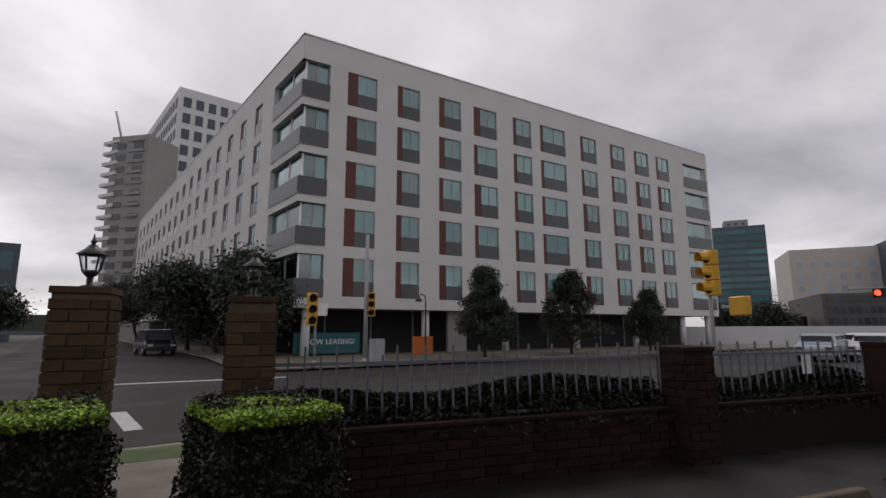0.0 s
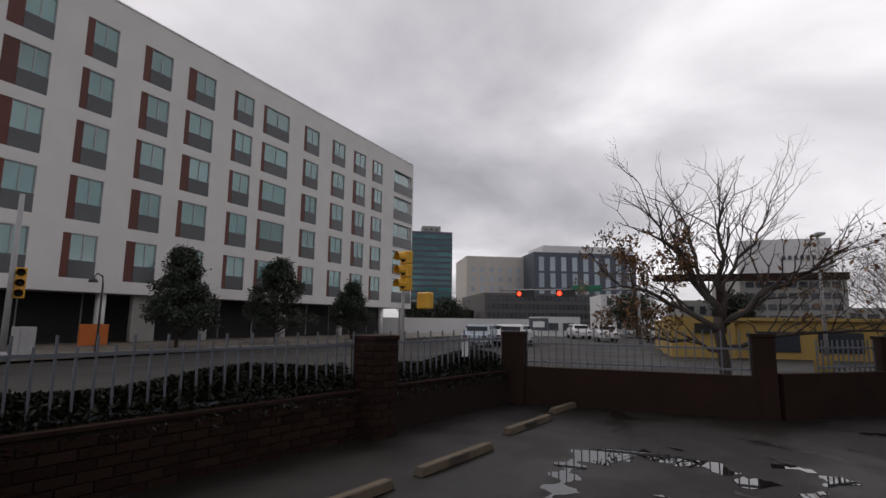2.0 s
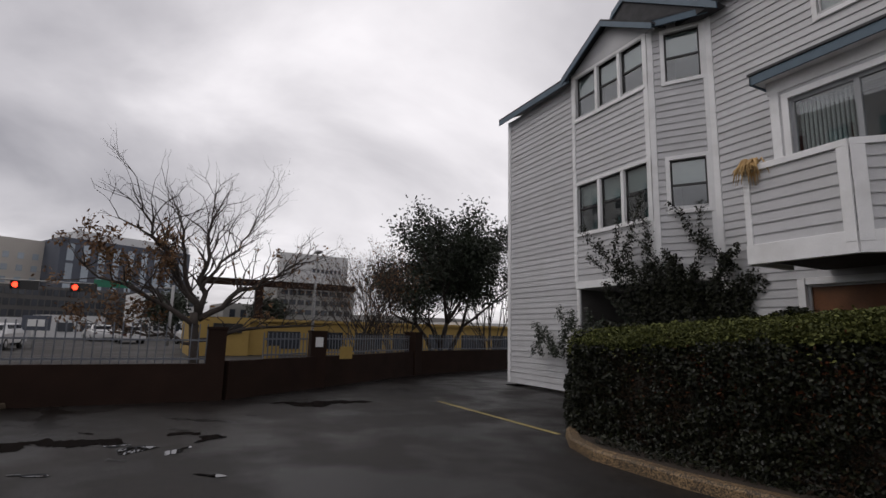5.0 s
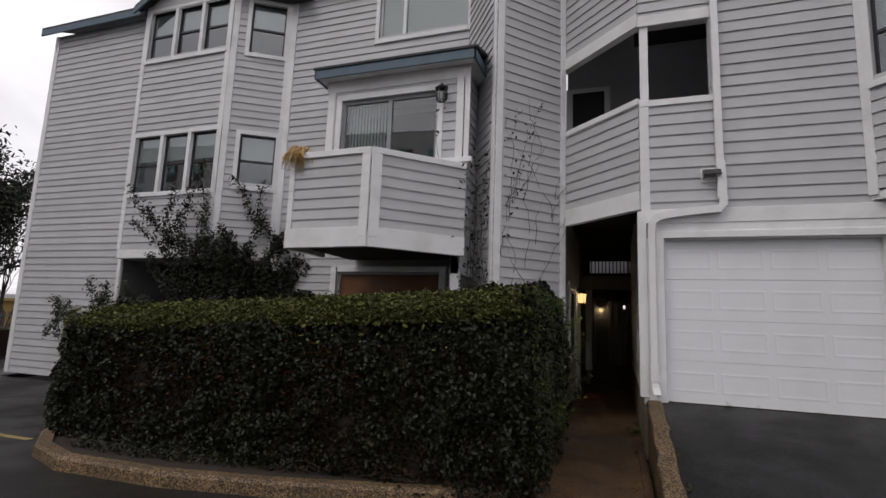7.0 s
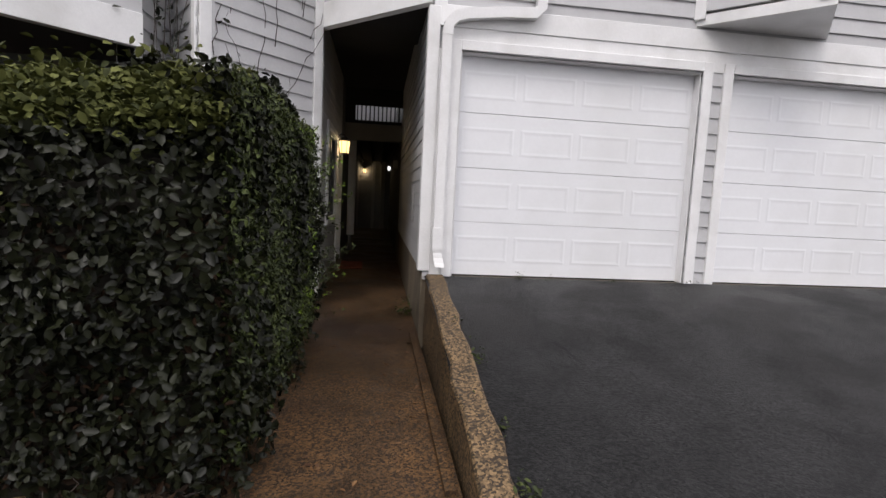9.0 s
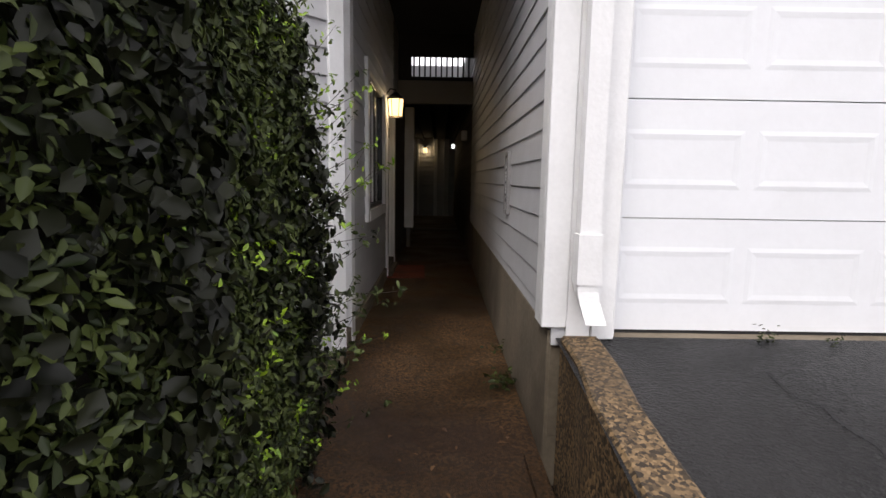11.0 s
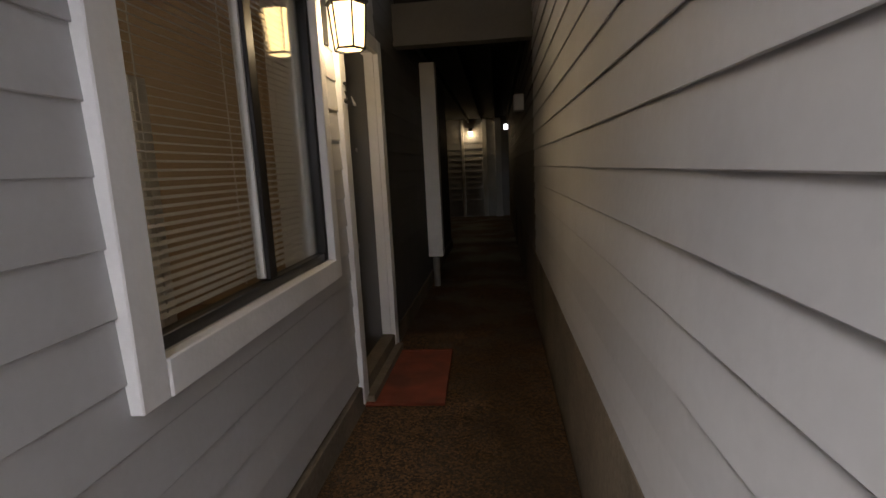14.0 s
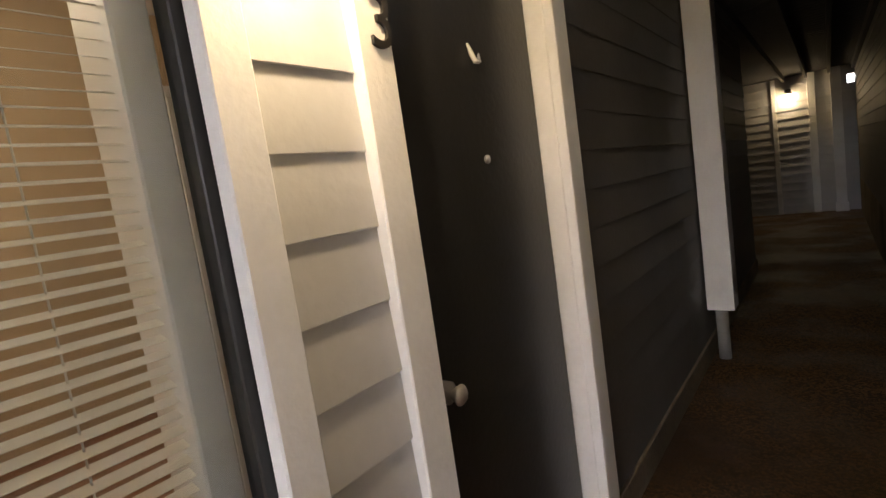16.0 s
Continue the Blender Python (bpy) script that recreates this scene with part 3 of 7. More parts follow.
# bump-out with the sliding door
lap_wall("wall_bump_front", (-5.02, 0.0), (-2.56, 0.0), 2.0, 4.92, [(0.28, 2.02, 2.2, 4.56)])
lap_wall("wall_bump_left", (-5.02, 1.3), (-5.02, 0.0), 2.0, 4.92)
lap_wall("wall_bump_right", (-2.56, 0.0), (-2.56, 1.3), 1.6, 4.92)
# garage front
GAR = [(0.27, 2.68, -0.06, 2.08), (3.0, 5.36, -0.06, 2.08), (6.1, 8.46, -0.06, 2.08)]
lap_wall("wall_garage", (0.0, 0.0), (9.4, 0.0), -0.065, 8.6, GAR + [(0.0, 0.9, 3.97, 5.15), (0.0, 9.4, 2.08, 2.46), (2.75, 3.9, 4.0, 5.3)])
# corridor
lap_wall("wall_corridor_right", (0.0, 5.95), (0.0, 0.0), 0.005, 3.2, material="siding", expo=0.1385, butt=0.014, first=0.065)
# far half coloured darker for the daylight falling off along the passage
lap_wall("wall_corridor_right_far", (0.0, 15.9), (0.0, 5.95), 0.005, 3.2, material="sidingdark", expo=0.1385, butt=0.014, first=0.065, label="dark grey lap siding wall, charcoal paint and passage shade")
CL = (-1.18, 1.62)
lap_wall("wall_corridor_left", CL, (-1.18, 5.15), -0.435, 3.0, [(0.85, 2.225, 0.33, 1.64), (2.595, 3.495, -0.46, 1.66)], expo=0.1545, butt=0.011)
# past the door one dark colour holds charcoal paint and passage shade
lap_wall("wall_corridor_far", (-1.18, 5.15), (-1.18, 10.2), -0.46, 3.0, material="sidingdark", expo=0.1545, butt=0.011, label="dark grey lap siding wall, charcoal paint and passage shade")
slab("foundation_right", (0.0, 15.9), (0.0, 0.0), -0.75, 0.0, -0.12, 0.012, "stucco")
tagged(bpy.data.objects["foundation_right"], "stained bare concrete foundation under siding", "foundation", kind="structure")
slab("foundation_left", (-1.19, 1.4), (-1.19, 10.2), -0.75, -0.46, -0.12, 0.035, "stucco")
tagged(bpy.data.objects["foundation_left"], "low stained concrete foundation edge", "foundation", kind="structure")
slab("foundation_garage", (0.0, 0.0), (9.4, 0.0), -0.5, -0.04, -0.2, 0.004, "stucco")
tagged(bpy.data.objects["foundation_garage"], "concrete footing strip under garage doors", "foundation", kind="structure")
slab("foundation_pier", D1, E1, -0.75, -0.45, -0.14, 0.0, "stucco")
tagged(bpy.data.objects["foundation_pier"], "stained concrete footing of the angled wall", "foundation", kind="structure")
# ceilings and decks, undersides coloured near-black in place of shade
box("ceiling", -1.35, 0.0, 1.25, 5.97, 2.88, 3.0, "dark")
tagged(bpy.data.objects["ceiling"], "soffit over the passage, near-black for its shade", "ceiling", kind="structure")
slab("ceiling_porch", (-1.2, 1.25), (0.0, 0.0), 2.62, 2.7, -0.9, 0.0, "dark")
tagged(bpy.data.objects["ceiling_porch"], "soffit under the upper balcony, near-black for its shade", "ceiling", kind="structure")
# the last box is an added cover that stops sky light between slats
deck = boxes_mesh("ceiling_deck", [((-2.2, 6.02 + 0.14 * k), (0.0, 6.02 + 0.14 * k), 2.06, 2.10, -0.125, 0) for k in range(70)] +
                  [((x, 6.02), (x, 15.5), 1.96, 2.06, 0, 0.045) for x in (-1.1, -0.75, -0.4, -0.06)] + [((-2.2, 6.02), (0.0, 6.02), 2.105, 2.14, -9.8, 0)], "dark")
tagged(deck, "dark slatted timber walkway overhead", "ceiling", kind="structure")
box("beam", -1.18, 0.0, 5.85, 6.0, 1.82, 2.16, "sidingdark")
tagged(bpy.data.objects["beam"], "dark grey cross beam in the passage", "beam", kind="structure")
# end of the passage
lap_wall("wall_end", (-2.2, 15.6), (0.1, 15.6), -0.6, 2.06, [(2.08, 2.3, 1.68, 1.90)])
lap_wall("wall_recess_left", (-2.2, 10.2), (-2.2, 15.6), -0.6, 2.06, material="sidingdark", label="dark grey lap siding wall, charcoal paint and passage shade")
lap_wall("wall_recess_near", (-1.2, 10.2), (-2.2, 10.2), -0.6, 2.06, material="sidingdark", label="dark grey lap siding wall, charcoal paint and passage shade")
# added screen that covers the bright sky behind the end opening
tagged(box("wall_beyond", -0.7, 0.6, 16.5, 16.6, -0.5, 1.75, "sidingdark"), "added dark screen behind the passage end opening", "wall", kind="structure")
# outer shell that closes the house
boxes_mesh("wall_shell", [((-13.5, 10), (-1.4, 10), -0.62, 7.6, 0, 0.15), ((9.4, 0.1), (9.4, 15.9), -0.6, 8.6, 0, 0.15), ((9.4, 15.9), (0.6, 15.9), -0.6, 3.2, 0, 0.15),
                          ((-1.40, 10), (-1.40, 6.7), 3.0, 7.6, 0, 0.1), ((0.14, 6.7), (9.4, 6.7), 3.2, 8.6, 0, 0.1)], "siding")
tagged(bpy.data.objects["wall_shell"], "plain grey walls at the back of the house", "wall", kind="structure")
box("ceiling_upper", -2.9, 9.4, 0.3, 6.7, 8.5, 8.6, "dark")
tagged(bpy.data.objects["ceiling_upper"], "plain dark ceiling inside the house", "ceiling", kind="structure")
box("wall_core", -1.38, 0.1, 4.4, 4.5, 3.0, 8.5, "siding")
tagged(bpy.data.objects["wall_core"], "grey inner wall behind the upper balcony", "wall", kind="structure")


def trim(a, b, z0, z1, t0=0.0, t1=0.032, parent=None, material="trim", label="white painted trim board"):
    ob = slab("trim", a, b, z0, z1, t0, t1, material, parent)
    tagged(ob, label, "trim", kind="structure")
    return ob


trim((-13.63, 0.8), (-13.5, 0.8), -0.62, EAVE)
trim((-10.52, 0.8), (-10.42, 0.8), -0.6, EAVE)
trim((-10.43, 0.66), (-10.32, 0.66), 2.14, 7.75)
trim((-8.06, 0.66), (-7.935, 0.66), 2.14, 7.75)
trim(B1, along(B1, B2, 0.12), 2.14, 7.75)
trim(along(B1, B2, 1.10), B2, 2.14, 7.75)
trim(B2, (-6.80, 1.30), -0.6, 7.75)
trim(D1, along(D1, E1, 0.11), -0.45, 8.6)
trim(along(C1, D1, length(C1, D1) - 0.10), D1, -0.45, 8.6)
trim(along(D1, E1, length(D1, E1) - 0.11), E1, -0.45, 8.6)
tagged(box("trim", -1.25, -1.147, 1.54, 1.68, -0.6, 2.88, "trim"), "white painted corner board", "trim", kind="structure")
lap_wall("wall_passage_jog", (-1.235, 1.02), (-1.235, 1.54), -0.46, 2.9, expo=0.1545, butt=0.011)
# corner of the garage front
trim((-0.048, 0.0), (0.062, 0.0), 0.02, 2.45, 0.0, 0.034)
trim((0.062, 0.0), (0.168, 0.0), -0.03, 2.08, 0.0, 0.026)
trim((0.0, 0.12), (0.0, 0.002), 0.02, 2.45, 0.0, 0.048)
trim((0.0, 0.0), (9.4, 0.0), 2.28, 2.47, 0.0, 0.030)
trim((0.15, 0.0), (9.4, 0.0), 2.08, 2.28, 0.0, 0.018)
for g0, g1, _, zt in GAR:
    trim((g0 - 0.10, 0.0), (g0, 0.0), -0.03, zt + 0.09, 0.0, 0.036)
    trim((g1, 0.0), (g1 + 0.10, 0.0), -0.03, zt + 0.09, 0.0, 0.036)
    trim((g0, 0.0), (g1, 0.0), zt, zt + 0.09, 0.0, 0.036)
    for gx in (g0 + 0.004, g1 - 0.016):
        box("trim", gx, gx + 0.012, 0.0, 0.13, -0.03, zt, "trim")
    box("trim", g0, g1, 0.0, 0.13, zt - 0.014, zt - 0.002, "trim")


def garage_door(x0, x1, z0, z1, y):
    door = empty("garage_door", "white sectional garage door with embossed panels, closed", "garage door", "garage doors")
    door.location = (x0, y, z0)
    w, h = x1 - x0, (z1 - z0) / 4
    bm = bmesh.new()
    # one section with four embossed fields
    bmesh.ops.create_cube(bm, size=1.0, matrix=Matrix.Translation((w / 2, 0.0, h / 2)) @ Matrix.Diagonal((w, 0.04, h - 0.006, 1)))
    fw = w / 4
    for i in range(4):
        cx = fw * (i + 0.5)
        # bevelled raised rim
        o = [(cx - fw * 0.45, h * 0.25), (cx + fw * 0.45, h * 0.25), (cx + fw * 0.45, h * 0.75), (cx - fw * 0.45, h * 0.75)]
        for t0, t1, y0, y1 in ((0, 0.020, -0.0202, -0.0226), (0.020, 0.044, -0.0226, -0.0204)):
            ring = []
            for t, yy in ((t0, y0), (t1, y1)):
                ring.append([bm.verts.new((px + (t if px < cx else -t), yy, pz + (t if pz < h / 2 else -t))) for px, pz in o])
            for k in range(4):
                k2 = (k + 1) % 4
                bm.faces.new((ring[0][k], ring[0][k2], ring[1][k2], ring[1][k]))
    bmesh.ops.recalc_face_normals(bm, faces=bm.faces)
    first = part("door_panel", bm, "garage", door)
    for i in range(1, 4):
        share("door_panel", first.data, Matrix.Translation((0, 0, h * i)), door)
    s = box("weather_strip", 0, w, -0.012, 0.012, -0.03, 0.002, "rubber", door, "black rubber bottom seal", 0.002)
    return door


for g0, g1, z0_, zt in GAR:
    garage_door(g0 + 0.012, g1 - 0.012, -0.025, zt - 0.012, 0.12)
# upper balcony over the passage
bal = empty("balcony_parapet", "grey lap siding balcony parapet with white trim", "balcony")


def clad(parent, a, b, z0, z1, thick=0.1):
    slab("panel", a, b, z0, z1, -thick, 0.0, "siding", parent, bevel=0)
    L = length(a, b)
    z = z0
    ux, uy = (b[0] - a[0]) / L, (b[1] - a[1]) / L
    while z < z1 - 0.03:
        zt = min(z + EXPO, z1)
        pts = []
        for s_ in (0, L):
            for t_, z_ in ((0.001, z + 0.007), (0.022, z), (0.003, zt + 0.007), (0.001, zt + 0.007)):
                pts.append((a[0] + ux * s_ + uy * t_, a[1] + uy * s_ - ux * t_, z_))
        mesh_object("board", pts, [(0, 1, 2, 3), (7, 6, 5, 4), (1, 5, 6, 2), (0, 4, 5, 1), (3, 2, 6, 7)], "siding", parent)
        z = zt


U0, U1 = (-1.16, 1.10), (-0.0, 0.0)
clad(bal, U0, U1, 2.72, 4.0)
slab("fascia_board", U0, U1, 2.48, 2.74, -0.06, 0.03, "trim", bal, "white fascia")
slab("cap_rail", U0, U1, 3.98, 4.07, -0.12, 0.035, "trim", bal, "white cap rail")
slab("cap_rail", (0, 0), (0.92, 0), 3.93, 4.02, -0.12, 0.035, "trim", bal, "white cap rail")
slab("post", (-0.0, 0.0), (0.12, 0.0), 2.46, 4.0, 0.0, 0.03, "trim", bal, "white corner board")
slab("post", (0.02, 0.0), (0.13, 0.0), 4.02, 5.2, -0.1, 0.0, "trim", bal, "white square post")
clad(bal, U0, U1, 5.35, 8.5)
slab("header", U0, U1, 5.16, 5.36, -0.1, 0.03, "trim", bal, "white header board")
slab("header", (0, 0), (0.92, 0), 5.14, 5.30, 0.0, 0.03, "trim", bal, "white header board")
slab("deck", (-1.2, 1.4), (0.9, 0.1), 2.70, 2.76, -1.2, -0.1, "dark", bal, bevel=0)
slab("frame", (-1.17, 1.9), (-0.4, 1.9), 4.0, 5.2, 0, 0.05, "trim", bal, bevel=0)
slab("window_pane", (-1.05, 1.84), (-0.5, 1.84), 4.1, 5.1, 0, 0.02, "dark", bal, bevel=0)


# ---- house windows ----
WN = [0]


def window(a, b, z0, z1, lights, hung=True, blind=0.5, wide=0.085, dark=True, label="double-hung window with white casing and dark sashes", recess=0.05, frame_mat="darkframe"):
    """A window in the opening a-b; lights: number of sashes side by side."""
    WN[0] += 1
    w = empty("window_%d" % WN[0], label, "window", kind="structure")
    L = length(a, b)
    fr = lambda s: along(a, b, s)
    # casing
    slab("casing", fr(-wide), fr(0), z0 - wide, z1 + wide, 0.0, 0.036, "trim", w)
    slab("casing", fr(L), fr(L + wide), z0 - wide, z1 + wide, 0.0, 0.036, "trim", w)
    slab("casing", fr(0), fr(L), z1, z1 + wide, 0.0, 0.034, "trim", w)
    slab("sill", fr(0), fr(L), z0 - wide, z0, 0.0, 0.05, "trim", w)
    step = L / lights
    for i in range(lights):
        s0, s1 = i * step, (i + 1) * step
        if i:
            slab("mullion", fr(s0 - 0.045), fr(s0 + 0.045), z0, z1, -0.1, 0.03, "trim", w)
            s0 += 0.045
        if i < lights - 1:
            s1 -= 0.045
        e = 0.035
        zm = (z0 + z1) / 2
        slab("sash", fr(s0), fr(s0 + e), z0, z1, -recess - 0.03, -recess, frame_mat, w, bevel=0)
        slab("sash", fr(s1 - e), fr(s1), z0, z1, -recess - 0.03, -recess, frame_mat, w, bevel=0)
        slab("sash", fr(s0 + e), fr(s1 - e), z0, z0 + e, -recess - 0.03, -recess, frame_mat, w, bevel=0)
        slab("sash", fr(s0 + e), fr(s1 - e), z1 - e, z1, -recess - 0.03, -recess, frame_mat, w, bevel=0)
        if hung:
            slab("meeting_rail", fr(s0 + e), fr(s1 - e), zm - 0.02, zm + 0.02, -recess - 0.04, -recess + 0.01, frame_mat, w, bevel=0)
        g = slab("pane", fr(s0 + e), fr(s1 - e), z0 + e, z1 - e, -recess - 0.02, -recess - 0.014, G_HOUSE, w, bevel=0)
        if blind:
            zb = z1 - e - (z1 - z0 - 2 * e) * blind
            slab("blind", fr(s0 + 0.02), fr(s1 - 0.02), zb, z1, -recess - 0.075, -recess - 0.06, "blind", w, "pale closed blind", bevel=0)
    # shallow near-black box in place of an unlit room
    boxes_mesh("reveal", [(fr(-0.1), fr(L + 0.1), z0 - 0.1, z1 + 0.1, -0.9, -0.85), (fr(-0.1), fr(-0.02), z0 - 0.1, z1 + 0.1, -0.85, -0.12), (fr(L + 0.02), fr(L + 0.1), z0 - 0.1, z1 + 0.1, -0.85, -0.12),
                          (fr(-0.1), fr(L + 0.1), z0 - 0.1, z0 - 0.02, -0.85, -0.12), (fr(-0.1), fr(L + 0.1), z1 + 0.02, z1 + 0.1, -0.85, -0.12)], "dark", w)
    return w


def on(a, b, s0, s1):
    return along(a, b, s0), along(a, b, s1)


window(*on(B0, B1, 0.12, 2.38), 3.36, 4.62, 3, blind=0.42)
window(*on(B0, B1, 0.12, 2.38), 6.42, 7.60, 3, blind=0.5)
window(*on(B1, B2, 0.36, 1.06), 3.46, 4.56, 1, blind=0.5)
window(*on(B1, B2, 0.36, 1.06), 6.36, 7.52, 1, blind=0.5)
window(*on(B2, C1, 2.12, 4.0), 6.45, 7.72, 1, hung=False, blind=1.0, label="wide window with white casing and drawn blind", frame_mat="trim")
slab("mullion", *on(B2, C1, 2.12 + 0.50, 2.12 + 0.57), 6.45, 7.72, -0.10, -0.02, "trim", bpy.data.objects["window_%d" % WN[0]])
window((2.75, 0.0), (3.9, 0.0), 4.0, 5.3, 1, hung=True, blind=0.5)
# sliding door behind the lower balcony
sd = empty("sliding_door", "two-leaf glazed sliding door with vertical blinds", "door", kind="structure")
DA, DB = (-4.74, 0.0), (-3.0, 0.0)
for s0, s1, z0, z1 in ((-0.1, 0, 2.2, 4.66), (1.74, 1.84, 2.2, 4.66), (0, 1.74, 4.56, 4.66)):
    slab("casing", along(DA, DB, s0), along(DA, DB, s1), z0, z1, 0, 0.036, "trim", sd)
for s0, s1, z0, z1 in ((0, 0.05, 2.2, 4.56), (0.85, 0.92, 2.2, 4.56), (1.69, 1.74, 2.2, 4.56), (0.05, 0.85, 4.5, 4.56), (0.92, 1.69, 4.5, 4.56)):
    slab("door_frame", along(DA, DB, s0), along(DA, DB, s1), z0, z1, -0.09, -0.03, "alu", sd, bevel=0)
for s0, s1 in ((0.05, 0.85), (0.92, 1.69)):
    slab("pane", along(DA, DB, s0), along(DA, DB, s1), 2.2, 4.5, -0.065, -0.058, G_HOUSE, sd, bevel=0)
for k in range(13):
    s = 0.08 + 0.06 * k
    slab("blind_vane", along(DA, DB, s), along(DA, DB, s + 0.028), 2.3, 4.48, -0.16, -0.13, "blind", sd, "pale vertical blind", bevel=0)
# near-black backing in place of the unlit room behind the door
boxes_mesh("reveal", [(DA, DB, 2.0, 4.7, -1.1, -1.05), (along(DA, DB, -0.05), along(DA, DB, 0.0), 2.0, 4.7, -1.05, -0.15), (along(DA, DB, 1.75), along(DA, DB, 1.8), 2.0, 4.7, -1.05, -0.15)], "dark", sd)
for s0, s1 in ((-0.28, -0.14), (2.06, 2.18), (2.20, 2.28)):
    trim(along(DA, DB, s0), along(DA, DB, s1), 3.3 if s0 > 0 else 2.1, 4.92)
trim((-5.05, 0), (-2.53, 0), 4.72, 4.93, 0.0, 0.03)
trim((-2.9, 0.0), (-2.4, 0.0), 3.32, 3.40, 0, 0.06)
# roof of the bump-out
rf = empty("bump_roof", "small shingled shed roof with blue-grey fascia", "roof")
mesh_object("shingles", [(-5.2, -0.28, 5.10), (-2.30, -0.28, 5.10), (-2.30, 1.3, 5.55), (-5.2, 1.3, 5.55), (-5.2, -0.28, 5.06), (-2.30, -0.28, 5.06), (-2.30, 1.3, 5.51), (-5.2, 1.3, 5.51)],
            [(0, 1, 2, 3), (7, 6, 5, 4), (0, 4, 5, 1), (1, 5, 6, 2), (2, 6, 7, 3), (3, 7, 4, 0)], "shingle", rf)
slab("fascia_board", (-5.18, -0.26), (-2.32, -0.26), 4.90, 5.055, -0.03, 0.0, "fascia", rf)
slab("fascia_board", (-2.32, -0.26), (-2.32, 1.28), 4.90, 5.055, -0.03, 0.0, "fascia", rf)
slab("fascia_board", (-5.18, 1.28), (-5.18, -0.26), 4.90, 5.055, -0.03, 0.0, "fascia", rf)
slab("soffit", (-5.15, -0.23), (-2.35, -0.23), 4.93, 4.95, -1.5, 0.0, "trim", rf, bevel=0)
# lower balcony
lb = empty("balcony", "grey lap siding balcony with white posts and fascia", "balcony")
Q0, Q1, Q2 = (-4.93, -1.0), (-3.57, -1.05), (-2.50, 0.0)
for a, b in (((-4.93, 0.0), Q0), (Q0, Q1), (Q1, Q2)):
    clad(lb, a, b, 2.12, 3.22)
    slab("cap_rail", a, b, 3.20, 3.29, -0.12, 0.04, "trim", lb, "white cap rail")
    slab("fascia_board", a, b, 1.86, 2.14, -0.05, 0.035, "trim", lb, "white fascia")
slab("post", along(Q0, Q1, 0.0), along(Q0, Q1, 0.09), 2.1, 3.2, 0.0, 0.034, "trim", lb, "white corner board")
slab("post", along(Q0, Q1, 1.23), Q1, 2.0, 3.2, 0.0, 0.04, "trim", lb, "white corner board")
slab("post", Q1, along(Q1, Q2, 0.15), 2.0, 3.2, 0.0, 0.04, "trim", lb, "white corner board")
bm = bmesh.new()
vs = [bm.verts.new((x, y, z)) for z in (1.93, 2.0) for x, y in ((-4.9, 0.9), (-4.9, -0.97), (-3.58, -1.0), (-2.56, 0.0), (-2.56, 0.9))]
bm.faces.new(vs[:5])
bm.faces.new(vs[5:][::-1])
bmesh.ops.recalc_face_normals(bm, faces=bm.faces)
# deck coloured near-black for the shade below the balcony
part("deck", bm, "dark", lb)
# entrance under the balcony
box("trim", -5.5, -5.38, 1.20, 1.30, -0.6, 1.86, "trim")
box("trim", -3.3, -3.18, 1.20, 1.30, -0.6, 1.86, "trim")
box("trim", -5.38, -3.3, 1.22, 1.30, 1.75, 1.86, "trim")
tagged(box("door_brown", -5.36, -3.32, 1.32, 1.38, -0.6, 1.75, "woodfloor"), "dark brown timber door under the balcony", "door", kind="structure")
box("trim", -2.70, -2.56, 0.0, 0.1, 1.2, 1.9, "trim")
# dried palm fronds over the balcony rail
lines = []
rng = random.Random(5)
for k in range(46):
    x0 = -4.84 + rng.uniform(-0.07, 0.10)
    y0 = -0.99 + rng.uniform(-0.03, 0.05)
    ox, oy, dz = rng.uniform(-0.16, 0.24), rng.uniform(-0.14, 0.0), rng.uniform(-0.30, -0.03)
    lines.append(([(x0, y0, 3.30), (x0 + ox * 0.4, y0 + oy * 0.5, 3.36 + rng.uniform(0, 0.06)), (x0 + ox * 0.8, y0 + oy - 0.06, 3.30 + dz * 0.4), (x0 + ox, y0 + oy - 0.08, 3.27 + dz)], [0.012, 0.014, 0.012, 0.003]))
tagged(tubes("dried_fronds", lines, "straw"), "bunch of dry straw-coloured fronds on a balcony rail", "plant", kind="stuff")


# ---- roofs ----
roof = empty("house_roof", "dark shingled roof with blue-grey fascia boards", "roof")


def gable(xa, xb, y, z, rise, depth, over=0.14):
    xm = (xa + xb) / 2
    sl = rise / (xm - xa)
    V, F = [], []
    for (p, q) in (((xa - over, z - sl * over), (xm, z + rise)), ((xm, z + rise), (xb + over, z - sl * over))):
        o = len(V)
        for yy in (y - 0.22, y + depth):
            V += [(p[0], yy, p[1] + 0.05), (q[0], yy, q[1] + 0.05), (q[0], yy, q[1]), (p[0], yy, p[1])]
        F += [tuple(o + i for i in f) for f in ((0, 1, 5, 4), (3, 7, 6, 2), (0, 3, 2, 1), (4, 5, 6, 7), (0, 4, 7, 3), (1, 2, 6, 5))]
    mesh_object("shingles", V, F, "shingle", roof)
    for (p, q) in (((xa - over, z - sl * over), (xm, z + rise)), ((xm, z + rise), (xb + over, z - sl * over))):
        v = []
        for yy in (y - 0.225, y - 0.19):
            v += [(p[0], yy, p[1] - 0.14), (q[0], yy, q[1] - 0.14), (q[0], yy, q[1]), (p[0], yy, p[1])]
        mesh_object("fascia_board", v, [(0, 1, 2, 3), (7, 6, 5, 4), (0, 4, 5, 1), (1, 5, 6, 2), (2, 6, 7, 3), (3, 7, 4, 0)], "fascia", roof)
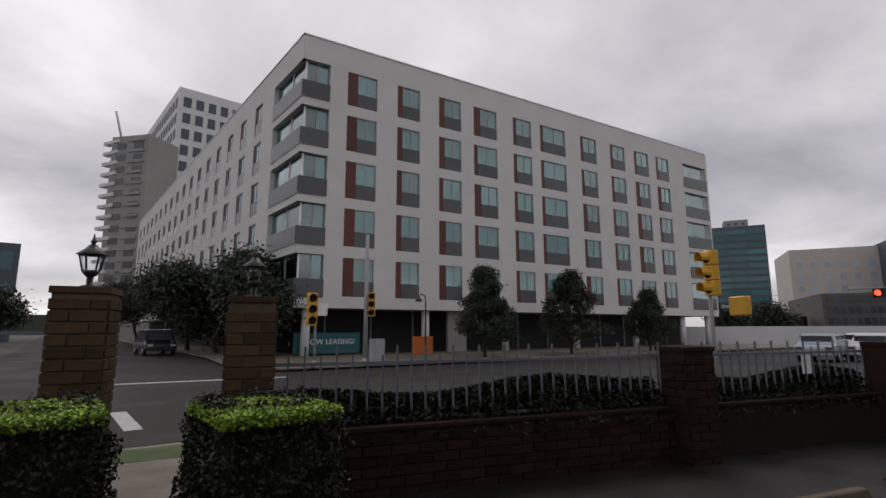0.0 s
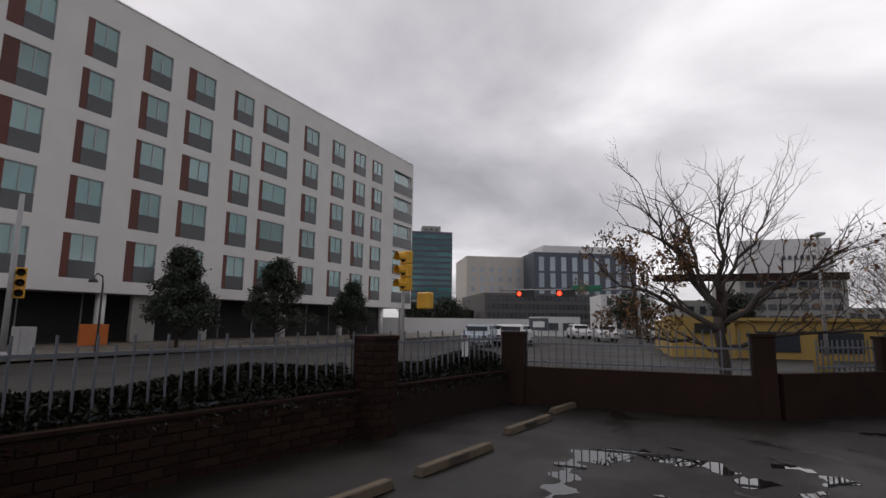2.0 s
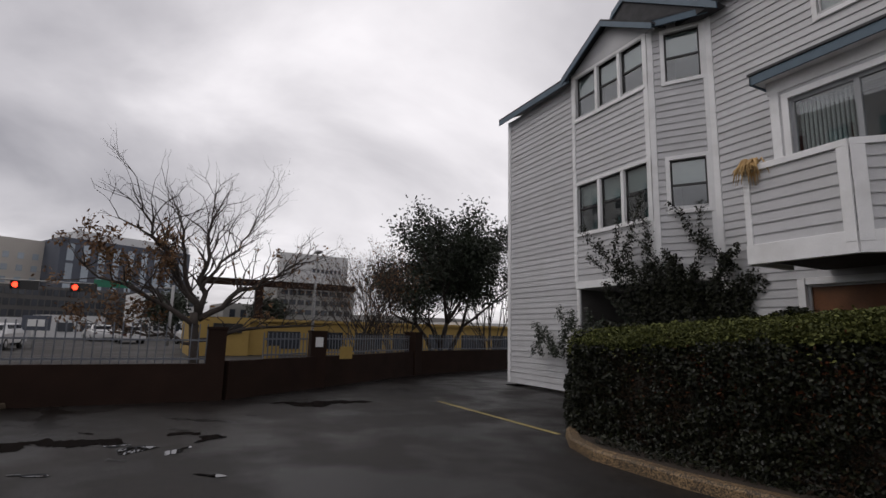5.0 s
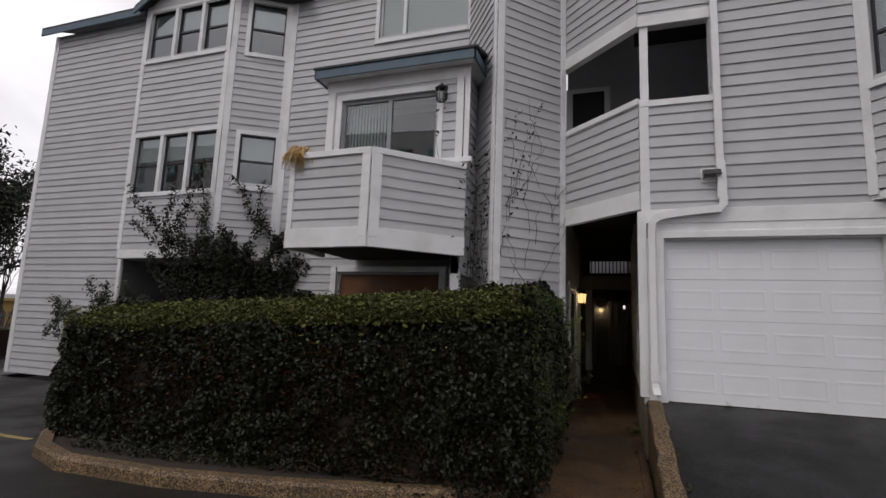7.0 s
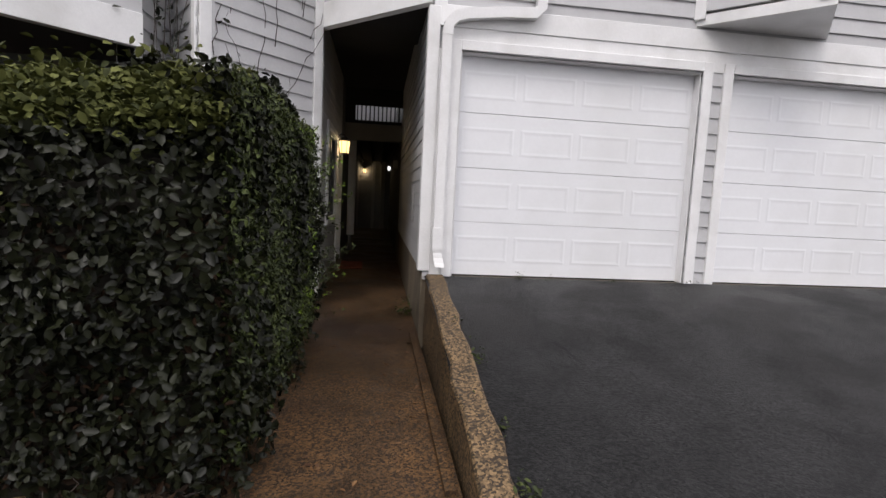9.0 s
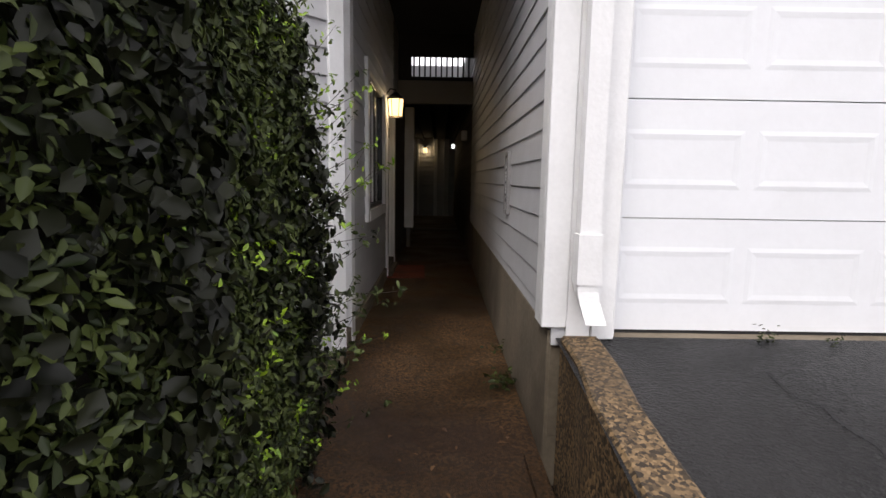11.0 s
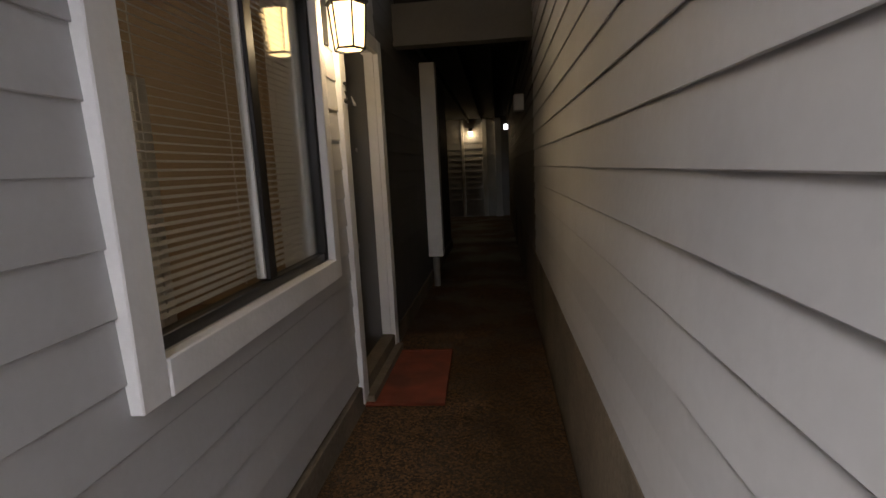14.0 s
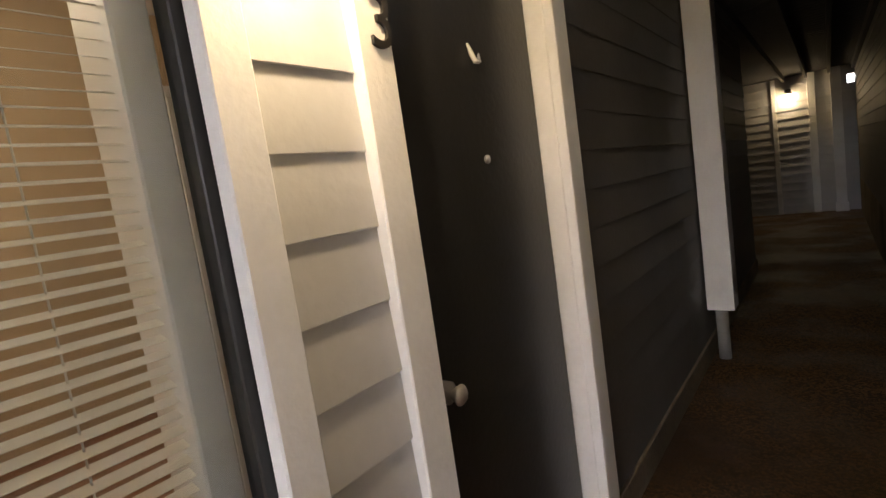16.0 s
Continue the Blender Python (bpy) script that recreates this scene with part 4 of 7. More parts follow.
    mesh_object("gable_wall", [(xa, y, z - 0.05), (xb, y, z - 0.05), (xm, y, z + rise - 0.05), (xa, y + 0.1, z - 0.05), (xb, y + 0.1, z - 0.05), (xm, y + 0.1, z + rise - 0.05)],
                [(0, 1, 2), (5, 4, 3), (0, 3, 4, 1), (1, 4, 5, 2), (2, 5, 3, 0)], "siding", roof)


gable(-10.43, -7.72, 0.62, 7.72, 0.82, 2.2)
# hipped cap on the angled side of the bay
mesh_object("shingles", [(-7.75, 0.42, 7.80), (-6.75, 1.08, 7.80), (-7.9, 2.2, 8.5), (-7.75, 0.42, 7.75), (-6.75, 1.08, 7.75), (-7.9, 2.2, 8.45)], [(0, 1, 2), (5, 4, 3), (0, 3, 4, 1), (1, 4, 5, 2), (2, 5, 3, 0)], "shingle", roof)
slab("fascia_board", (-7.75, 0.44), (-6.72, 1.10), 7.60, 7.76, -0.03, 0.0, "fascia", roof)


def eave(a, b, z, back, rise):
    dx, dy = b[0] - a[0], b[1] - a[1]
    L = math.hypot(dx, dy)
    nx, ny = dy / L, -dx / L
    o = 0.25
    f0, f1 = (a[0] + nx * o, a[1] + ny * o), (b[0] + nx * o, b[1] + ny * o)
    b0, b1 = (a[0] - nx * back, a[1] - ny * back), (b[0] - nx * back, b[1] - ny * back)
    mesh_object("shingles", [(*f0, z + 0.05), (*f1, z + 0.05), (*b1, z + rise + 0.05), (*b0, z + rise + 0.05), (*f0, z), (*f1, z), (*b1, z + rise), (*b0, z + rise)],
                [(0, 1, 2, 3), (7, 6, 5, 4), (0, 4, 5, 1), (1, 5, 6, 2), (2, 6, 7, 3), (3, 7, 4, 0)], "shingle", roof)
    slab("fascia_board", f0, f1, z - 0.16, z, -0.03, 0.0, "fascia", roof)


eave((-13.85, 0.8), (-10.45, 0.8), 7.72, 5, 2.4)
eave((-7.4, 1.3), (-2.9, 1.3), 7.95, 5, 2.4)
# larger roof whose verge shows behind the bay gable
verge = [(-9.75, 7.62), (-9.75, 8.02), (-9.2, 9.04), (-8.85, 9.28), (-6.42, 7.62)]
V = [(x, y, z) for y in (0.98, 4.5) for x, z in verge]
mesh_object("shingles", V, [(0, 1, 2, 3, 4)[::-1], (5, 6, 7, 8, 9)] + [(i, (i + 1) % 5, 5 + (i + 1) % 5, 5 + i) for i in range(5)], "shingle", roof)
for (xa, za), (xb, zb) in zip(verge[1:4], verge[2:5]):
    v = [(x, y, z + o) for y in (0.93, 0.975) for x, z, o in ((xa, za, -0.15), (xb, zb, -0.15), (xb, zb, 0.0), (xa, za, 0.0))]
    mesh_object("fascia_board", v, [(0, 1, 2, 3), (7, 6, 5, 4), (0, 4, 5, 1), (1, 5, 6, 2), (2, 6, 7, 3), (3, 7, 4, 0)], "fascia", roof)


# ---- projecting bay at the garage side ----
R0, R1, R2 = (2.55, 0.0), (3.32, -0.77), (3.98, -0.02)
lap_wall("wall_garage_bay", R0, R1, 2.62, 8.6, [(0.15, 0.95, 3.95, 5.2)])
lap_wall("wall_garage_bay_side", R1, R2, 2.62, 8.6, [(0.2, 0.8, 3.95, 5.2)])
window(*on(R0, R1, 0.15, 0.95), 3.95, 5.2, 1, blind=0.5, label="bay window with white casing and dark sash")
trim(R0, along(R0, R1, 0.10), 2.55, 8.6)
trim(along(R0, R1, length(R0, R1) - 0.1), R1, 2.55, 8.6)
trim(R1, along(R1, R2, 0.1), 2.55, 8.6)
bm = bmesh.new()
vs = [bm.verts.new((x, y, z)) for z in (2.50, 2.60) for x, y in (R0, (3.32, -0.80), R2)]
bm.faces.new(vs[:3])
bm.faces.new(vs[3:][::-1])
for i in range(3):
    bm.faces.new((vs[i], vs[(i + 1) % 3], vs[3 + (i + 1) % 3], vs[3 + i]))
bmesh.ops.recalc_face_normals(bm, faces=bm.faces)
tagged(part("bay_underside", bm, "trim"), "white boxed underside of the projecting bay", "bay", kind="structure")

# ---- downspout and vent ----
ds = empty("downspout", "white painted rectangular metal downspout with elbows", "downspout")


def duct(pts, w, d, parent, name="pipe"):
    """A rectangular pipe along pts in the x-z plane before the wall."""
    V, F = [], []
    for i, (x, y, z) in enumerate(pts):
        x0, _, z0 = pts[max(i - 1, 0)]
        x1, _, z1 = pts[min(i + 1, len(pts) - 1)]
        tx, tz = x1 - x0, z1 - z0
        L = math.hypot(tx, tz)
        nx, nz = tz / L, -tx / L
        for s, e in ((-1, -1), (1, -1), (1, 1), (-1, 1)):
            V.append((x + nx * w / 2 * s, y + d / 2 * e, z + nz * w / 2 * s))
    for i in range(len(pts) - 1):
        for k in range(4):
            k2 = (k + 1) % 4
            F.append((i * 4 + k, i * 4 + k2, i * 4 + 4 + k2, i * 4 + 4 + k))
    F += [(3, 2, 1, 0), tuple((len(pts) - 1) * 4 + k for k in range(4))]
    return mesh_object(name, V, F, "trim", parent)


duct([(0.96, -0.075, 8.4), (0.96, -0.075, 3.06)], 0.085, 0.065, ds)
duct([(0.965, -0.08, 3.07), (0.975, -0.08, 2.80), (0.97, -0.08, 2.58)], 0.10, 0.08, ds)
duct([(0.985, -0.08, 2.60), (0.98, -0.08, 2.50), (0.93, -0.08, 2.44), (0.62, -0.08, 2.42), (0.30, -0.08, 2.38), (0.20, -0.08, 2.35), (0.135, -0.08, 2.28), (0.122, -0.08, 2.18)], 0.095, 0.075, ds)
duct([(0.122, -0.08, 2.20), (0.122, -0.08, 0.42)], 0.085, 0.07, ds)
duct([(0.122, -0.085, 0.44), (0.122, -0.085, 0.23)], 0.10, 0.085, ds, "sleeve")
V, F = [], []
for i, (ox, oy, oz, tilt) in enumerate(((0.0, 0.0, 0.24, 0), (0.0, 0.0, 0.20, 0), (0.008, -0.010, 0.165, 14), (0.016, -0.032, 0.130, 24), (0.024, -0.062, 0.092, 28))):
    c, sn = math.cos(radians(tilt)), math.sin(radians(tilt))
    for u, v in ((-1, -1), (1, -1), (1, 1), (-1, 1)):
        V.append((0.122 + ox + 0.043 * u, -0.085 + oy + 0.037 * v * c, oz + 0.037 * v * sn))
for i in range(4):
    for k in range(4):
        k2 = (k + 1) % 4
        F.append((i * 4 + k, i * 4 + k2, i * 4 + 4 + k2, i * 4 + 4 + k))
mesh_object("outlet_elbow", V, F, "trim", ds)
# dark sheet across the open end paints the shade inside the pipe
mesh_object("outlet_mouth", [(x, y + 0.006, z + 0.003) for x, y, z in V[-4:]], [(0, 1, 2, 3)], "dark", ds)
vent = empty("vent_hood", "small dark dryer vent hood on siding", "vent")
vent.location = (0.86, 0.0, 2.90)
mesh_object("hood", [(-0.10, -0.02, 0.08), (0.10, -0.02, 0.08), (0.10, -0.02, -0.07), (-0.10, -0.02, -0.07), (-0.10, -0.15, 0.05), (0.10, -0.15, 0.05), (0.10, -0.17, -0.01), (-0.10, -0.17, -0.01)],
            [(0, 1, 5, 4), (4, 5, 6, 7), (0, 4, 7, 3), (1, 2, 6, 5), (0, 3, 2, 1)], "darkframe", vent)
box("back_plate", -0.12, 0.12, -0.03, -0.015, -0.09, 0.10, "trim", vent)


# ---- hedges ----
def hedge(name, x0, x1, y0, y1, z0, top, n, size, leaf, label, seed, core=0.10, top_leaf=None, n_top=0, slope=0.0, bend=0.0):
    """A clipped hedge: a leaf shell on a solid core, dark for inner shade. top(x) is its height."""
    rng = np.random.default_rng(seed)
    h = empty(name, label, "hedge")
    seg = 40 if bend else 14

    def rounded(P, inset=0.0):
        """Rounds the corner at x0, y0 in plan."""
        P = np.asarray(P, float).copy()
        if bend:
            dx, dy = P[:, 0] - x0 - bend, P[:, 1] - y0 - bend
            d_ = np.hypot(dx, dy)
            m_ = (dx < 0) & (dy < 0) & (d_ > 1e-6)
            k_ = np.where(m_, np.maximum(np.abs(dx), np.abs(dy)) / np.maximum(d_, 1e-6), 1.0)
            P[:, 0] = x0 + bend + dx * k_
            P[:, 1] = y0 + bend + dy * k_
        return P

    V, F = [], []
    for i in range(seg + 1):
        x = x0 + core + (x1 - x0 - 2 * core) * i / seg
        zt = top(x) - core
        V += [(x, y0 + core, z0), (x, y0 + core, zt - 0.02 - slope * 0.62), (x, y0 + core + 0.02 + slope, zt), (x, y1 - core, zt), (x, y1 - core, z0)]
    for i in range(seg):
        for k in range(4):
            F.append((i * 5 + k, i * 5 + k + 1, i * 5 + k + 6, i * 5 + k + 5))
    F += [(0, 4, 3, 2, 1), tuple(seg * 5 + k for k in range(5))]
    mesh_object("dark_core", [tuple(p) for p in rounded(V)], F, "hedgecore", h)
    w, d = x1 - x0, y1 - y0
    hz = top((x0 + x1) / 2) - z0
    areas = np.array([w * hz, w * hz, d * hz, d * hz, w * d * 1.25])
    pick = rng.choice(5, n, p=areas / areas.sum())
    u, v = rng.random(n), rng.random(n)
    bulge = 0.045 * np.sin(u * w * 2.3) + 0.03 * np.sin(v * 7 + u * 5) + 0.065 * np.sin(u * w * 7.1 + 2 * np.sin(v * 9)) * np.sin(v * 8.3 + u * w * 1.9) + 0.03 * np.sin(u * w * 19 + 3 * np.sin(v * 17)) * np.sin(v * 23 + u * w * 5)
    depth = rng.exponential(0.055, n).clip(0, 0.2) - 0.03 - bulge + 0.13 * v ** 9
    shoulder = slope * np.clip((v - 0.84) / 0.16, 0, 1)
    C, Nn = np.zeros((n, 3)), np.zeros((n, 3))
    X = x0 + u * w
    tops = np.array([top(x) for x in X])
    for k in range(5):
        s = pick == k
        if k == 0:
            C[s] = np.c_[X[s], y0 + depth[s] + shoulder[s], z0 + v[s] * (tops[s] - z0)]
            Nn[s] = (0, -1, 0.35)
        if k == 1:
            C[s] = np.c_[X[s], y1 - depth[s], z0 + v[s] * (tops[s] - z0)]
            Nn[s] = (0, 1, 0.35)
        if k in (2, 3):
            xx = x0 + depth[s] if k == 2 else x1 - depth[s]
            tt = top(x0 if k == 2 else x1)
            C[s] = np.c_[xx, y0 + u[s] * d, z0 + v[s] * (tt - z0)]
            Nn[s] = (-1 if k == 2 else 1, 0, 0.35)
        if k == 4:
            C[s] = np.c_[X[s], y0 + slope + v[s] * (d - slope), tops[s] - depth[s] * 0.8 + rng.normal(0, 0.015, s.sum())]
            Nn[s] = (0, 0, 1)
    # thin the skirt of the hedge
    low = (C[:, 2] - z0) < rng.uniform(0.0, 0.28, n)
    keep = ~low | (rng.random(n) < 0.25)
    C, Nn = rounded(C[keep]), Nn[keep]
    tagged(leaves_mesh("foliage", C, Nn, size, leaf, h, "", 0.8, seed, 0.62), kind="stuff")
    # paler top layer; on the big hedge its colour carries the top light
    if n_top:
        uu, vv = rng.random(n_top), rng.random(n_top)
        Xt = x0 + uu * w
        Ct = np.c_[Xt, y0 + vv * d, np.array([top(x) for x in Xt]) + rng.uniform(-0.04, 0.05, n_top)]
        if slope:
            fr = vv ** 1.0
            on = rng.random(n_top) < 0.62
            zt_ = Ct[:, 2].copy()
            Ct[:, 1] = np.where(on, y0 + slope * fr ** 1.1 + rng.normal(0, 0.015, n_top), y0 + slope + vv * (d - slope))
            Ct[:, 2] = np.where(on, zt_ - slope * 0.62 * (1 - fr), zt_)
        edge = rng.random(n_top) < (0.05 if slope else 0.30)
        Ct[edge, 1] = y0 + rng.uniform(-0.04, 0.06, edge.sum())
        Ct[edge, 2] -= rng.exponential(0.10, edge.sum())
        tagged(leaves_mesh("new_and_lit_leaves", rounded(Ct), np.tile((0, 0, 1.0), (n_top, 1)), size * 0.9, top_leaf, h, "paler top leaves, lime new growth and painted top light", 0.7, seed + 1, 0.6), kind="stuff")
    return h


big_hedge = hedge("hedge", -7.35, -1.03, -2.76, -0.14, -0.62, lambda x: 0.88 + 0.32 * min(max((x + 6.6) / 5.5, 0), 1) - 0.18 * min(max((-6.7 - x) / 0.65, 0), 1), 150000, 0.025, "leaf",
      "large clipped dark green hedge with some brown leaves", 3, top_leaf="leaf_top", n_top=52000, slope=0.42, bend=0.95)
# loose leafy shoots at the passage end of the hedge
rs = random.Random(17)
shoots, old_c, new_c = [], [], []
for k in range(150):
    x, y, z = -1.06 + rs.uniform(-0.04, 0.03), rs.uniform(-1.3, -0.12), rs.uniform(-0.45, 1.15)
    d = Vector((rs.uniform(0.2, 1.0), rs.uniform(-0.5, 0.7), rs.uniform(-0.1, 0.9))).normalized()
    ln = rs.uniform(0.08, 0.24) * (1.15 if z < 0.5 else 0.8) * (1.9 if y > -0.42 and z < 0.95 else 1.0 if y > -0.5 else 0.55)
    pts = []
    for i in range(6):
        f = i / 5
        q = Vector((x, y, z)) + d * ln * f + Vector((0, 0, 0.04 * f * f))
        pts.append(tuple(q))
        for _ in range(5):
            c = q + Vector((rs.gauss(0, 0.014), rs.gauss(0, 0.014), rs.gauss(0, 0.014)))
            (new_c if f > 0.75 and k % 2 == 0 else old_c).append(tuple(c))
    shoots.append((pts, [0.0022 - 0.0003 * i for i in range(6)]))
tagged(tubes("twiggy_growth", shoots, "bark", big_hedge), kind="stuff")
tagged(leaves_mesh("shoot_leaves", old_c, np.tile((0.5, -0.4, 0.6), (len(old_c), 1)), 0.017, "leaf_green", big_hedge, "", 0.7, 18), kind="stuff")
tagged(leaves_mesh("new_leaves", new_c, np.tile((0.4, -0.2, 0.8), (len(new_c), 1)), 0.014, "leaf_lime", big_hedge, "", 0.7, 19), kind="stuff")
ge = np.random.default_rng(20)
Ce = np.c_[-1.03 + ge.normal(0, 0.035, 26000), ge.uniform(-2.72, -0.14, 26000), ge.uniform(-0.45, 1.2, 26000)]
tagged(leaves_mesh("end_leaves", Ce, np.tile((1.0, 0.0, 0.35), (26000, 1)), 0.017, "leaf_green", big_hedge, "", 0.6, 20), kind="stuff")
gb = np.random.default_rng(25)
Cb = np.c_[gb.uniform(-6.5, -1.0, 9000), -2.72 + gb.normal(0.01, 0.035, 9000), gb.uniform(-0.55, 0.62, 9000)]
tagged(leaves_mesh("brown_leaves", Cb, np.tile((0, -1.0, 0.3), (9000, 1)), 0.022, "leaf_brown", big_hedge, "dull brown withered leaves", 0.8, 26), kind="stuff")
rngd = np.random.default_rng(8)
Cd = np.c_[rngd.normal(-3.9, 0.6, 700), -2.74 + rngd.normal(0, 0.03, 700), rngd.normal(0.35, 0.20, 700)]
tagged(leaves_mesh("dead_leaves", Cd, np.tile((0, -1.0, 0.2), (700, 1)), 0.024, "leaf_rust", None, "patch of russet dead leaves in the hedge", 0.8, 9), category="leaves", kind="stuff")
hedge("box_shrub", -3.30, -2.52, -13.95, -13.05, -0.68, lambda x: 0.42, 22000, 0.016, "leaf", "clipped box shrub with lime new growth beside the gate", 5, top_leaf="leaf_lime", n_top=20000)
hedge("box_shrub", -2.02, -1.00, -14.8, -13.75, -0.68, lambda x: 0.42, 22000, 0.016, "leaf", "clipped box shrub with lime new growth beside the gate", 6, top_leaf="leaf_lime", n_top=20000)


# ---- brick wall, piers and fence round the lot ----
BR_L, BR_H, JO = 0.292, 0.092, 0.012
bmb = bmesh.new()
bmesh.ops.create_cube(bmb, size=1.0, matrix=Matrix.Diagonal((BR_L, 0.03, BR_H, 1)))
bmesh.ops.bevel(bmb, geom=list(bmb.edges), offset=0.006, segments=1, affect='EDGES')
brick_me = bpy.data.meshes.new("brick")
bmb.to_mesh(brick_me)
bmb.free()
brick_me.materials.append(M["brick"])
pale_brick_me = brick_me.copy()
pale_brick_me.materials[0] = M["pierbrick"]


def brick_face(parent, a, b, z0, z1, off, seed, me=brick_me):
    """Courses of brick on the right-hand side of the line a-b."""
    rng = random.Random(seed)
    L = length(a, b)
    ang = math.atan2(b[1] - a[1], b[0] - a[0])
    nx, ny = (b[1] - a[1]) / L, -(b[0] - a[0]) / L
    z, row = z0 + BR_H / 2, 0
    while z + BR_H / 2 <= z1 + 0.02:
        s = -(BR_L + JO) / 2 * (row % 2)
        while s < L - 0.02:
            s0, s1 = max(s, 0), min(s + BR_L, L)
            if s1 - s0 > 0.05:
                x, y = along(a, b, (s0 + s1) / 2)
                o = off + rng.uniform(-0.003, 0.003)
                share("brick", me, Matrix.Translation((x + nx * o, y + ny * o, z)) @ Matrix.Rotation(ang, 4, 'Z') @ Matrix.Diagonal(((s1 - s0) / BR_L, 1, 1, 1)), parent)
            s += BR_L + JO
        z += BR_H + JO
        row += 1


def pier(cx, cy, w, z0, z1, ang, label, brick=True, cap=True, pale=False):
    p = empty("brick_pier", label, "pier", "brick piers")
    c, s = math.cos(ang), math.sin(ang)
    cor = [(cx + (u * c - v * s) * w / 2, cy + (u * s + v * c) * w / 2) for u, v in ((-1, -1), (1, -1), (1, 1), (-1, 1))]
    boxes_mesh("core", [(cor[0], cor[1], z0, z1, -w, 0)], ("piermortar" if pale else "mortar") if brick else "brownwall", p)
    if brick:
        for k in range(4):
            brick_face(p, cor[k], cor[(k + 1) % 4], z0, z1 - 0.02, 0.004, int(100 * abs(cx)) + k, pale_brick_me if pale else brick_me)
    if cap:
        e = 0.02
        cap_c = [(cx + (u * c - v * s) * (w / 2 + e), cy + (u * s + v * c) * (w / 2 + e)) for u, v in ((-1, -1), (1, -1), (1, 1), (-1, 1))]
        slab("cap", cap_c[0], cap_c[1], z1 - 0.01, z1 + 0.05, -(w + 2 * e), 0, ("pierbrick" if pale else "brick") if brick else "brownwall", p)
    return p


W_ANG = math.atan2(1.2, -3.86)
pier(-3.25, -14.95, 0.42, -0.72, 1.24, W_ANG, "olive-brown brick gate pier carrying a lantern", pale=True)
pier(-1.93, -15.42, 0.42, -0.72, 1.30, W_ANG, "olive-brown brick gate pier carrying a lantern", pale=True)
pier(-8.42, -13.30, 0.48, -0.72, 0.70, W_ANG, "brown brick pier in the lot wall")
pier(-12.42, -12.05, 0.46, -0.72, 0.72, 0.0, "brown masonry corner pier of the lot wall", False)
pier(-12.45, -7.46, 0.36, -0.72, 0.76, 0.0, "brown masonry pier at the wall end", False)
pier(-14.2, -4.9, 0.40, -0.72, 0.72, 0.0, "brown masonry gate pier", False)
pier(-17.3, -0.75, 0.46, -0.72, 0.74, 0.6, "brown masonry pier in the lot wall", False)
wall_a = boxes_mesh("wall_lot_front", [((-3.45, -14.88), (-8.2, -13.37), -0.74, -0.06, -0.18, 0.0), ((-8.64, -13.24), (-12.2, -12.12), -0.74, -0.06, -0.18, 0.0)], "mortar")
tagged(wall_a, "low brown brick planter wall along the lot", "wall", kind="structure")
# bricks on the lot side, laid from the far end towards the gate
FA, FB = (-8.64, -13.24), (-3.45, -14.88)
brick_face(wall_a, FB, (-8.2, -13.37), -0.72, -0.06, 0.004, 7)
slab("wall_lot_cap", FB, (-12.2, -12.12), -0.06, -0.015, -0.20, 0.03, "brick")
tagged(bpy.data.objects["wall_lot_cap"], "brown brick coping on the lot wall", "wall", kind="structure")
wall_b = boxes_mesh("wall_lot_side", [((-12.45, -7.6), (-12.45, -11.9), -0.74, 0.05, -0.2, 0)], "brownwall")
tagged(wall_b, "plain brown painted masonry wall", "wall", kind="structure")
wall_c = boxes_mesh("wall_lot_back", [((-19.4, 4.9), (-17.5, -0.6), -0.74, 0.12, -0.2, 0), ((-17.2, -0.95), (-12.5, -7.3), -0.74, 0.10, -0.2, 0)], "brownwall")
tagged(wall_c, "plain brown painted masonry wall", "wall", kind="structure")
drain = [tagged(box("drain_hole", -12.455, -12.44, y, y + 0.07, LOT + 0.02, LOT + 0.10, "dark"), "small dark drain hole in the wall foot", "drain", "drain holes") for y in (-11.2, -10.6, -10.0, -9.5, -9.0, -8.5, -8.0)]


def fence(a, b, zb, zt, spacing, z_r1, z_r2, label, stagger=0.10, posts=True, mat_="iron"):
    f = empty("iron_fence", label, "fence", "iron fences")
    L = length(a, b)
    for zr in (z_r1, z_r2):
        slab("rail", a, b, zr - 0.018, zr + 0.018, -0.018, 0.018, mat_, f, bevel=0)
    bm = bmesh.new()
    bmesh.ops.create_cube(bm, size=1.0, matrix=Matrix.Translation((0, 0, 0.5)) @ Matrix.Diagonal((0.022, 0.022, 1, 1)))
    first = part("picket", bm, mat_, f)
    ang = math.atan2(b[1] - a[1], b[0] - a[0])
    n = int(L / spacing)
    for i in range(n + 1):
        x, y = along(a, b, i * L / n)
        h = zt - zb - (stagger if i % 2 else 0)
        m = Matrix.Translation((x, y, zb)) @ Matrix.Rotation(ang, 4, 'Z') @ Matrix.Diagonal((1, 1, h, 1))
        if i == 0:
            first.matrix_basis = m
        else:
            share("picket", first.data, m, f)
    return f


fence((-3.50, -15.06), (-8.22, -13.55), -0.02, 0.80, 0.165, 0.62, 0.02, "grey iron picket fence behind the planter hedge")
fence((-8.64, -13.42), (-12.2, -12.29), -0.02, 0.80, 0.165, 0.62, 0.02, "grey iron picket fence behind the planter hedge")
fence((-12.5, -11.8), (-12.5, -7.65), 0.05, 0.86, 0.15, 0.52, 0.14, "grey iron picket fence on a masonry wall", 0.0)
fence((-13.2, -6.4), (-14.1, -5.2), 0.1, 0.70, 0.13, 0.55, 0.18, "grey iron picket fence on a masonry wall", 0.0)
fence((-14.4, -4.7), (-17.15, -1.0), 0.1, 0.66, 0.13, 0.55, 0.18, "grey iron picket fence on a masonry wall", 0.0)
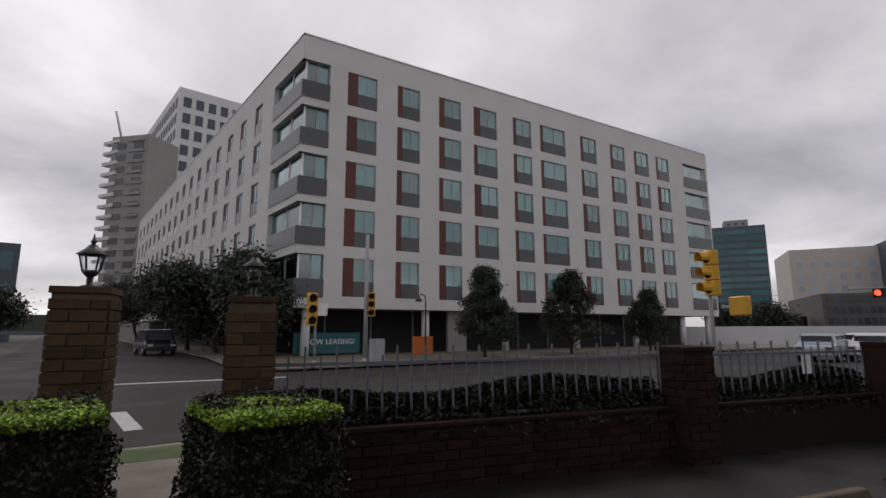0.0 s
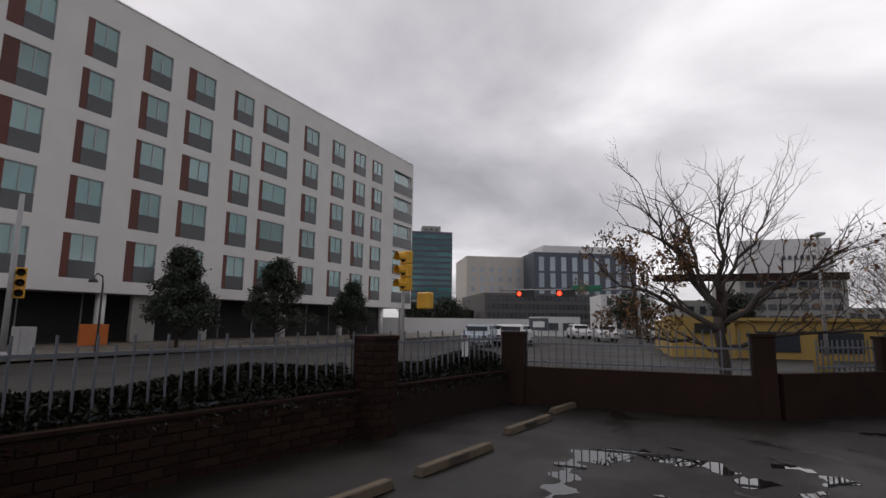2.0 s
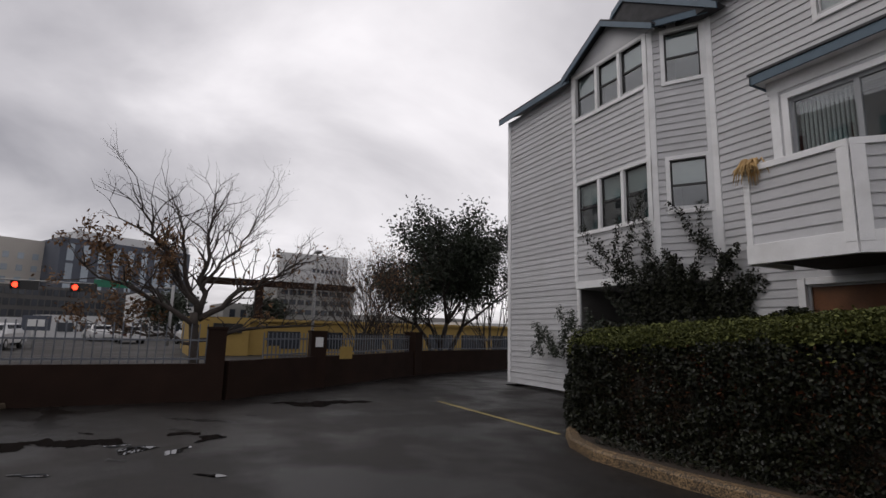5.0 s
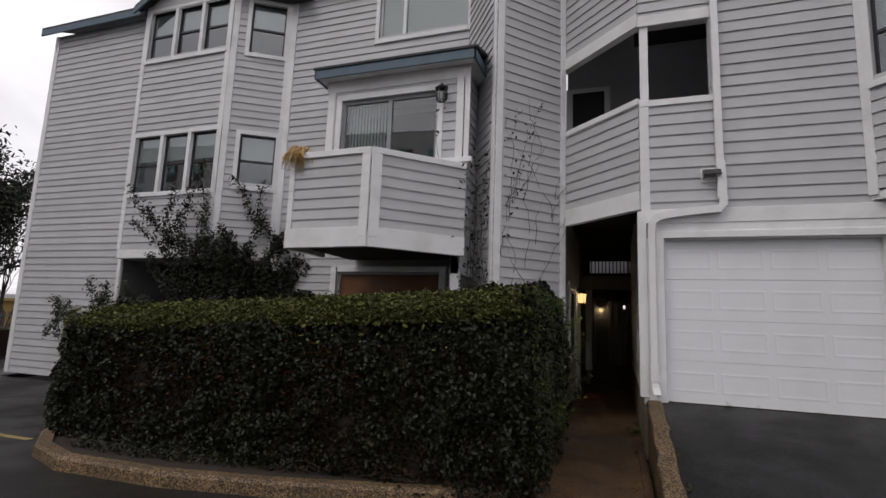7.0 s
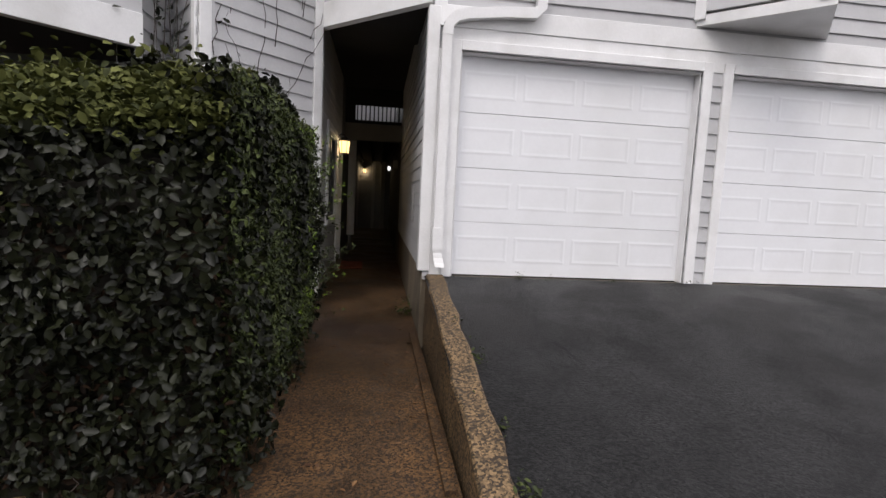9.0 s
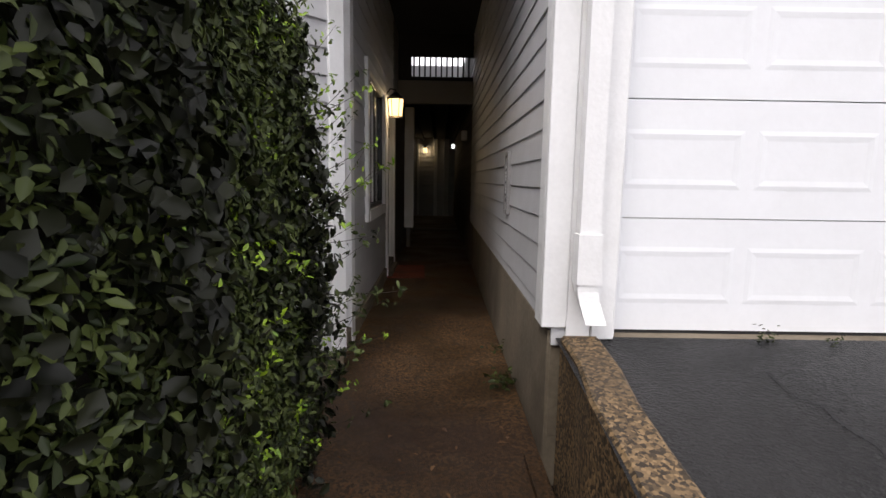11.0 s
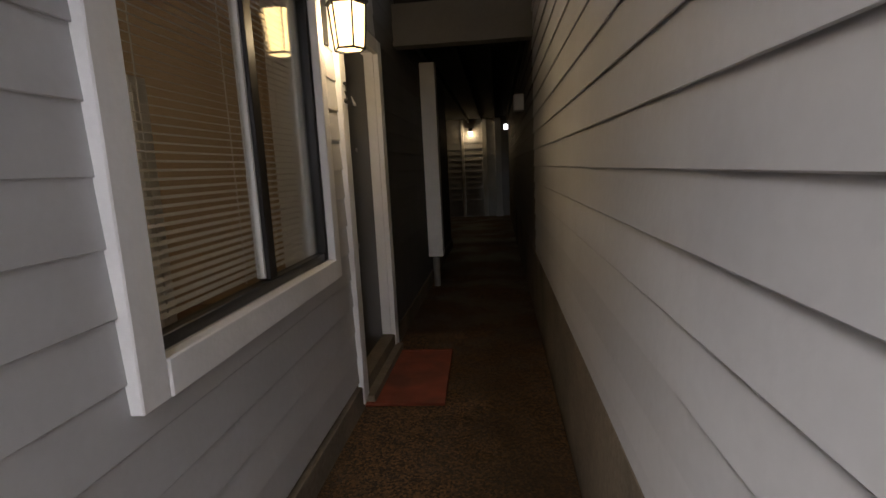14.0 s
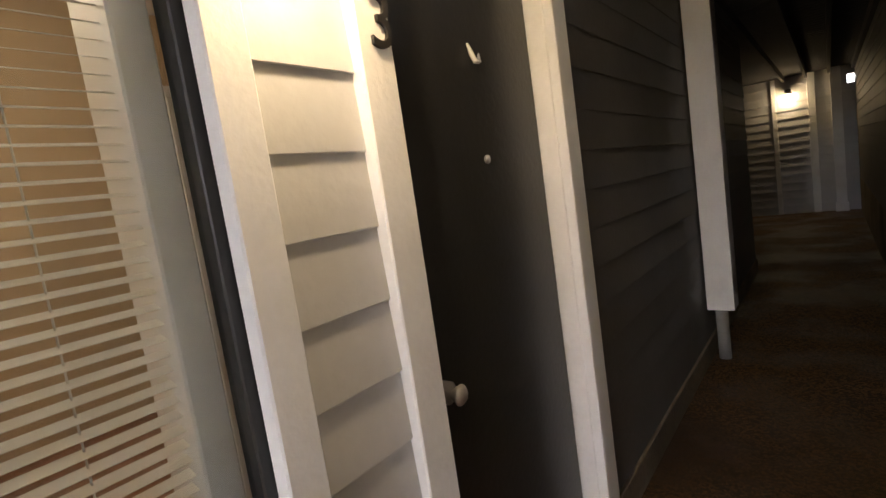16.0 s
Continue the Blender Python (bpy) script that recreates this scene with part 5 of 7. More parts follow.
fence((-17.45, -0.55), (-19.4, 4.8), 0.1, 0.70, 0.15, 0.56, 0.18, "grey iron picket fence on a masonry wall", 0.0)
fence((0.4, -16.1), (-1.7, -15.5), 0.0, 1.15, 0.5, 0.95, 0.25, "grey iron fence beside the gate pier", 0.0)


# planting between wall and fence
def shrub_row(a, b, width, z0, z1, n, size, leaf, label, seed):
    rng = np.random.default_rng(seed)
    L = length(a, b)
    s = rng.random(n) * L
    hgt = z0 + (z1 - z0) * (0.86 + 0.14 * np.sin(s * 1.7 + seed) * np.sin(s * 0.63))
    t = rng.normal(0, width / 2.6, n)
    z = z0 + (hgt - z0) * np.sqrt(rng.random(n)) * (1 - (t / width) ** 2).clip(0.3, 1)
    ux, uy = (b[0] - a[0]) / L, (b[1] - a[1]) / L
    C = np.c_[a[0] + ux * s + uy * t, a[1] + uy * s - ux * t, z]
    Nn = np.c_[uy * t, -ux * t, np.full(n, 0.15)]
    sh = leaves_mesh("shrubs", C, Nn, size, leaf, None, "", 0.7, seed)
    return tagged(sh, label, "shrub", kind="stuff")


shrub_row((-3.58, -15.21), (-8.25, -13.71), 0.36, -0.25, 0.44, 30000, 0.035, "leaf", "dark low shrubs behind the planter wall", 21)
shrub_row((-8.70, -13.58), (-12.2, -12.44), 0.34, -0.25, 0.42, 21000, 0.035, "leaf", "dark low shrubs behind the planter wall", 22)
shrub_row((-4.2, -15.6), (-12.5, -13.0), 0.35, -0.65, 0.1, 9000, 0.05, "leaf", "dark low shrubs beside the pavement", 23)
shrub_row((0.5, -15.9), (-1.8, -15.25), 0.25, -0.1, 0.25, 4000, 0.03, "leaf", "dark low shrubs behind the gate pier", 24)


def lantern_top(x, y, z):
    l = empty("post_lantern", "black iron lantern with glass panes on a brick pier", "lantern", "pier lanterns")
    l.location = (x, y, z)
    tube("stem", [(0, 0, 0), (0, 0, 0.02), (0, 0, 0.03), (0, 0, 0.10)], [0.07, 0.07, 0.028, 0.028], "blackiron", l)
    tube("cup", [(0, 0, 0.10), (0, 0, 0.13), (0, 0, 0.16)], [0.03, 0.06, 0.075], "blackiron", l, sides=6)
    tube("globe", [(0, 0, 0.16), (0, 0, 0.30)], [0.065, 0.095], G_WIN, l, sides=6)
    for k in range(6):
        t = 2 * math.pi * k / 6
        tube("bar", [(0.07 * math.cos(t), 0.07 * math.sin(t), 0.16), (0.10 * math.cos(t), 0.10 * math.sin(t), 0.30)], 0.006, "blackiron", l, sides=4)
    tube("hood", [(0, 0, 0.30), (0, 0, 0.31), (0, 0, 0.36), (0, 0, 0.40)], [0.125, 0.125, 0.06, 0.03], "blackiron", l, sides=6)
    tube("finial", [(0, 0, 0.40), (0, 0, 0.43), (0, 0, 0.45), (0, 0, 0.50)], [0.012, 0.028, 0.012, 0.004], "blackiron", l, sides=6)


lantern_top(-3.25, -14.95, 1.29)
lantern_top(-1.93, -15.42, 1.35)

# ---- wheel stops ----
stop_v = [(-0.9, -0.075, 0), (0.9, -0.075, 0), (0.9, 0.075, 0), (-0.9, 0.075, 0), (-0.86, -0.05, 0.10), (0.86, -0.05, 0.10), (0.86, 0.05, 0.10), (-0.86, 0.05, 0.10)]


def text(name, body, size, m, material, parent, extrude=0.002):
    cu = bpy.data.curves.new(name, 'FONT')
    cu.body, cu.size, cu.extrude, cu.align_x, cu.align_y = body, size, extrude, 'CENTER', 'CENTER'
    cu.materials.append(M[material])
    ob = new(name, cu)
    ob.parent = parent
    ob.matrix_basis = m
    return ob


for i, (x, y, body) in enumerate([(-5.70, -12.25, "RESERVED"), (-7.6, -11.72, "RESERVED"), (-9.98, -11.30, "RESERVED"), (-11.9, -10.95, "")]):
    st = empty("wheel_stop", "tan concrete wheel stop with worn stencilled lettering", "wheel stop", "wheel stops")
    st.location = (x, y, LOT)
    st.rotation_euler = (0, 0, radians(164 + 180))
    st.scale = (0.85, 1, 1) if i < 3 else (0.7, 1, 1)
    bm = bmesh.new()
    vs = [bm.verts.new(c) for c in stop_v]
    for f in BOX_F:
        bm.faces.new([vs[k] for k in f])
    bmesh.ops.recalc_face_normals(bm, faces=bm.faces)
    part("block", bm, "stop", st, bevel=0.012)
    if body:
        text("lettering", body, 0.11, Matrix.Translation((0.05, 0.068, 0.055)) @ Euler((radians(76), 0, radians(180))).to_matrix().to_4x4(), "darkframe", st)
sheet("parking_line", [(-10.9, -2.98), (-10.8, -2.90), (-6.95, -2.78), (-6.95, -2.87)], LOT + 0.004 , "line", "worn yellow painted parking line", "line")


# ---- white apartment building across the street ----
flats = empty("apartment_building", "six-storey white apartment block with red-brown window panels", "building")
WA = (-13.4, -39.85)
WD = (-0.99401, 0.10934)
WB_L = 45.2
ROWS_Z = [(3.10, 5.62), (6.38, 8.92), (9.62, 12.18), (12.90, 15.40), (16.15, 18.58)]
COLS = [(3.1, 5.3), (6.9, 8.75), (10.4, 12.4), (13.6, 15.9), (17.6, 19.6), (20.6, 23.6), (25.5, 27.6), (29.5, 31.6), (33.0, 35.2), (36.4, 38.5)]


def wpt(s, off=0.0):
    # the front faces the lot, which lies on the left of the line from WA along WD
    return (WA[0] + WD[0] * s + 0.10934 * off, WA[1] + WD[1] * s + 0.99401 * off)


TOP, SLAB_Z = 20.4, 2.35
holes = [(c0, c1, z0, z1) for c0, c1 in COLS for z0, z1 in ROWS_Z] + [(-0.1, 1.85, z0, z1 + 0.1) for z0, z1 in ROWS_Z] + [(41.0, 45.3, z0, z1 + 0.1) for z0, z1 in ROWS_Z]
items = [(wpt(s0), wpt(s1), za, zb, -0.45, 0.0) for s0, s1, za, zb in wall_cells(WB_L, SLAB_Z, TOP, holes)]
boxes_mesh("wall", items, "white", flats)
LH = [(-0.1, 5.4, z0, z1 + 0.1) for z0, z1 in ROWS_Z] + [(8.0 + 3.95 * i, 9.7 + 3.95 * i, z0, z1) for i in range(17) for z0, z1 in ROWS_Z]
LX = -13.4
items = [((LX, -39.85 - s0), (LX, -39.85 - s1), za, zb, 0.0, 0.45) for s0, s1, za, zb in wall_cells(75.0, SLAB_Z, TOP, LH)]
boxes_mesh("wall", items, "white", flats)
bpt = [wpt(WB_L), wpt(WB_L - 3, -16)]
boxes_mesh("wall", [(bpt[1], bpt[0], SLAB_Z, TOP, -0.4, 0)], "white", flats)
# floors and roof close the block; the corner rooms stay open to their glazing
bm = bmesh.new()
for zc in [SLAB_Z + 0.1] + [(ROWS_Z[i][1] + ROWS_Z[i + 1][0]) / 2 for i in range(4)] + [TOP - 0.5]:
    cs = [wpt(0.5, -0.5), wpt(WB_L - 0.4, -0.5), wpt(WB_L - 3, -16), (-30, -60), (-30, -114), (-13.9, -114)]
    lo = [bm.verts.new((x, y, zc - 0.1)) for x, y in cs]
    hi = [bm.verts.new((x, y, zc + 0.1)) for x, y in cs]
    bm.faces.new(lo)
    bm.faces.new(hi[::-1])
    for i in range(6):
        bm.faces.new((lo[i], lo[(i + 1) % 6], hi[(i + 1) % 6], hi[i]))
bmesh.ops.recalc_face_normals(bm, faces=bm.faces)
tagged(part("floor_slab", bm, "precast", flats), kind="stuff")
# near-black backing walls whose colour stands for unlit rooms
boxes_mesh("unlit_backing", [(wpt(WB_L - 0.5, -2.6), wpt(2.6, -2.6), SLAB_Z, TOP - 0.5, 0, 0.2), ((LX - 2.6, -42.4), (LX - 2.6, -114), SLAB_Z, TOP - 0.5, 0, 0.2)], "dark", flats)
slab("roof_screen", wpt(24.5, -3), wpt(17, -3), TOP, TOP + 1.0, 0, 0.2, "darkframe", flats, bevel=0)
slab("parapet_cap", wpt(WB_L + 0.06), wpt(-0.06), TOP, TOP + 0.08, -0.06, 0.5, "trim", flats, bevel=0)
slab("parapet_cap", (LX, -39.8), (LX, -114), TOP, TOP + 0.08, -0.06, 0.5, "trim", flats, bevel=0)

UNIT = {}


def flat_window(place, w, h, red, key):
    """place: matrix at the opening's lower left corner, x along the wall, -y outwards."""
    win = new("window")
    win.parent = flats
    win.matrix_basis = place
    if key not in UNIT:
        def bx(x0, x1, y0, y1, z0, z1, m, nm):
            v, f = box_geo((x0, y0), (x1, y0), z0, z1, -(y1 - y0), 0)
            me = bpy.data.meshes.new(nm)
            me.from_pydata(v, [], f)
            me.materials.append(M[m] if isinstance(m, str) else m)
            return (nm, me)
        g0 = red
        xm = (g0 + w) / 2
        parts = [bx(g0, w, 0.11, 0.12, 0.0, h, G_FAR, "pane"), bx(g0 + 0.02, w - 0.02, 0.15, 0.17, 0.0, h, "curtain", "curtain"),
                 bx(g0, w, 0.005, 0.03, 0.0, h * 0.40, "balcony", "balcony_panel"),
                 bx(xm - 0.03, xm + 0.03, 0.08, 0.11, 0, h - 0.06, "alu", "mullion"), bx(g0, w, 0.06, 0.13, h - 0.06, h, "alu", "frame"), bx(w - 0.05, w, 0.06, 0.11, 0, h - 0.06, "alu", "frame"), bx(g0, g0 + 0.05, 0.06, 0.11, 0, h - 0.06, "alu", "frame")]
        if red:
            parts.append(bx(0.0, red, 0.02, 0.16, 0.0, h, "red", "side_panel"))
        UNIT[key] = parts
    for nm, me in UNIT[key]:
        o = new(nm, me)
        o.parent = win
    return win


FR = Matrix(((WD[0], -0.10934, 0, 0), (WD[1], -0.99401, 0, 0), (0, 0, 1, 0), (0, 0, 0, 1)))
rw = random.Random(4)
REDW = [[.75, .75, .75, .75, .75], [.42, .42, .42, .42, .42], [.6, .6, .36, .5, .5], [.36, .36, .66, .36, .66], [.36] * 5, [.36] * 5, [.6, .36, .55, .36, .36], [.36] * 5, [.36, .6, .6, .6, .36], [.36, .36, .36, .6, .36]]
for ci, (c0, c1) in enumerate(COLS):
    for ri, (z0, z1) in enumerate(ROWS_Z):
        p = wpt(c0)
        red = REDW[ci][ri]
        flat_window(Matrix.Translation((p[0], p[1], z0)) @ FR, c1 - c0, z1 - z0, red, (round(c1 - c0, 2), round(z1 - z0, 2), red))
LM = Matrix(((0, -1, 0, 0), (1, 0, 0, 0), (0, 0, 1, 0), (0, 0, 0, 1)))
for i in range(17):
    for z0, z1 in ROWS_Z:
        flat_window(Matrix.Translation((LX, -39.85 - 9.7 - 3.95 * i, z0)) @ LM, 1.7, z1 - z0, 0.25, ("l", round(z1 - z0, 2)))
# glazed corners with wrap-round balcony panels
for z0, z1 in ROWS_Z:
    cw = new("corner_window")
    cw.parent = flats
    zt = z1 + 0.1
    for nm, a, b, t0, t1, za, zb, m in (("balcony_panel", wpt(1.85), wpt(-0.02), -0.06, -0.02, z0 - 0.1, z0 + 1.05, "balcony"), ("balcony_panel", (LX, -39.85), (LX, -45.2), -0.06, -0.025, z0 - 0.1, z0 + 1.05, "balcony"),
                                      ("pane", wpt(1.85), wpt(0.3), 0.3, 0.32, z0, zt, G_FAR), ("frame", wpt(1.12), wpt(1.05), 0.26, 0.3, z0, zt, "alu"), ("frame", wpt(0.34), wpt(0.24), 0.24, 0.34, z0, zt, "trim"),
                                      ("pane", (LX - 0.32, -40.1), (LX - 0.32, -45.2), 0.0, 0.02, z0, zt, G_FAR), ("frame", (LX - 0.3, -42.2), (LX - 0.3, -42.4), 0.0, 0.05, z0, zt, "alu"), ("curtain", wpt(1.85), wpt(1.2), 0.42, 0.45, z0, zt, "curtain"),
                                      ("curtain", (LX - 0.45, -43.4), (LX - 0.45, -45.2), 0.0, 0.03, z0, zt, "curtain"), ("sill", wpt(1.85), wpt(-0.04), -0.02, 0.8, z0 - 0.1, z0 - 0.004, "trim"), ("sill", (LX, -39.85), (LX, -45.2), -0.02, 0.7, z0 - 0.1, z0 - 0.004, "trim")):
        slab(nm, a, b, za, zb, t0, t1, m, cw, bevel=0)
    ce = new("corner_window")
    ce.parent = flats
    for nm, a, b, t0, t1, za, zb, m in (("balcony_panel", wpt(45.2), wpt(41.0), -0.06, -0.02, z0 - 0.1, z0 + 1.05, "balcony"), ("pane", wpt(44.9), wpt(41.0), 0.3, 0.32, z0, zt, G_FAR), ("frame", wpt(44.95), wpt(44.85), 0.24, 0.34, z0, zt, "trim"),
                                      ("curtain", wpt(42.4), wpt(41.2), 0.42, 0.45, z0, zt, "curtain"), ("sill", wpt(45.2), wpt(41.0), -0.02, 0.8, z0 - 0.1, z0 - 0.004, "trim")):
        slab(nm, a, b, za, zb, t0, t1, m, ce, bevel=0)
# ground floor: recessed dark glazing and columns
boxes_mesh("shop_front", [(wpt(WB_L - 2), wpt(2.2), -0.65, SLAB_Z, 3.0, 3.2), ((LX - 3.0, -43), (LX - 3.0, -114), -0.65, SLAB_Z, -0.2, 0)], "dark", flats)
for s in (1.0, 9.6, 16.8, 24.6, 32.4, 39.8, 44.2):
    p = wpt(s, -0.6)
    tube("column", [(p[0], p[1], -0.65), (p[0], p[1], SLAB_Z)], 0.28, "offwhite", flats, sides=14)
for k in range(12):
    s = 3.0 + 3.4 * k
    slab("shop_mullion", wpt(s + 0.06), wpt(s), -0.6, SLAB_Z, 2.9, 2.99, "alu", flats, bevel=0)
slab("concrete_fin", wpt(13.2, -1), wpt(11.6, -1), -0.6, SLAB_Z, -0.3, 0, "precast", flats, bevel=0)
bn = empty("leasing_banner", "teal banner lettered NOW LEASING on shop front", "banner")
slab("cloth", wpt(4.8, -1.0), wpt(0.4, -1.0), -0.5, 0.8, 0, 0.03, "teal_banner", bn, bevel=0)
text("lettering", "NOW LEASING!", 0.48, Matrix.Translation((*wpt(2.75, -0.95), 0.22)) @ FR @ Euler((radians(90), 0, 0)).to_matrix().to_4x4(), "letters", bn)
tagged(slab("barrier_board", wpt(9.0, 1.5), wpt(7.5, 1.5), -0.6, 0.55, 0, 0.12, "orange"), "orange site barrier board on the pavement", "barrier")


# ---- far buildings ----
def far_block(name, a, b, depth, z0, z1, wall, win, rows, cols, label, frac=(0.6, 0.6), mz=(0.3, 0.3), sides=1, ms=0.5):
    """A block whose front runs from a to b (seen from its right-hand side) with separate windows."""
    h = empty(name, label, "building")
    boxes_mesh("wall", [(a, b, z0, z1, -depth, 0)], wall, h)
    L = length(a, b)
    ux, uy = (b[0] - a[0]) / L, (b[1] - a[1]) / L
    faces = [(a, b)]
    if sides > 1:
        faces.append(((a[0] - uy * depth, a[1] + ux * depth), a) if sides == 2 else (b, (b[0] - uy * depth, b[1] + ux * depth)))
    for (p, q) in faces:
        LL = length(p, q)
        nc = max(1, round(cols * LL / L))
        cw, rh = (LL - 2 * ms) / nc, (z1 - z0 - mz[0] - mz[1]) / rows
        me = None
        ang = math.atan2(q[1] - p[1], q[0] - p[0])
        vx = (q[1] - p[1]) / LL, -(q[0] - p[0]) / LL
        w, hh = cw * frac[0], rh * frac[1]
        v, f = box_geo((-w / 2, 0), (w / 2, 0), -hh / 2, hh / 2, -0.2, 0.08)
        me = bpy.data.meshes.new("window")
        me.from_pydata(v, [], f)
        me.materials.append(M[win])
        for r in range(rows):
            for c in range(nc):
                x, y = along(p, q, ms + cw * (c + 0.5))
                share("window", me, Matrix.Translation((x, y, z0 + mz[0] + rh * (r + 0.5))) @ Matrix.Rotation(ang, 4, 'Z'), h)
    return h


G0 = -0.8
# teal office tower
tw = far_block("office_tower", (-208.8, -102.8), (-218.3, -85.2), 18, G0, 41.2, "navy", "glassteal", 15, 3, "tall dark teal glass office tower with pale bands", (0.96, 0.62), (1, 1), 2, 0.2)
far_block("tower_top", (-215.5, -99.0), (-219.5, -91.5), 7, 41.2, 44.5, "precast", "glassdark", 1, 3, "mechanical floor on the office tower roof", (0.4, 0.3))
far_block("office_building", (-146.0, -55.4), (-155.8, -36.9), 20, G0, 20.4, "beige", "glasspale", 6, 7, "pale beige precast office building", (0.42, 0.5), (1.2, 2.6))
far_block("office_building", (-145.3, -35.0), (-159.9, -7.7), 20, G0, 20.8, "navy", "glasspale", 3, 9, "slate blue office building with tall pale windows", (0.45, 0.86), (6.5, 1.0))
far_block("roof_storey", (-149.5, -33.0), (-163.0, -8.2), 14, 20.8, 23.2, "offwhite", "glasspale", 1, 2, "pale set-back roof storey", (0.01, 0.01))
pg = far_block("parking_garage", (-100.6, -37.2), (-112.6, -15.1), 25, G0, 6.7, "garagegrey", "glassdark", 4, 26, "grey concrete parking garage with dark openings", (0.78, 0.62), (0.4, 0.1))
sign_b = far_block("office_building", (-72.3, 3.0), (-73.3, 14.2), 14, G0, 6.8, "precast", "glassdark", 5, 9, "grey office block under a pale roof sign wall", (0.75, 0.5), (0.5, 0.4))
far_block("roof_sign_wall", (-71.5, 2.9), (-71.9, 12.6), 1.0, 6.9, 11.1, "offwhite", "glasspale", 1, 1, "large pale roof sign wall with faint lettering", (0.01, 0.01))
for i in range(7):
    tagged(slab("sign_stroke", along((-71.5, 2.9), (-71.9, 12.6), 4.6 + 0.62 * i), along((-71.5, 2.9), (-71.9, 12.6), 4.95 + 0.62 * i), 8.6, 9.1, 0.0, 0.12, "navy"), "grey sign stroke on a pale wall", "sign")
tagged(slab("brown_beam", (-67.7, -7.0), (-68.4, 12.6), 5.9, 6.7, 0, 0.8, "brownwall"), "long brown steel canopy beam", "beam")
tagged(slab("brown_post", (-67.9, -0.3), (-67.9, 0.6), G0, 5.9, 0, 0.8, "brownwall"), "brown steel canopy support post", "post")
# ochre restaurant behind the lot
rest = empty("restaurant", "long low ochre stucco restaurant with dark windows", "building")
boxes_mesh("wall", [((-31.9, -7.6), (-33.0, 15.0), G0, 1.16, -10, 0)], "ochre", rest)
boxes_mesh("tower_wall", [((-31.2, -7.7), (-31.4, -4.7), G0, 1.35, -4, 0)], "ochre", rest)
slab("parapet", (-31.8, -7.7), (-32.9, 15.1), 1.16, 1.32, -0.5, 0.15, "ochre", rest, bevel=0)
for i in range(7):
    s = 4.0 + 2.7 * i
    slab("window", along((-31.9, -7.6), (-33.0, 15.0), s), along((-31.9, -7.6), (-33.0, 15.0), s + 1.9), -0.4, 0.62, 0.0, 0.06, "glassdark", rest, bevel=0)
slab("sign_board", (-31.15, -6.6), (-31.3, -5.1), 0.5, 1.0, 0, 0.1, "darkframe", rest, "dark sign board", bevel=0)
# low pale wall, kiosk and houses along the far street
tagged(slab("site_wall", (-58, -44), (-74, -17), G0, 1.3, -0.3, 0, "offwhite"), "long pale screen wall along the far street", "wall")
far_block("corner_shop", (-64, -20.0), (-66, -15.5), 6, G0, 1.6, "offwhite", "glassdark", 1, 2, "small pale corner shop", (0.7, 0.5))
far_block("flats_far", (-86, -14.0), (-88, -6.0), 10, G0, 5.4, "offwhite", "glassdark", 3, 5, "pale low-rise flats down the street", (0.5, 0.5))
far_block("flats_far", (-80, -3.0), (-81, 4.0), 10, G0, 4.2, "precast", "glassdark", 2, 4, "grey low-rise shops down the street", (0.5, 0.5))
far_block("long_office", (-83, 13.0), (-84, 40.0), 12, G0, 3.3, "precast", "glassdark", 2, 14, "low grey office row behind trees", (0.7, 0.4))
far_block("brick_building", (-96, -52), (-98, -40), 10, G0, 3.2, "brownwall", "glassdark", 2, 4, "brown brick building by the tower", (0.4, 0.5))
far_block("pale_house", (-40, 14.0), (-41, 22.0), 8, G0, 1.7, "offwhite", "glassdark", 1, 3, "pale low house behind bare shrubs", (0.3, 0.3))
# towers down the side street
far_block("balcony_tower", (-9.4, -138.3), (-15.6, -131.0), 12, G0, 43.0, "precast", "glassdark", 14, 2, "unfinished grey concrete tower with balconies", (0.55, 0.5), (6, 1), 2)
bt_ = bpy.data.objects["balcony_tower"]
for r in range(15):
    z = 8.0 + 2.4 * r
    slab("balcony", (-10.3, -136.6), (-8.0, -141), z, z + 0.7, 0, 1.4, "offwhite", bt_, bevel=0)
    slab("balcony", (-14.6, -131.6), (-12.0, -135.0), z, z + 0.6, 0, 0.9, "precast", bt_, bevel=0)
tube("crane_mast", [(-11, -138, 43), (-9.5, -138, 49)], 0.25, "offwhite", bt_, sides=4)
far_block("glass_tower", (-21.4, -136.6), (-36.4, -137.2), 60, G0, 58.0, "offwhite", "navy", 14, 5, "white and dark panelled high-rise tower", (0.62, 0.62), (2, 1.5), 2)
far_block("street_building", (20.0, -112.0), (2.6, -112.8), 12, G0, 14.5, "navy", "glassteal", 3, 8, "dark glazed building down the side street", (0.8, 0.6))
tagged(box("hill", -40, 40, -320, -300, G0, 8, "leaf_tree"), "dark wooded rise at the end of the street", "backdrop", kind="structure")


# ---- trees ----
def grow(rng, p, d, length_, r, depth, out, tips, spread, up, segs=3, kids=(2, 3), drop=1.0):
    pts, radii = [tuple(p)], [r]
    q = Vector(p)
    dd = Vector(d)
    for i in range(segs):
        dd = (dd + Vector((rng.gauss(0, 0.16), rng.gauss(0, 0.16), rng.gauss(0, 0.10) + up * 0.06))).normalized()
        q = q + dd * (length_ / segs)
        pts.append(tuple(q))
        radii.append(r * (1 - 0.38 * (i + 1) / segs))
    out.append((pts, radii))
    if depth <= 1:
        tips += pts[1:]
    if depth == 0:
        return
    for k in range(rng.randint(*kids)):
        side = Vector((rng.gauss(0, 1), rng.gauss(0, 1), rng.gauss(0, 0.5)))
        side = (side - dd * side.dot(dd)).normalized()
        nd = (dd + side * rng.uniform(0.5, 1.0) * spread + Vector((0, 0, up * 0.25))).normalized()
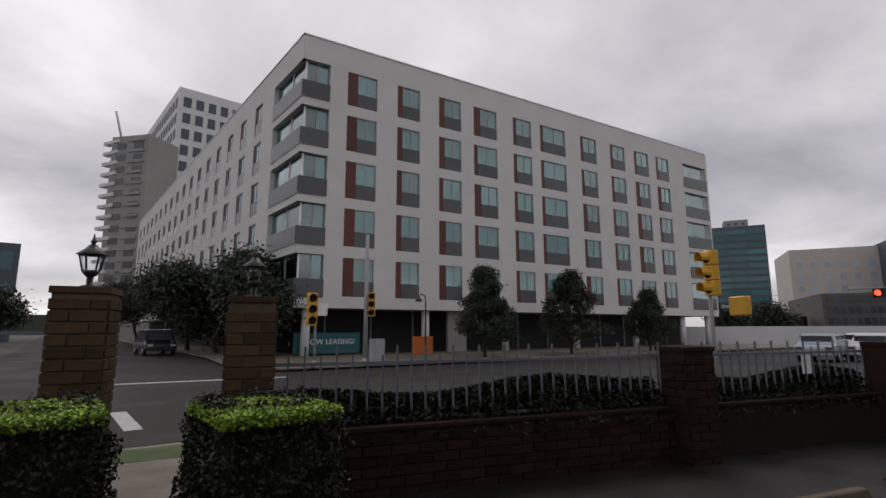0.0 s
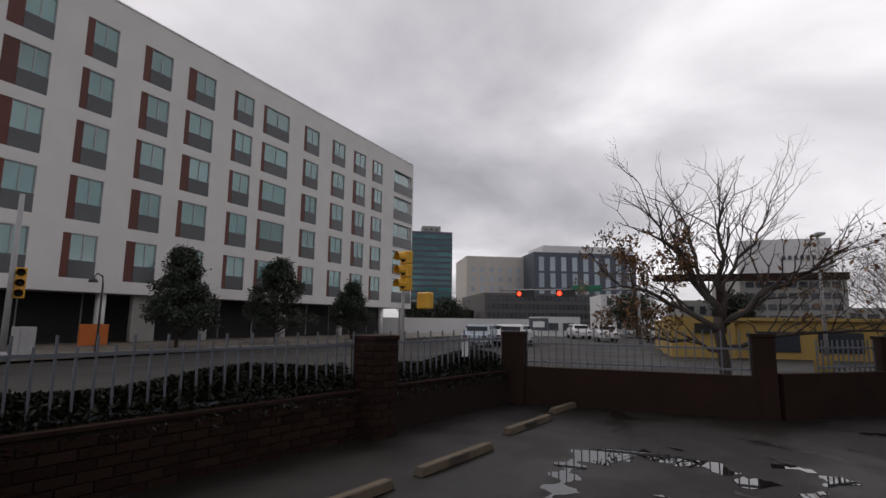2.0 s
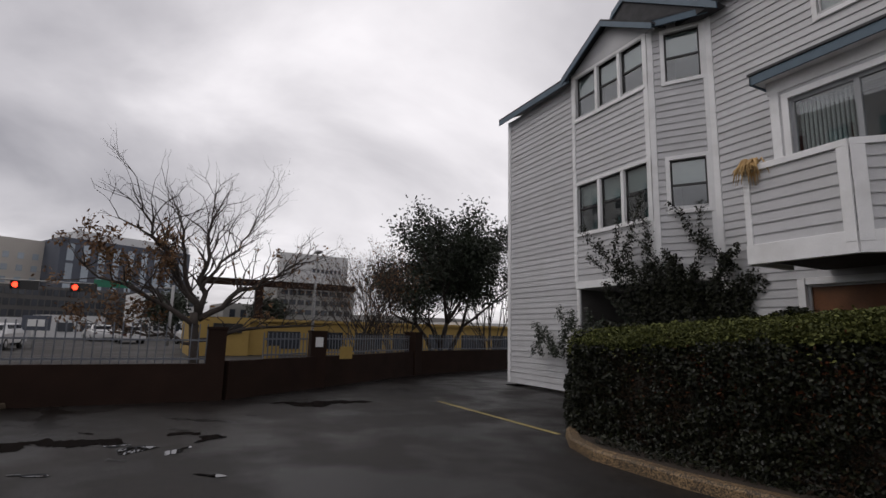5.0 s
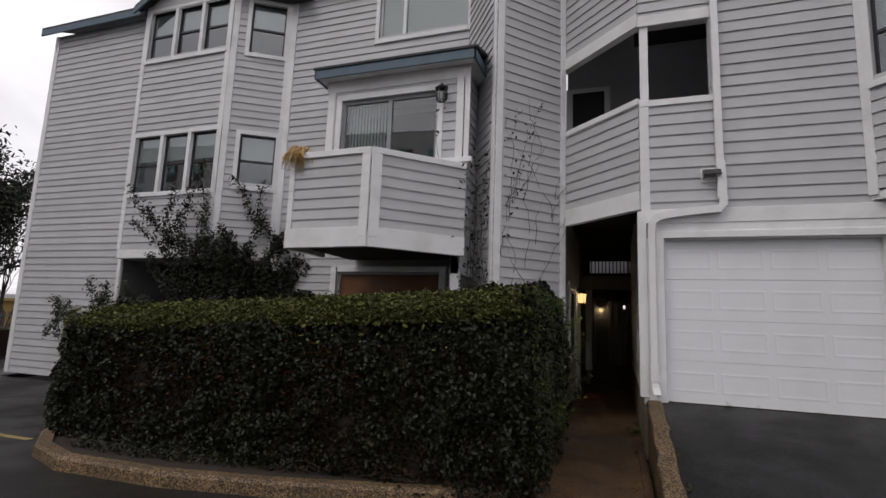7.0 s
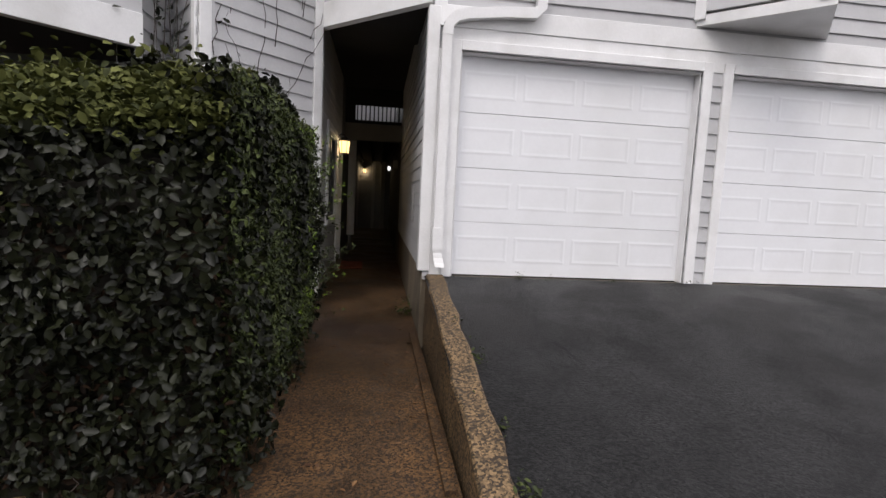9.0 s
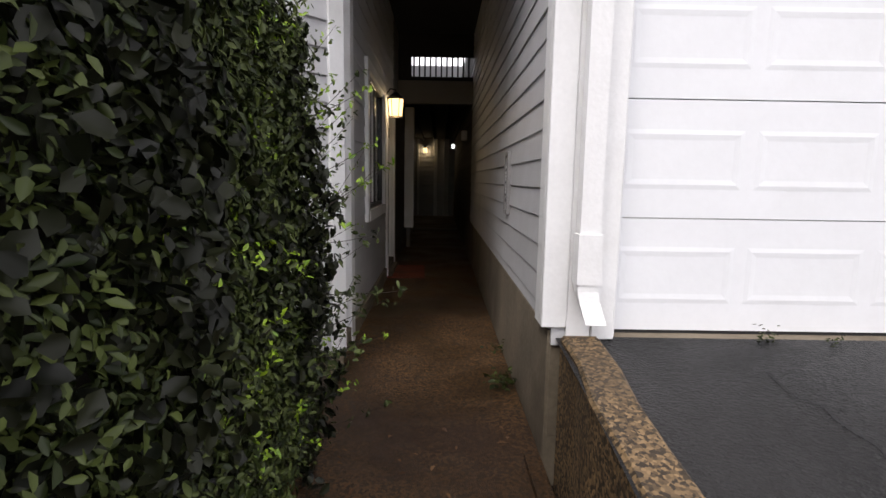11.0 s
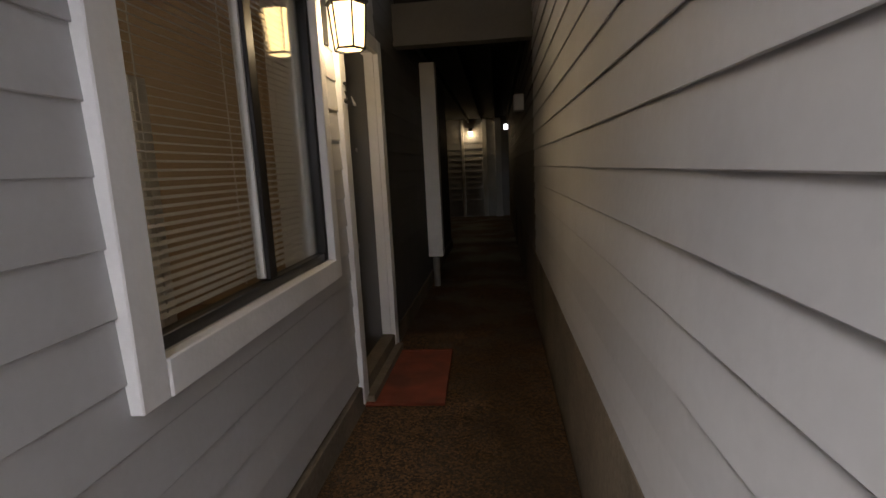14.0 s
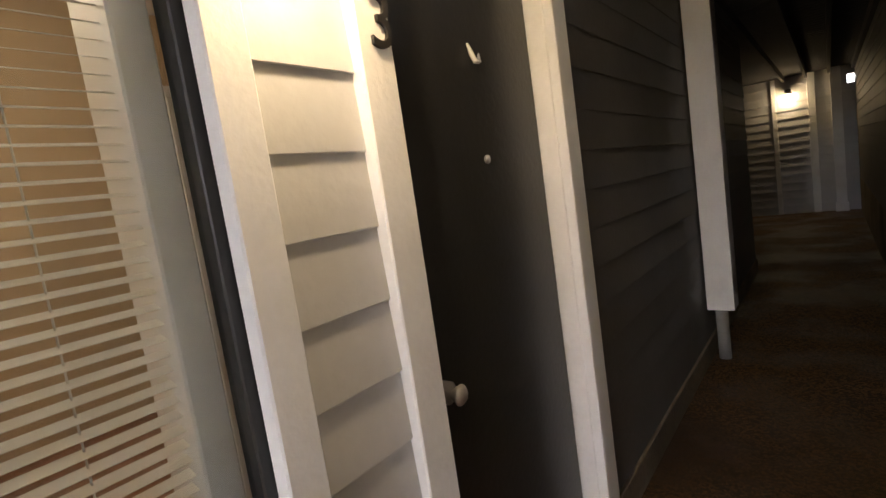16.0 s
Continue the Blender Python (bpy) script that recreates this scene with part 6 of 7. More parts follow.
        start = Vector(pts[-1]) if k < 2 else Vector(pts[rng.randint(1, segs - 1)])
        grow(rng, start, nd, length_ * drop * rng.uniform(0.62, 0.85), r * rng.uniform(0.50, 0.64), depth - 1, out, tips, spread, up, segs, kids)


def tree(name, x, y, z, label, seed, trunk=1.4, r=0.16, depth=5, spread=0.8, up=0.6, leaf=None, n=0, leaf_size=0.05, puff=0.35, stems=1, first=None, lean=(0, 0), kids=(2, 3), drop=1.0):
    rng = random.Random(seed)
    t = empty(name, label, "tree")
    out, tips = [], []
    for s in range(stems):
        d = Vector((lean[0] + (rng.gauss(0, 0.25) if stems > 1 else 0), lean[1] + (rng.gauss(0, 0.25) if stems > 1 else 0), 1)).normalized()
        grow(rng, (x + rng.uniform(-0.1, 0.1) * (stems > 1) * 3, y + rng.uniform(-0.1, 0.1) * (stems > 1) * 3, z), d, trunk, r, depth, out, tips, spread, up, kids=kids, drop=drop)
    tubes("trunk", out, "bark", t, sides=5)
    if leaf:
        g = np.random.default_rng(seed)
        tp = np.asarray(tips)
        C = tp[g.integers(0, len(tp), n)] + g.normal(0, puff, (n, 3)) * (1, 1, 0.8)
        tagged(leaves_mesh("crown", C, g.normal(0, 1, (n, 3)) + (0, 0, 0.6), leaf_size, leaf, t, "", 0.6, seed), kind="stuff")
    return t


def limb_tree(name, x, y, z, label, seed, fork, limbs, r, leaf, n):
    """A bare tree: a short trunk to the fork height and limbs (start height, out along y, out along x, rise, radius)."""
    rng = random.Random(seed)
    t = empty(name, label, "tree")
    trunk = [(x + 0.03 * math.sin(3 * k), y + 0.05 * math.sin(5 * k), z + fork * k) for k in (0, 0.3, 0.6, 0.85, 1.0)]
    out, tips = [(trunk, [r * 1.25, r, r * 0.92, r * 0.88, r * 0.8])], []
    for z0, oy, ox, rise, lr in limbs:
        p0 = Vector((x, y + 0.03, z + z0))
        p3 = p0 + Vector((ox, oy, rise))
        pts, radii = [], []
        m = 9
        for i in range(m + 1):
            k = i / m
            q = p0.lerp(p3, k) + Vector((rng.gauss(0, 0.05), rng.gauss(0, 0.06), 0.30 * rise * k * (k - 1) + 0.16 * math.sin(k * 3.1) + rng.gauss(0, 0.04))) * min(1, 6 * k)
            pts.append(tuple(q))
            radii.append(lr * (1 - 0.72 * k))
        out.append((pts, radii))
        for i in range(2, m + 1):
            for _ in range(2 if i < m else 3):
                d = (p3 - p0).normalized() * 0.7 + Vector((rng.gauss(0, 0.5), rng.gauss(0, 0.6), rng.uniform(-0.15, 1.0)))
                grow(rng, pts[i], d.normalized(), rng.uniform(0.35, 0.85), lr * (0.42 - 0.026 * i), 3, out, tips, 0.75, 0.35, 3, (1, 3), 0.9)
    tubes("trunk", out, "bark", t, sides=5)
    g = np.random.default_rng(seed)
    tp = np.asarray(tips)
    tp = tp[(tp[:, 1] < y - 0.6) | (g.random(len(tp)) < 0.10)]
    tp = tp[tp[:, 2] < z + fork + 1.9]
    C = tp[g.integers(0, len(tp), n)] + g.normal(0, 0.07, (n, 3))
    tagged(leaves_mesh("crown", C, g.normal(0, 1, (n, 3)), 0.055, leaf, t, "few russet leaves", 0.6, seed), kind="stuff")
    return t


limb_tree("bare_tree", -14.15, -7.85, -0.72, "nearly bare dark tree with few russet leaves behind the wall", 12, 1.85,
          [(1.8, 0.05, -0.2, 2.6, 0.085), (1.8, -1.35, 0.3, 2.3, 0.085), (1.75, -0.7, -0.7, 2.8, 0.07), (1.5, -2.3, 0.2, 1.25, 0.075), (1.7, 2.15, 0.1, 1.45, 0.085), (2.4, 1.3, -0.6, 2.0, 0.05),
           (1.2, 3.0, 0.3, 0.35, 0.06), (1.1, -1.9, -0.5, 0.25, 0.05)], 0.13, "leaf_dead", 2400)
tree("evergreen_oak", -18.9, 1.0, -0.75, "dark evergreen oak behind the lot wall", 8, trunk=2.08, r=0.12, depth=5, spread=0.85, up=0.72, leaf="leaf_tree", n=30000, leaf_size=0.075, puff=0.26, stems=3, kids=(2, 4), drop=0.97)
tree("bare_shrub", -18.4, -2.3, -0.75, "leafless brown multi-stem shrub", 31, trunk=1.5, r=0.035, depth=4, spread=0.5, up=0.35, leaf="leaf_dead", n=1500, leaf_size=0.04, puff=0.1, stems=15)
tree("bare_shrub", -18.6, -0.9, -0.75, "leafless brown multi-stem shrub with yellowing leaves", 32, trunk=1.7, r=0.035, depth=4, spread=0.45, up=0.4, leaf="leaf_dead", n=1800, leaf_size=0.04, puff=0.1, stems=13)
tree("bare_sapling", -20.2, 4.4, -0.75, "leafless upright thicket of thin stems", 33, trunk=2.1, r=0.035, depth=4, spread=0.25, up=0.9, stems=13)
tree("bare_sapling", -20.6, 6.2, -0.75, "leafless upright thicket of thin stems", 34, trunk=2.0, r=0.035, depth=3, spread=0.25, up=0.9, stems=9)
def pointed_tree(name, x, y, z, h, w, label, seed):
    """A young tree with a ragged pointed crown of clumps on short side branches."""
    rng = random.Random(seed)
    g = np.random.default_rng(seed)
    t = empty(name, label, "tree")
    out = [([(x, y, z), (x + 0.05, y, z + h * 0.4), (x, y + 0.04, z + h * 0.75), (x, y, z + h * 0.97)], [0.10, 0.08, 0.05, 0.015])]
    cl = []
    for k in range(95):
        f = 0.20 + 0.78 * rng.random() ** 1.15
        ang = rng.uniform(0, 6.283)
        rad = w * ((1.02 - f) / 0.8) ** 0.75 * rng.uniform(0.35, 1.12)
        p = (x + rad * math.cos(ang), y + rad * math.sin(ang), z + h * f + rad * 0.15)
        out.append(([(x, y, z + h * f - rad * 0.35), ((x + p[0]) / 2, (y + p[1]) / 2, p[2] - rad * 0.15), p], [0.03, 0.02, 0.006]))
        cl.append(p)
    tubes("trunk", out, "bark", t, sides=5)
    c = np.asarray(cl)
    n = 17000
    C = c[g.integers(0, len(c), n)] + g.normal(0, 0.21, (n, 3)) * (1, 1, 0.8)
    tagged(leaves_mesh("crown", C, g.normal(0, 1, (n, 3)) + (0, 0, 0.5), 0.085, "leaf_tree", t, "", 0.6, seed), kind="stuff")
    return t


for i, (x, y, h_, w_) in enumerate([(-22.4, -32.5, 5.2, 1.9), (-29.6, -31.8, 5.5, 2.2), (-38.3, -31.2, 4.5, 1.9)]):
    pointed_tree("street_tree", x, y, -0.62, h_, w_, "small dark evergreen street tree on the pavement", 50 + i)
for i, (x, y, k) in enumerate([(-11.9, -42.5, 1.0), (-11.4, -48.5, 1.1), (-11.0, -56.0, 1.2), (-10.6, -66.0, 1.2), (-10.3, -80.0, 1.3)]):
    tree("live_oak", x, y, -0.62, "broad dark live oak on the side street pavement", 70 + i, trunk=2.0 * k, r=0.2, depth=4, spread=1.0, up=0.35, leaf="leaf_tree", n=26000, leaf_size=0.15, puff=0.75)
for i, (x, y) in enumerate([(2.5, -60), (3.0, -85), (-85, -46), (-88, -40), (-92, -44), (-68, -9), (-70, 1)]):
    tree("far_tree", x, y, -0.8, "dark leafy tree down the street", 90 + i, trunk=1.8, r=0.18, depth=3, spread=0.9, up=0.4, leaf="leaf_tree", n=5000, leaf_size=0.22, puff=0.8)


# ---- traffic signals and street furniture ----
def signal_head(name, x, y, z, h, ang, parent=None, lit=None, housing="yellow", sections=3):
    s = empty(name, "three-light traffic signal with hooded lenses", "traffic signal", "traffic signals")
    s.location = (x, y, z)
    s.rotation_euler = (0, 0, ang)
    sec = h / sections
    w = sec * 0.95
    for k in range(sections):
        zc = h - sec * (k + 0.5)
        box("housing", -w / 2, w / 2, 0.0, 0.20, zc - sec * 0.48, zc + sec * 0.48, housing, s, bevel=0.02)
        tube("lens", [(0, -0.01, zc), (0, 0.004, zc)], w * 0.38, "red_glow" if lit == k else "dark", s, sides=14)
        pts = []
        V, F = [], []
        for j in range(9):
            t = math.pi * (-0.15 + 1.3 * j / 8)
            for yy, rr in ((0.0, w * 0.43), (-0.24, w * 0.40)):
                V.append((rr * math.cos(t), yy, zc + rr * math.sin(t)))
        for j in range(8):
            F.append((2 * j, 2 * j + 1, 2 * j + 3, 2 * j + 2))
        mesh_object("visor", V, F, housing, s)
    return s


def pole(name, x, y, z0, z1, r, label, category="pole"):
    p = empty(name, label, category)
    tube("shaft", [(x, y, z0), (x, y, z1)], [r, r * 0.75], "galv", p, sides=12)
    tube("base", [(x, y, z0), (x, y, z0 + 0.12), (x, y, z0 + 0.3)], [r * 2.0, r * 1.9, r * 1.05], "galv", p, sides=12)
    return p


pp = pole("signal_pole", -14.55, -15.68, -0.68, 2.95, 0.055, "slim grey signal pole behind the lot wall")
signal_head("traffic_signal", -14.35, -15.60, 1.78, 1.12, radians(60))
ph = empty("pedestrian_signal", "yellow square pedestrian signal head seen from behind", "traffic signal")
ph.location = (-14.70, -15.15, 1.30)
ph.rotation_euler = (0, 0, radians(70))
box("housing", -0.24, 0.24, 0.0, 0.22, 0, 0.46, "yellow", ph, bevel=0.03)
box("bracket", -0.5, -0.24, 0.08, 0.12, 0.2, 0.26, "galv", ph)
pole("signal_pole", -13.5, -31.0, -0.62, 5.5, 0.11, "tall grey pole carrying signal and camera")
signal_head("traffic_signal", -13.72, -30.88, 1.6, 1.15, radians(150))
pole("signal_pole", -11.0, -31.0, -0.62, 2.6, 0.06, "grey signal pole on the far corner")
signal_head("traffic_signal", -10.75, -30.8, 1.15, 1.45, radians(165))
tagged(slab("road_sign", (-11.5, -30.92), (-11.05, -30.92), 1.6, 2.15, -0.02, 0.0, "letters"), "small white road sign on signal pole", "sign")
lp = empty("street_lamp", "black gooseneck street lamp on the pavement", "street lamp")
tube("post", [(-17.4, -31.6, -0.62), (-17.4, -31.6, 0.4), (-17.4, -31.6, 2.4), (-17.35, -31.6, 2.75), (-17.1, -31.6, 2.85), (-16.95, -31.6, 2.65)], [0.08, 0.05, 0.04, 0.035, 0.03, 0.03], "blackiron", lp)
tube("shade", [(-16.95, -31.6, 2.66), (-16.95, -31.6, 2.55), (-16.95, -31.6, 2.45)], [0.05, 0.16, 0.2], "blackiron", lp)
cb = empty("signal_cabinet", "grey steel signal control cabinet", "cabinet")
box("body", -14.7, -14.1, -31.7, -31.2, -0.6, 0.55, "galv", cb, bevel=0.02)
box("door", -14.65, -14.15, -31.2, -31.18, -0.5, 0.48, "galv", cb)
hyd = empty("fire_hydrant", "pale grey fire hydrant at the kerb", "hydrant")
tube("barrel", [(-8.9, -33.5, -0.62), (-8.9, -33.5, -0.55), (-8.9, -33.5, -0.5), (-8.9, -33.5, 0.05), (-8.9, -33.5, 0.16)], [0.16, 0.16, 0.11, 0.11, 0.03], "offwhite", hyd)
tube("nozzle", [(-9.08, -33.5, -0.1), (-8.72, -33.5, -0.1)], 0.06, "offwhite", hyd)
arm = empty("signal_mast_arm", "horizontal signal mast arm over the far street", "mast arm")
tube("arm", [(-46.2, -20.5, 3.75), (-46.5, -9.0, 3.75)], 0.06, "galv", arm)
tube("shaft", [(-46.5, -9.0, -0.76), (-46.5, -9.0, 4.0)], 0.12, "galv", arm)
for yy in (-18.9, -15.4):
    sgn = signal_head("traffic_signal", -46.2, yy, 3.15, 0.55, radians(90), lit=0, housing="blackiron", sections=1)
    tagged(sgn, "dark overhead traffic signal showing red", "traffic signal")
    tagged(box("signal_backplate", -46.35, -46.2, yy - 0.3, yy + 1.35, 3.1, 3.75, "blackiron"), "black signal backplate on mast arm", "signal")
tagged(box("street_name_sign", -46.3, -46.25, -14.3, -11.9, 3.55, 4.1, "sign_green"), "green overhead street name sign", "sign")
sg = empty("road_sign_panel", "blue-grey panel sign on a post", "sign")
box("panel", -41.7, -41.6, -17.2, -15.7, 0.3, 1.25, "navy", sg)
box("panel_mark", -41.6, -41.57, -16.9, -16.0, 0.55, 1.0, "letters", sg)
tube("post", [(-41.7, -16.5, -0.76), (-41.7, -16.5, 0.3)], 0.05, "galv", sg)
lpo = empty("street_light", "tall slim parking lot light pole", "street lamp")
tube("post", [(-27.0, -2.15, -0.75), (-26.7, -2.2, 4.7)], [0.09, 0.05], "galv", lpo)
box("head", -26.9, -26.2, -2.35, -2.05, 4.68, 4.78, "galv", lpo)
for yy, zz_ in ((-6.1, 0.05), (-4.2, 0.05)):
    tagged(box("gate_notice", -13.9, -13.88, yy - 0.17, yy + 0.17, zz_, zz_ + 0.32, "ochre"), "yellow rectangular notice on the gate", "sign", "gate notices")
tagged(box("drive_notice", -14.0, -13.97, -5.0, -4.8, 0.35, 0.6, "letters"), "small white notice on the gate pier", "sign")
tagged(slab("fence_notice", (-10.85, -12.72), (-11.05, -12.66), 0.30, 0.58, -0.012, 0, "letters"), "small red and white notice on the iron fence", "sign")
# road markings
for i in range(9):
    y0 = -26 - 1.3 * i
    sheet("crosswalk_bar", [(-3.2 - 0.5 * i, -23.0 - 0.05 * i), (-2.9 - 0.5 * i, -23.0 - 0.05 * i), (-2.9 - 0.5 * i, -20.5 - 0.05 * i), (-3.2 - 0.5 * i, -20.5 - 0.05 * i)], -0.756, "whiteline", "worn white crosswalk bar", "road marking") if i % 3 == 0 else None
sheet("stop_line", [(-9.0, -29.0), (-2.0, -30.2), (-2.0, -29.8), (-9.0, -28.6)], -0.756, "whiteline", "worn white stop line across the street", "road marking")
sheet("verge", [(-2.2, -18.3), (-4.5, -18.0), (-4.5, -17.2), (-2.2, -17.5)], -0.645, "grass", "strip of short grass by the kerb", "grass")
sheet("gate_path", [(-2.1, -15.7), (-3.1, -15.4), (-3.45, -17.3), (-2.4, -17.6)], -0.65, "concrete", "grey concrete walk through the gate", "path")


def car(x, y, ang, paint, label, L=4.4, W=1.8, H=1.5, zb=-0.76):
    c = empty("car", label, "car", "parked cars")
    c.location = (x, y, zb)
    c.rotation_euler = (0, 0, ang)
    prof = [(-L / 2, 0.35), (-L / 2, 0.75), (-L / 2 + 0.15, 0.92), (-L * 0.36, 0.95), (-L * 0.22, H), (L * 0.22, H), (L * 0.34, 0.98), (L / 2 - 0.1, 0.85), (L / 2, 0.6), (L / 2, 0.35)]
    bm = bmesh.new()
    rows = []
    for s in (-1, 1):
        rows.append([bm.verts.new((px_, s * W / 2 * (0.82 if pz > 1.1 else 1.0), pz)) for px_, pz in prof])
    bm.faces.new(rows[0])
    bm.faces.new(rows[1][::-1])
    for i in range(len(prof)):
        j = (i + 1) % len(prof)
        bm.faces.new((rows[0][i], rows[1][i], rows[1][j], rows[0][j]))
    bmesh.ops.recalc_face_normals(bm, faces=bm.faces)
    part("body", bm, paint, c, bevel=0.05)
    box("side_window", -L * 0.24, L * 0.24, -W / 2 * 0.93, -W / 2 * 0.86, 1.02, H - 0.10, "glassdark", c, bevel=0)
    box("side_window", -L * 0.24, L * 0.24, W / 2 * 0.86, W / 2 * 0.93, 1.02, H - 0.10, "glassdark", c, bevel=0)
    for ex in (-1, 1):
        box("windscreen", ex * L * 0.30 - 0.12, ex * L * 0.30 + 0.12, -W * 0.38, W * 0.38, 1.04, H - 0.12, "glassdark", c, bevel=0)
        for ey in (-1, 1):
            wx, wy = ex * L * 0.31, ey * (W / 2 - 0.08)
            wh = tube("wheel", [(wx, wy - 0.1, 0.32), (wx, wy + 0.1, 0.32)], 0.32, "rubber", c, sides=14)
            tube("rim", [(wx, wy - 0.11, 0.32), (wx, wy + 0.11, 0.32)], 0.19, "galv", wh, sides=10)
            box("light", ex * L / 2 - 0.03, ex * L / 2 + 0.03, ey * W * 0.36 - 0.15, ey * W * 0.36 + 0.15, 0.66, 0.80, "ivory" if ex > 0 else "red", c, bevel=0)
    return c


car(-8.0, -52.0, radians(92), "carblack", "black sport utility vehicle parked in the side street", 4.8, 1.95, 1.8)
car(-5.2, -62.0, radians(92), "carwhite", "white van in the side street", 5.2, 2.0, 2.2)
for i, (x, y) in enumerate([(-44.0, -19.3), (-38.5, -17.6), (-36.0, -19.5), (-52.0, -12.0), (-58.0, -15.0), (-50, -7.0)]):
    car(x, y, radians(170 + 7 * i), "carwhite" if i != 2 else "glasspale", "white car on the street beyond the fence" if i != 2 else "silver car on the street beyond the fence")


# ---- passage: window, room, door ----
WN[0] += 1
cw_ = empty("window_%d" % WN[0], "sliding window with white casing and dark bronze frame", "window", kind="structure")
XW = -1.18
Y0, Y1, Z0, Z1 = 2.50, 3.815, 0.362, 1.61
ya = (XW, Y0)
yb = (XW, Y1)
fy = lambda s: (XW, Y0 + s)
LW = Y1 - Y0
slab("casing", fy(-0.10), fy(0), Z0 - 0.1, Z1 + 0.1, 0.0, 0.04, "trim", cw_)
slab("casing", fy(LW), fy(LW + 0.078), Z0 - 0.1, Z1 + 0.1, 0.0, 0.04, "trim", cw_)
slab("casing", fy(0), fy(LW), Z1, Z1 + 0.10, 0.0, 0.038, "trim", cw_)
slab("sill", fy(0), fy(LW), Z0 - 0.1, Z0, 0.0, 0.045, "trim", cw_)
for s0, s1, z0, z1 in ((0, 0.035, Z0, Z1), (LW - 0.018, LW, Z0, Z1), (0.035, LW - 0.035, Z0, Z0 + 0.04), (0.035, LW - 0.035, Z1 - 0.04, Z1), (LW * 0.545 - 0.035, LW * 0.545 + 0.025, Z0 + 0.04, Z1 - 0.04)):
    slab("frame", fy(s0 - 0.012 * (s0 == 0)), fy(s1 + 0.012 * (s1 == LW)), z0, z1, -0.05, -0.004, "darkframe", cw_, "dark bronze frame", bevel=0.003)
slab("frame_liner", fy(LW * 0.545 - 0.05), fy(LW * 0.545 - 0.037), Z0 + 0.05, Z1 - 0.05, -0.05, -0.02, "trim", cw_, "white sash edge", bevel=0)
for s0, s1 in ((0.035, LW * 0.545 - 0.035), (LW * 0.545 + 0.025, LW - 0.018)):
    slab("pane", fy(s0), fy(s1), Z0 + 0.04, Z1 - 0.04, -0.035, -0.030, G_WIN, cw_, bevel=0)
blind = empty("venetian_blind", "half-open white horizontal slat blind", "blind")
bm = bmesh.new()
bmesh.ops.create_cube(bm, size=1.0, matrix=Matrix.Rotation(radians(18), 4, 'Y') @ Matrix.Diagonal((0.024, LW - 0.16, 0.0012, 1)))
slat = part("slat", bm, "blind", blind)
nsl = 46
for i in range(nsl):
    m_ = Matrix.Translation((XW - 0.095, (Y0 + Y1) / 2 + 0.01, Z0 + 0.05 + i * (Z1 - Z0 - 0.08) / nsl))
    if i == 0:
        slat.matrix_basis = m_
    else:
        share("slat", slat.data, m_, blind)
for s in (0.22, 0.68, 1.1):
    tube("ladder_cord", [(XW - 0.10, Y0 + s, Z0 + 0.03), (XW - 0.10, Y0 + s, Z1)], 0.0022, "blind", blind, sides=4)
# room behind the window
room = boxes_mesh("wall_room", [((-4.6, 1.7), (-4.6, 6.2), -0.5, 2.6, -0.1, 0), ((-4.6, 6.2), (-1.32, 6.2), -0.5, 2.6, -0.1, 0), ((-1.32, 1.7), (-4.6, 1.7), -0.5, 2.6, -0.1, 0)], "beigewall")
tagged(room, "warm beige painted room walls", "wall", kind="structure")
slab("wall_room_reveal", (XW - 0.055, Y1 - 0.022), (XW - 0.19, Y1 - 0.022), Z0 - 0.02, Z1 + 0.02, -0.06, 0.0, "trim")
tagged(bpy.data.objects["wall_room_reveal"], "white window reveal inside the room", "wall", kind="structure")
tagged(box("floor", -4.6, -1.32, 1.7, 6.2, -0.55, -0.48, "woodfloor"), "brown timber room floor", "floor", kind="structure")
tagged(box("ceiling_room", -4.6, -1.32, 1.7, 6.2, 2.55, 2.62, "blind"), "pale room ceiling", "ceiling", kind="structure")
rd = empty("room_door", "white interior door standing ajar", "door")
box("leaf", -2.62, -2.58, 4.44, 4.60, -0.48, 1.45, "trim", rd)
box("edge", -2.58, -2.57, 4.45, 4.59, -0.40, 1.40, "blind", rd)
cbn = empty("cabinet", "dark brown tall wooden cabinet", "cabinet")
box("body", -4.5, -4.05, 5.0, 5.8, -0.48, 1.15, "darkframe", cbn)
box("door", -4.05, -4.03, 5.02, 5.4, -0.4, 1.1, "darkframe", cbn)
tagged(box("wall_picture", -4.49, -4.46, 3.1, 3.7, 0.7, 1.4, "darkframe"), "dark framed picture on the room wall", "picture")
rl = new("room_light", bpy.data.lights.new("room_light", 'POINT'))
rl.data.energy, rl.data.color, rl.data.shadow_soft_size = 4.6, (1.0, 0.80, 0.54), 0.12
rl.location = (-3.3, 3.0, 2.2)

# unit door
ud = empty("door_unit", "dark charcoal painted flat entrance door, closed", "door", kind="structure")
DY0, DY1, DZ = 4.25, 5.08, 1.60
box("leaf", -1.29, -1.25, DY0 - 0.012, DY1 + 0.012, -0.55, DZ, "door", ud)
slab("jamb", (-1.18, DY0 - 0.036), (-1.18, DY0 - 0.014), -0.55, DZ + 0.02, -0.12, -0.002, "trim", ud)
slab("jamb", (-1.18, DY1 + 0.014), (-1.18, DY1 + 0.036), -0.55, DZ + 0.02, -0.12, -0.002, "trim", ud)
slab("casing", (-1.18, DY0 - 0.11), (-1.18, DY0 - 0.01), -0.57, DZ + 0.10, 0.0, 0.036, "trim", ud, "white door casing")
slab("casing", (-1.18, DY1 + 0.01), (-1.18, DY1 + 0.12), -0.57, DZ + 0.10, 0.0, 0.036, "trim", ud, "white door casing")
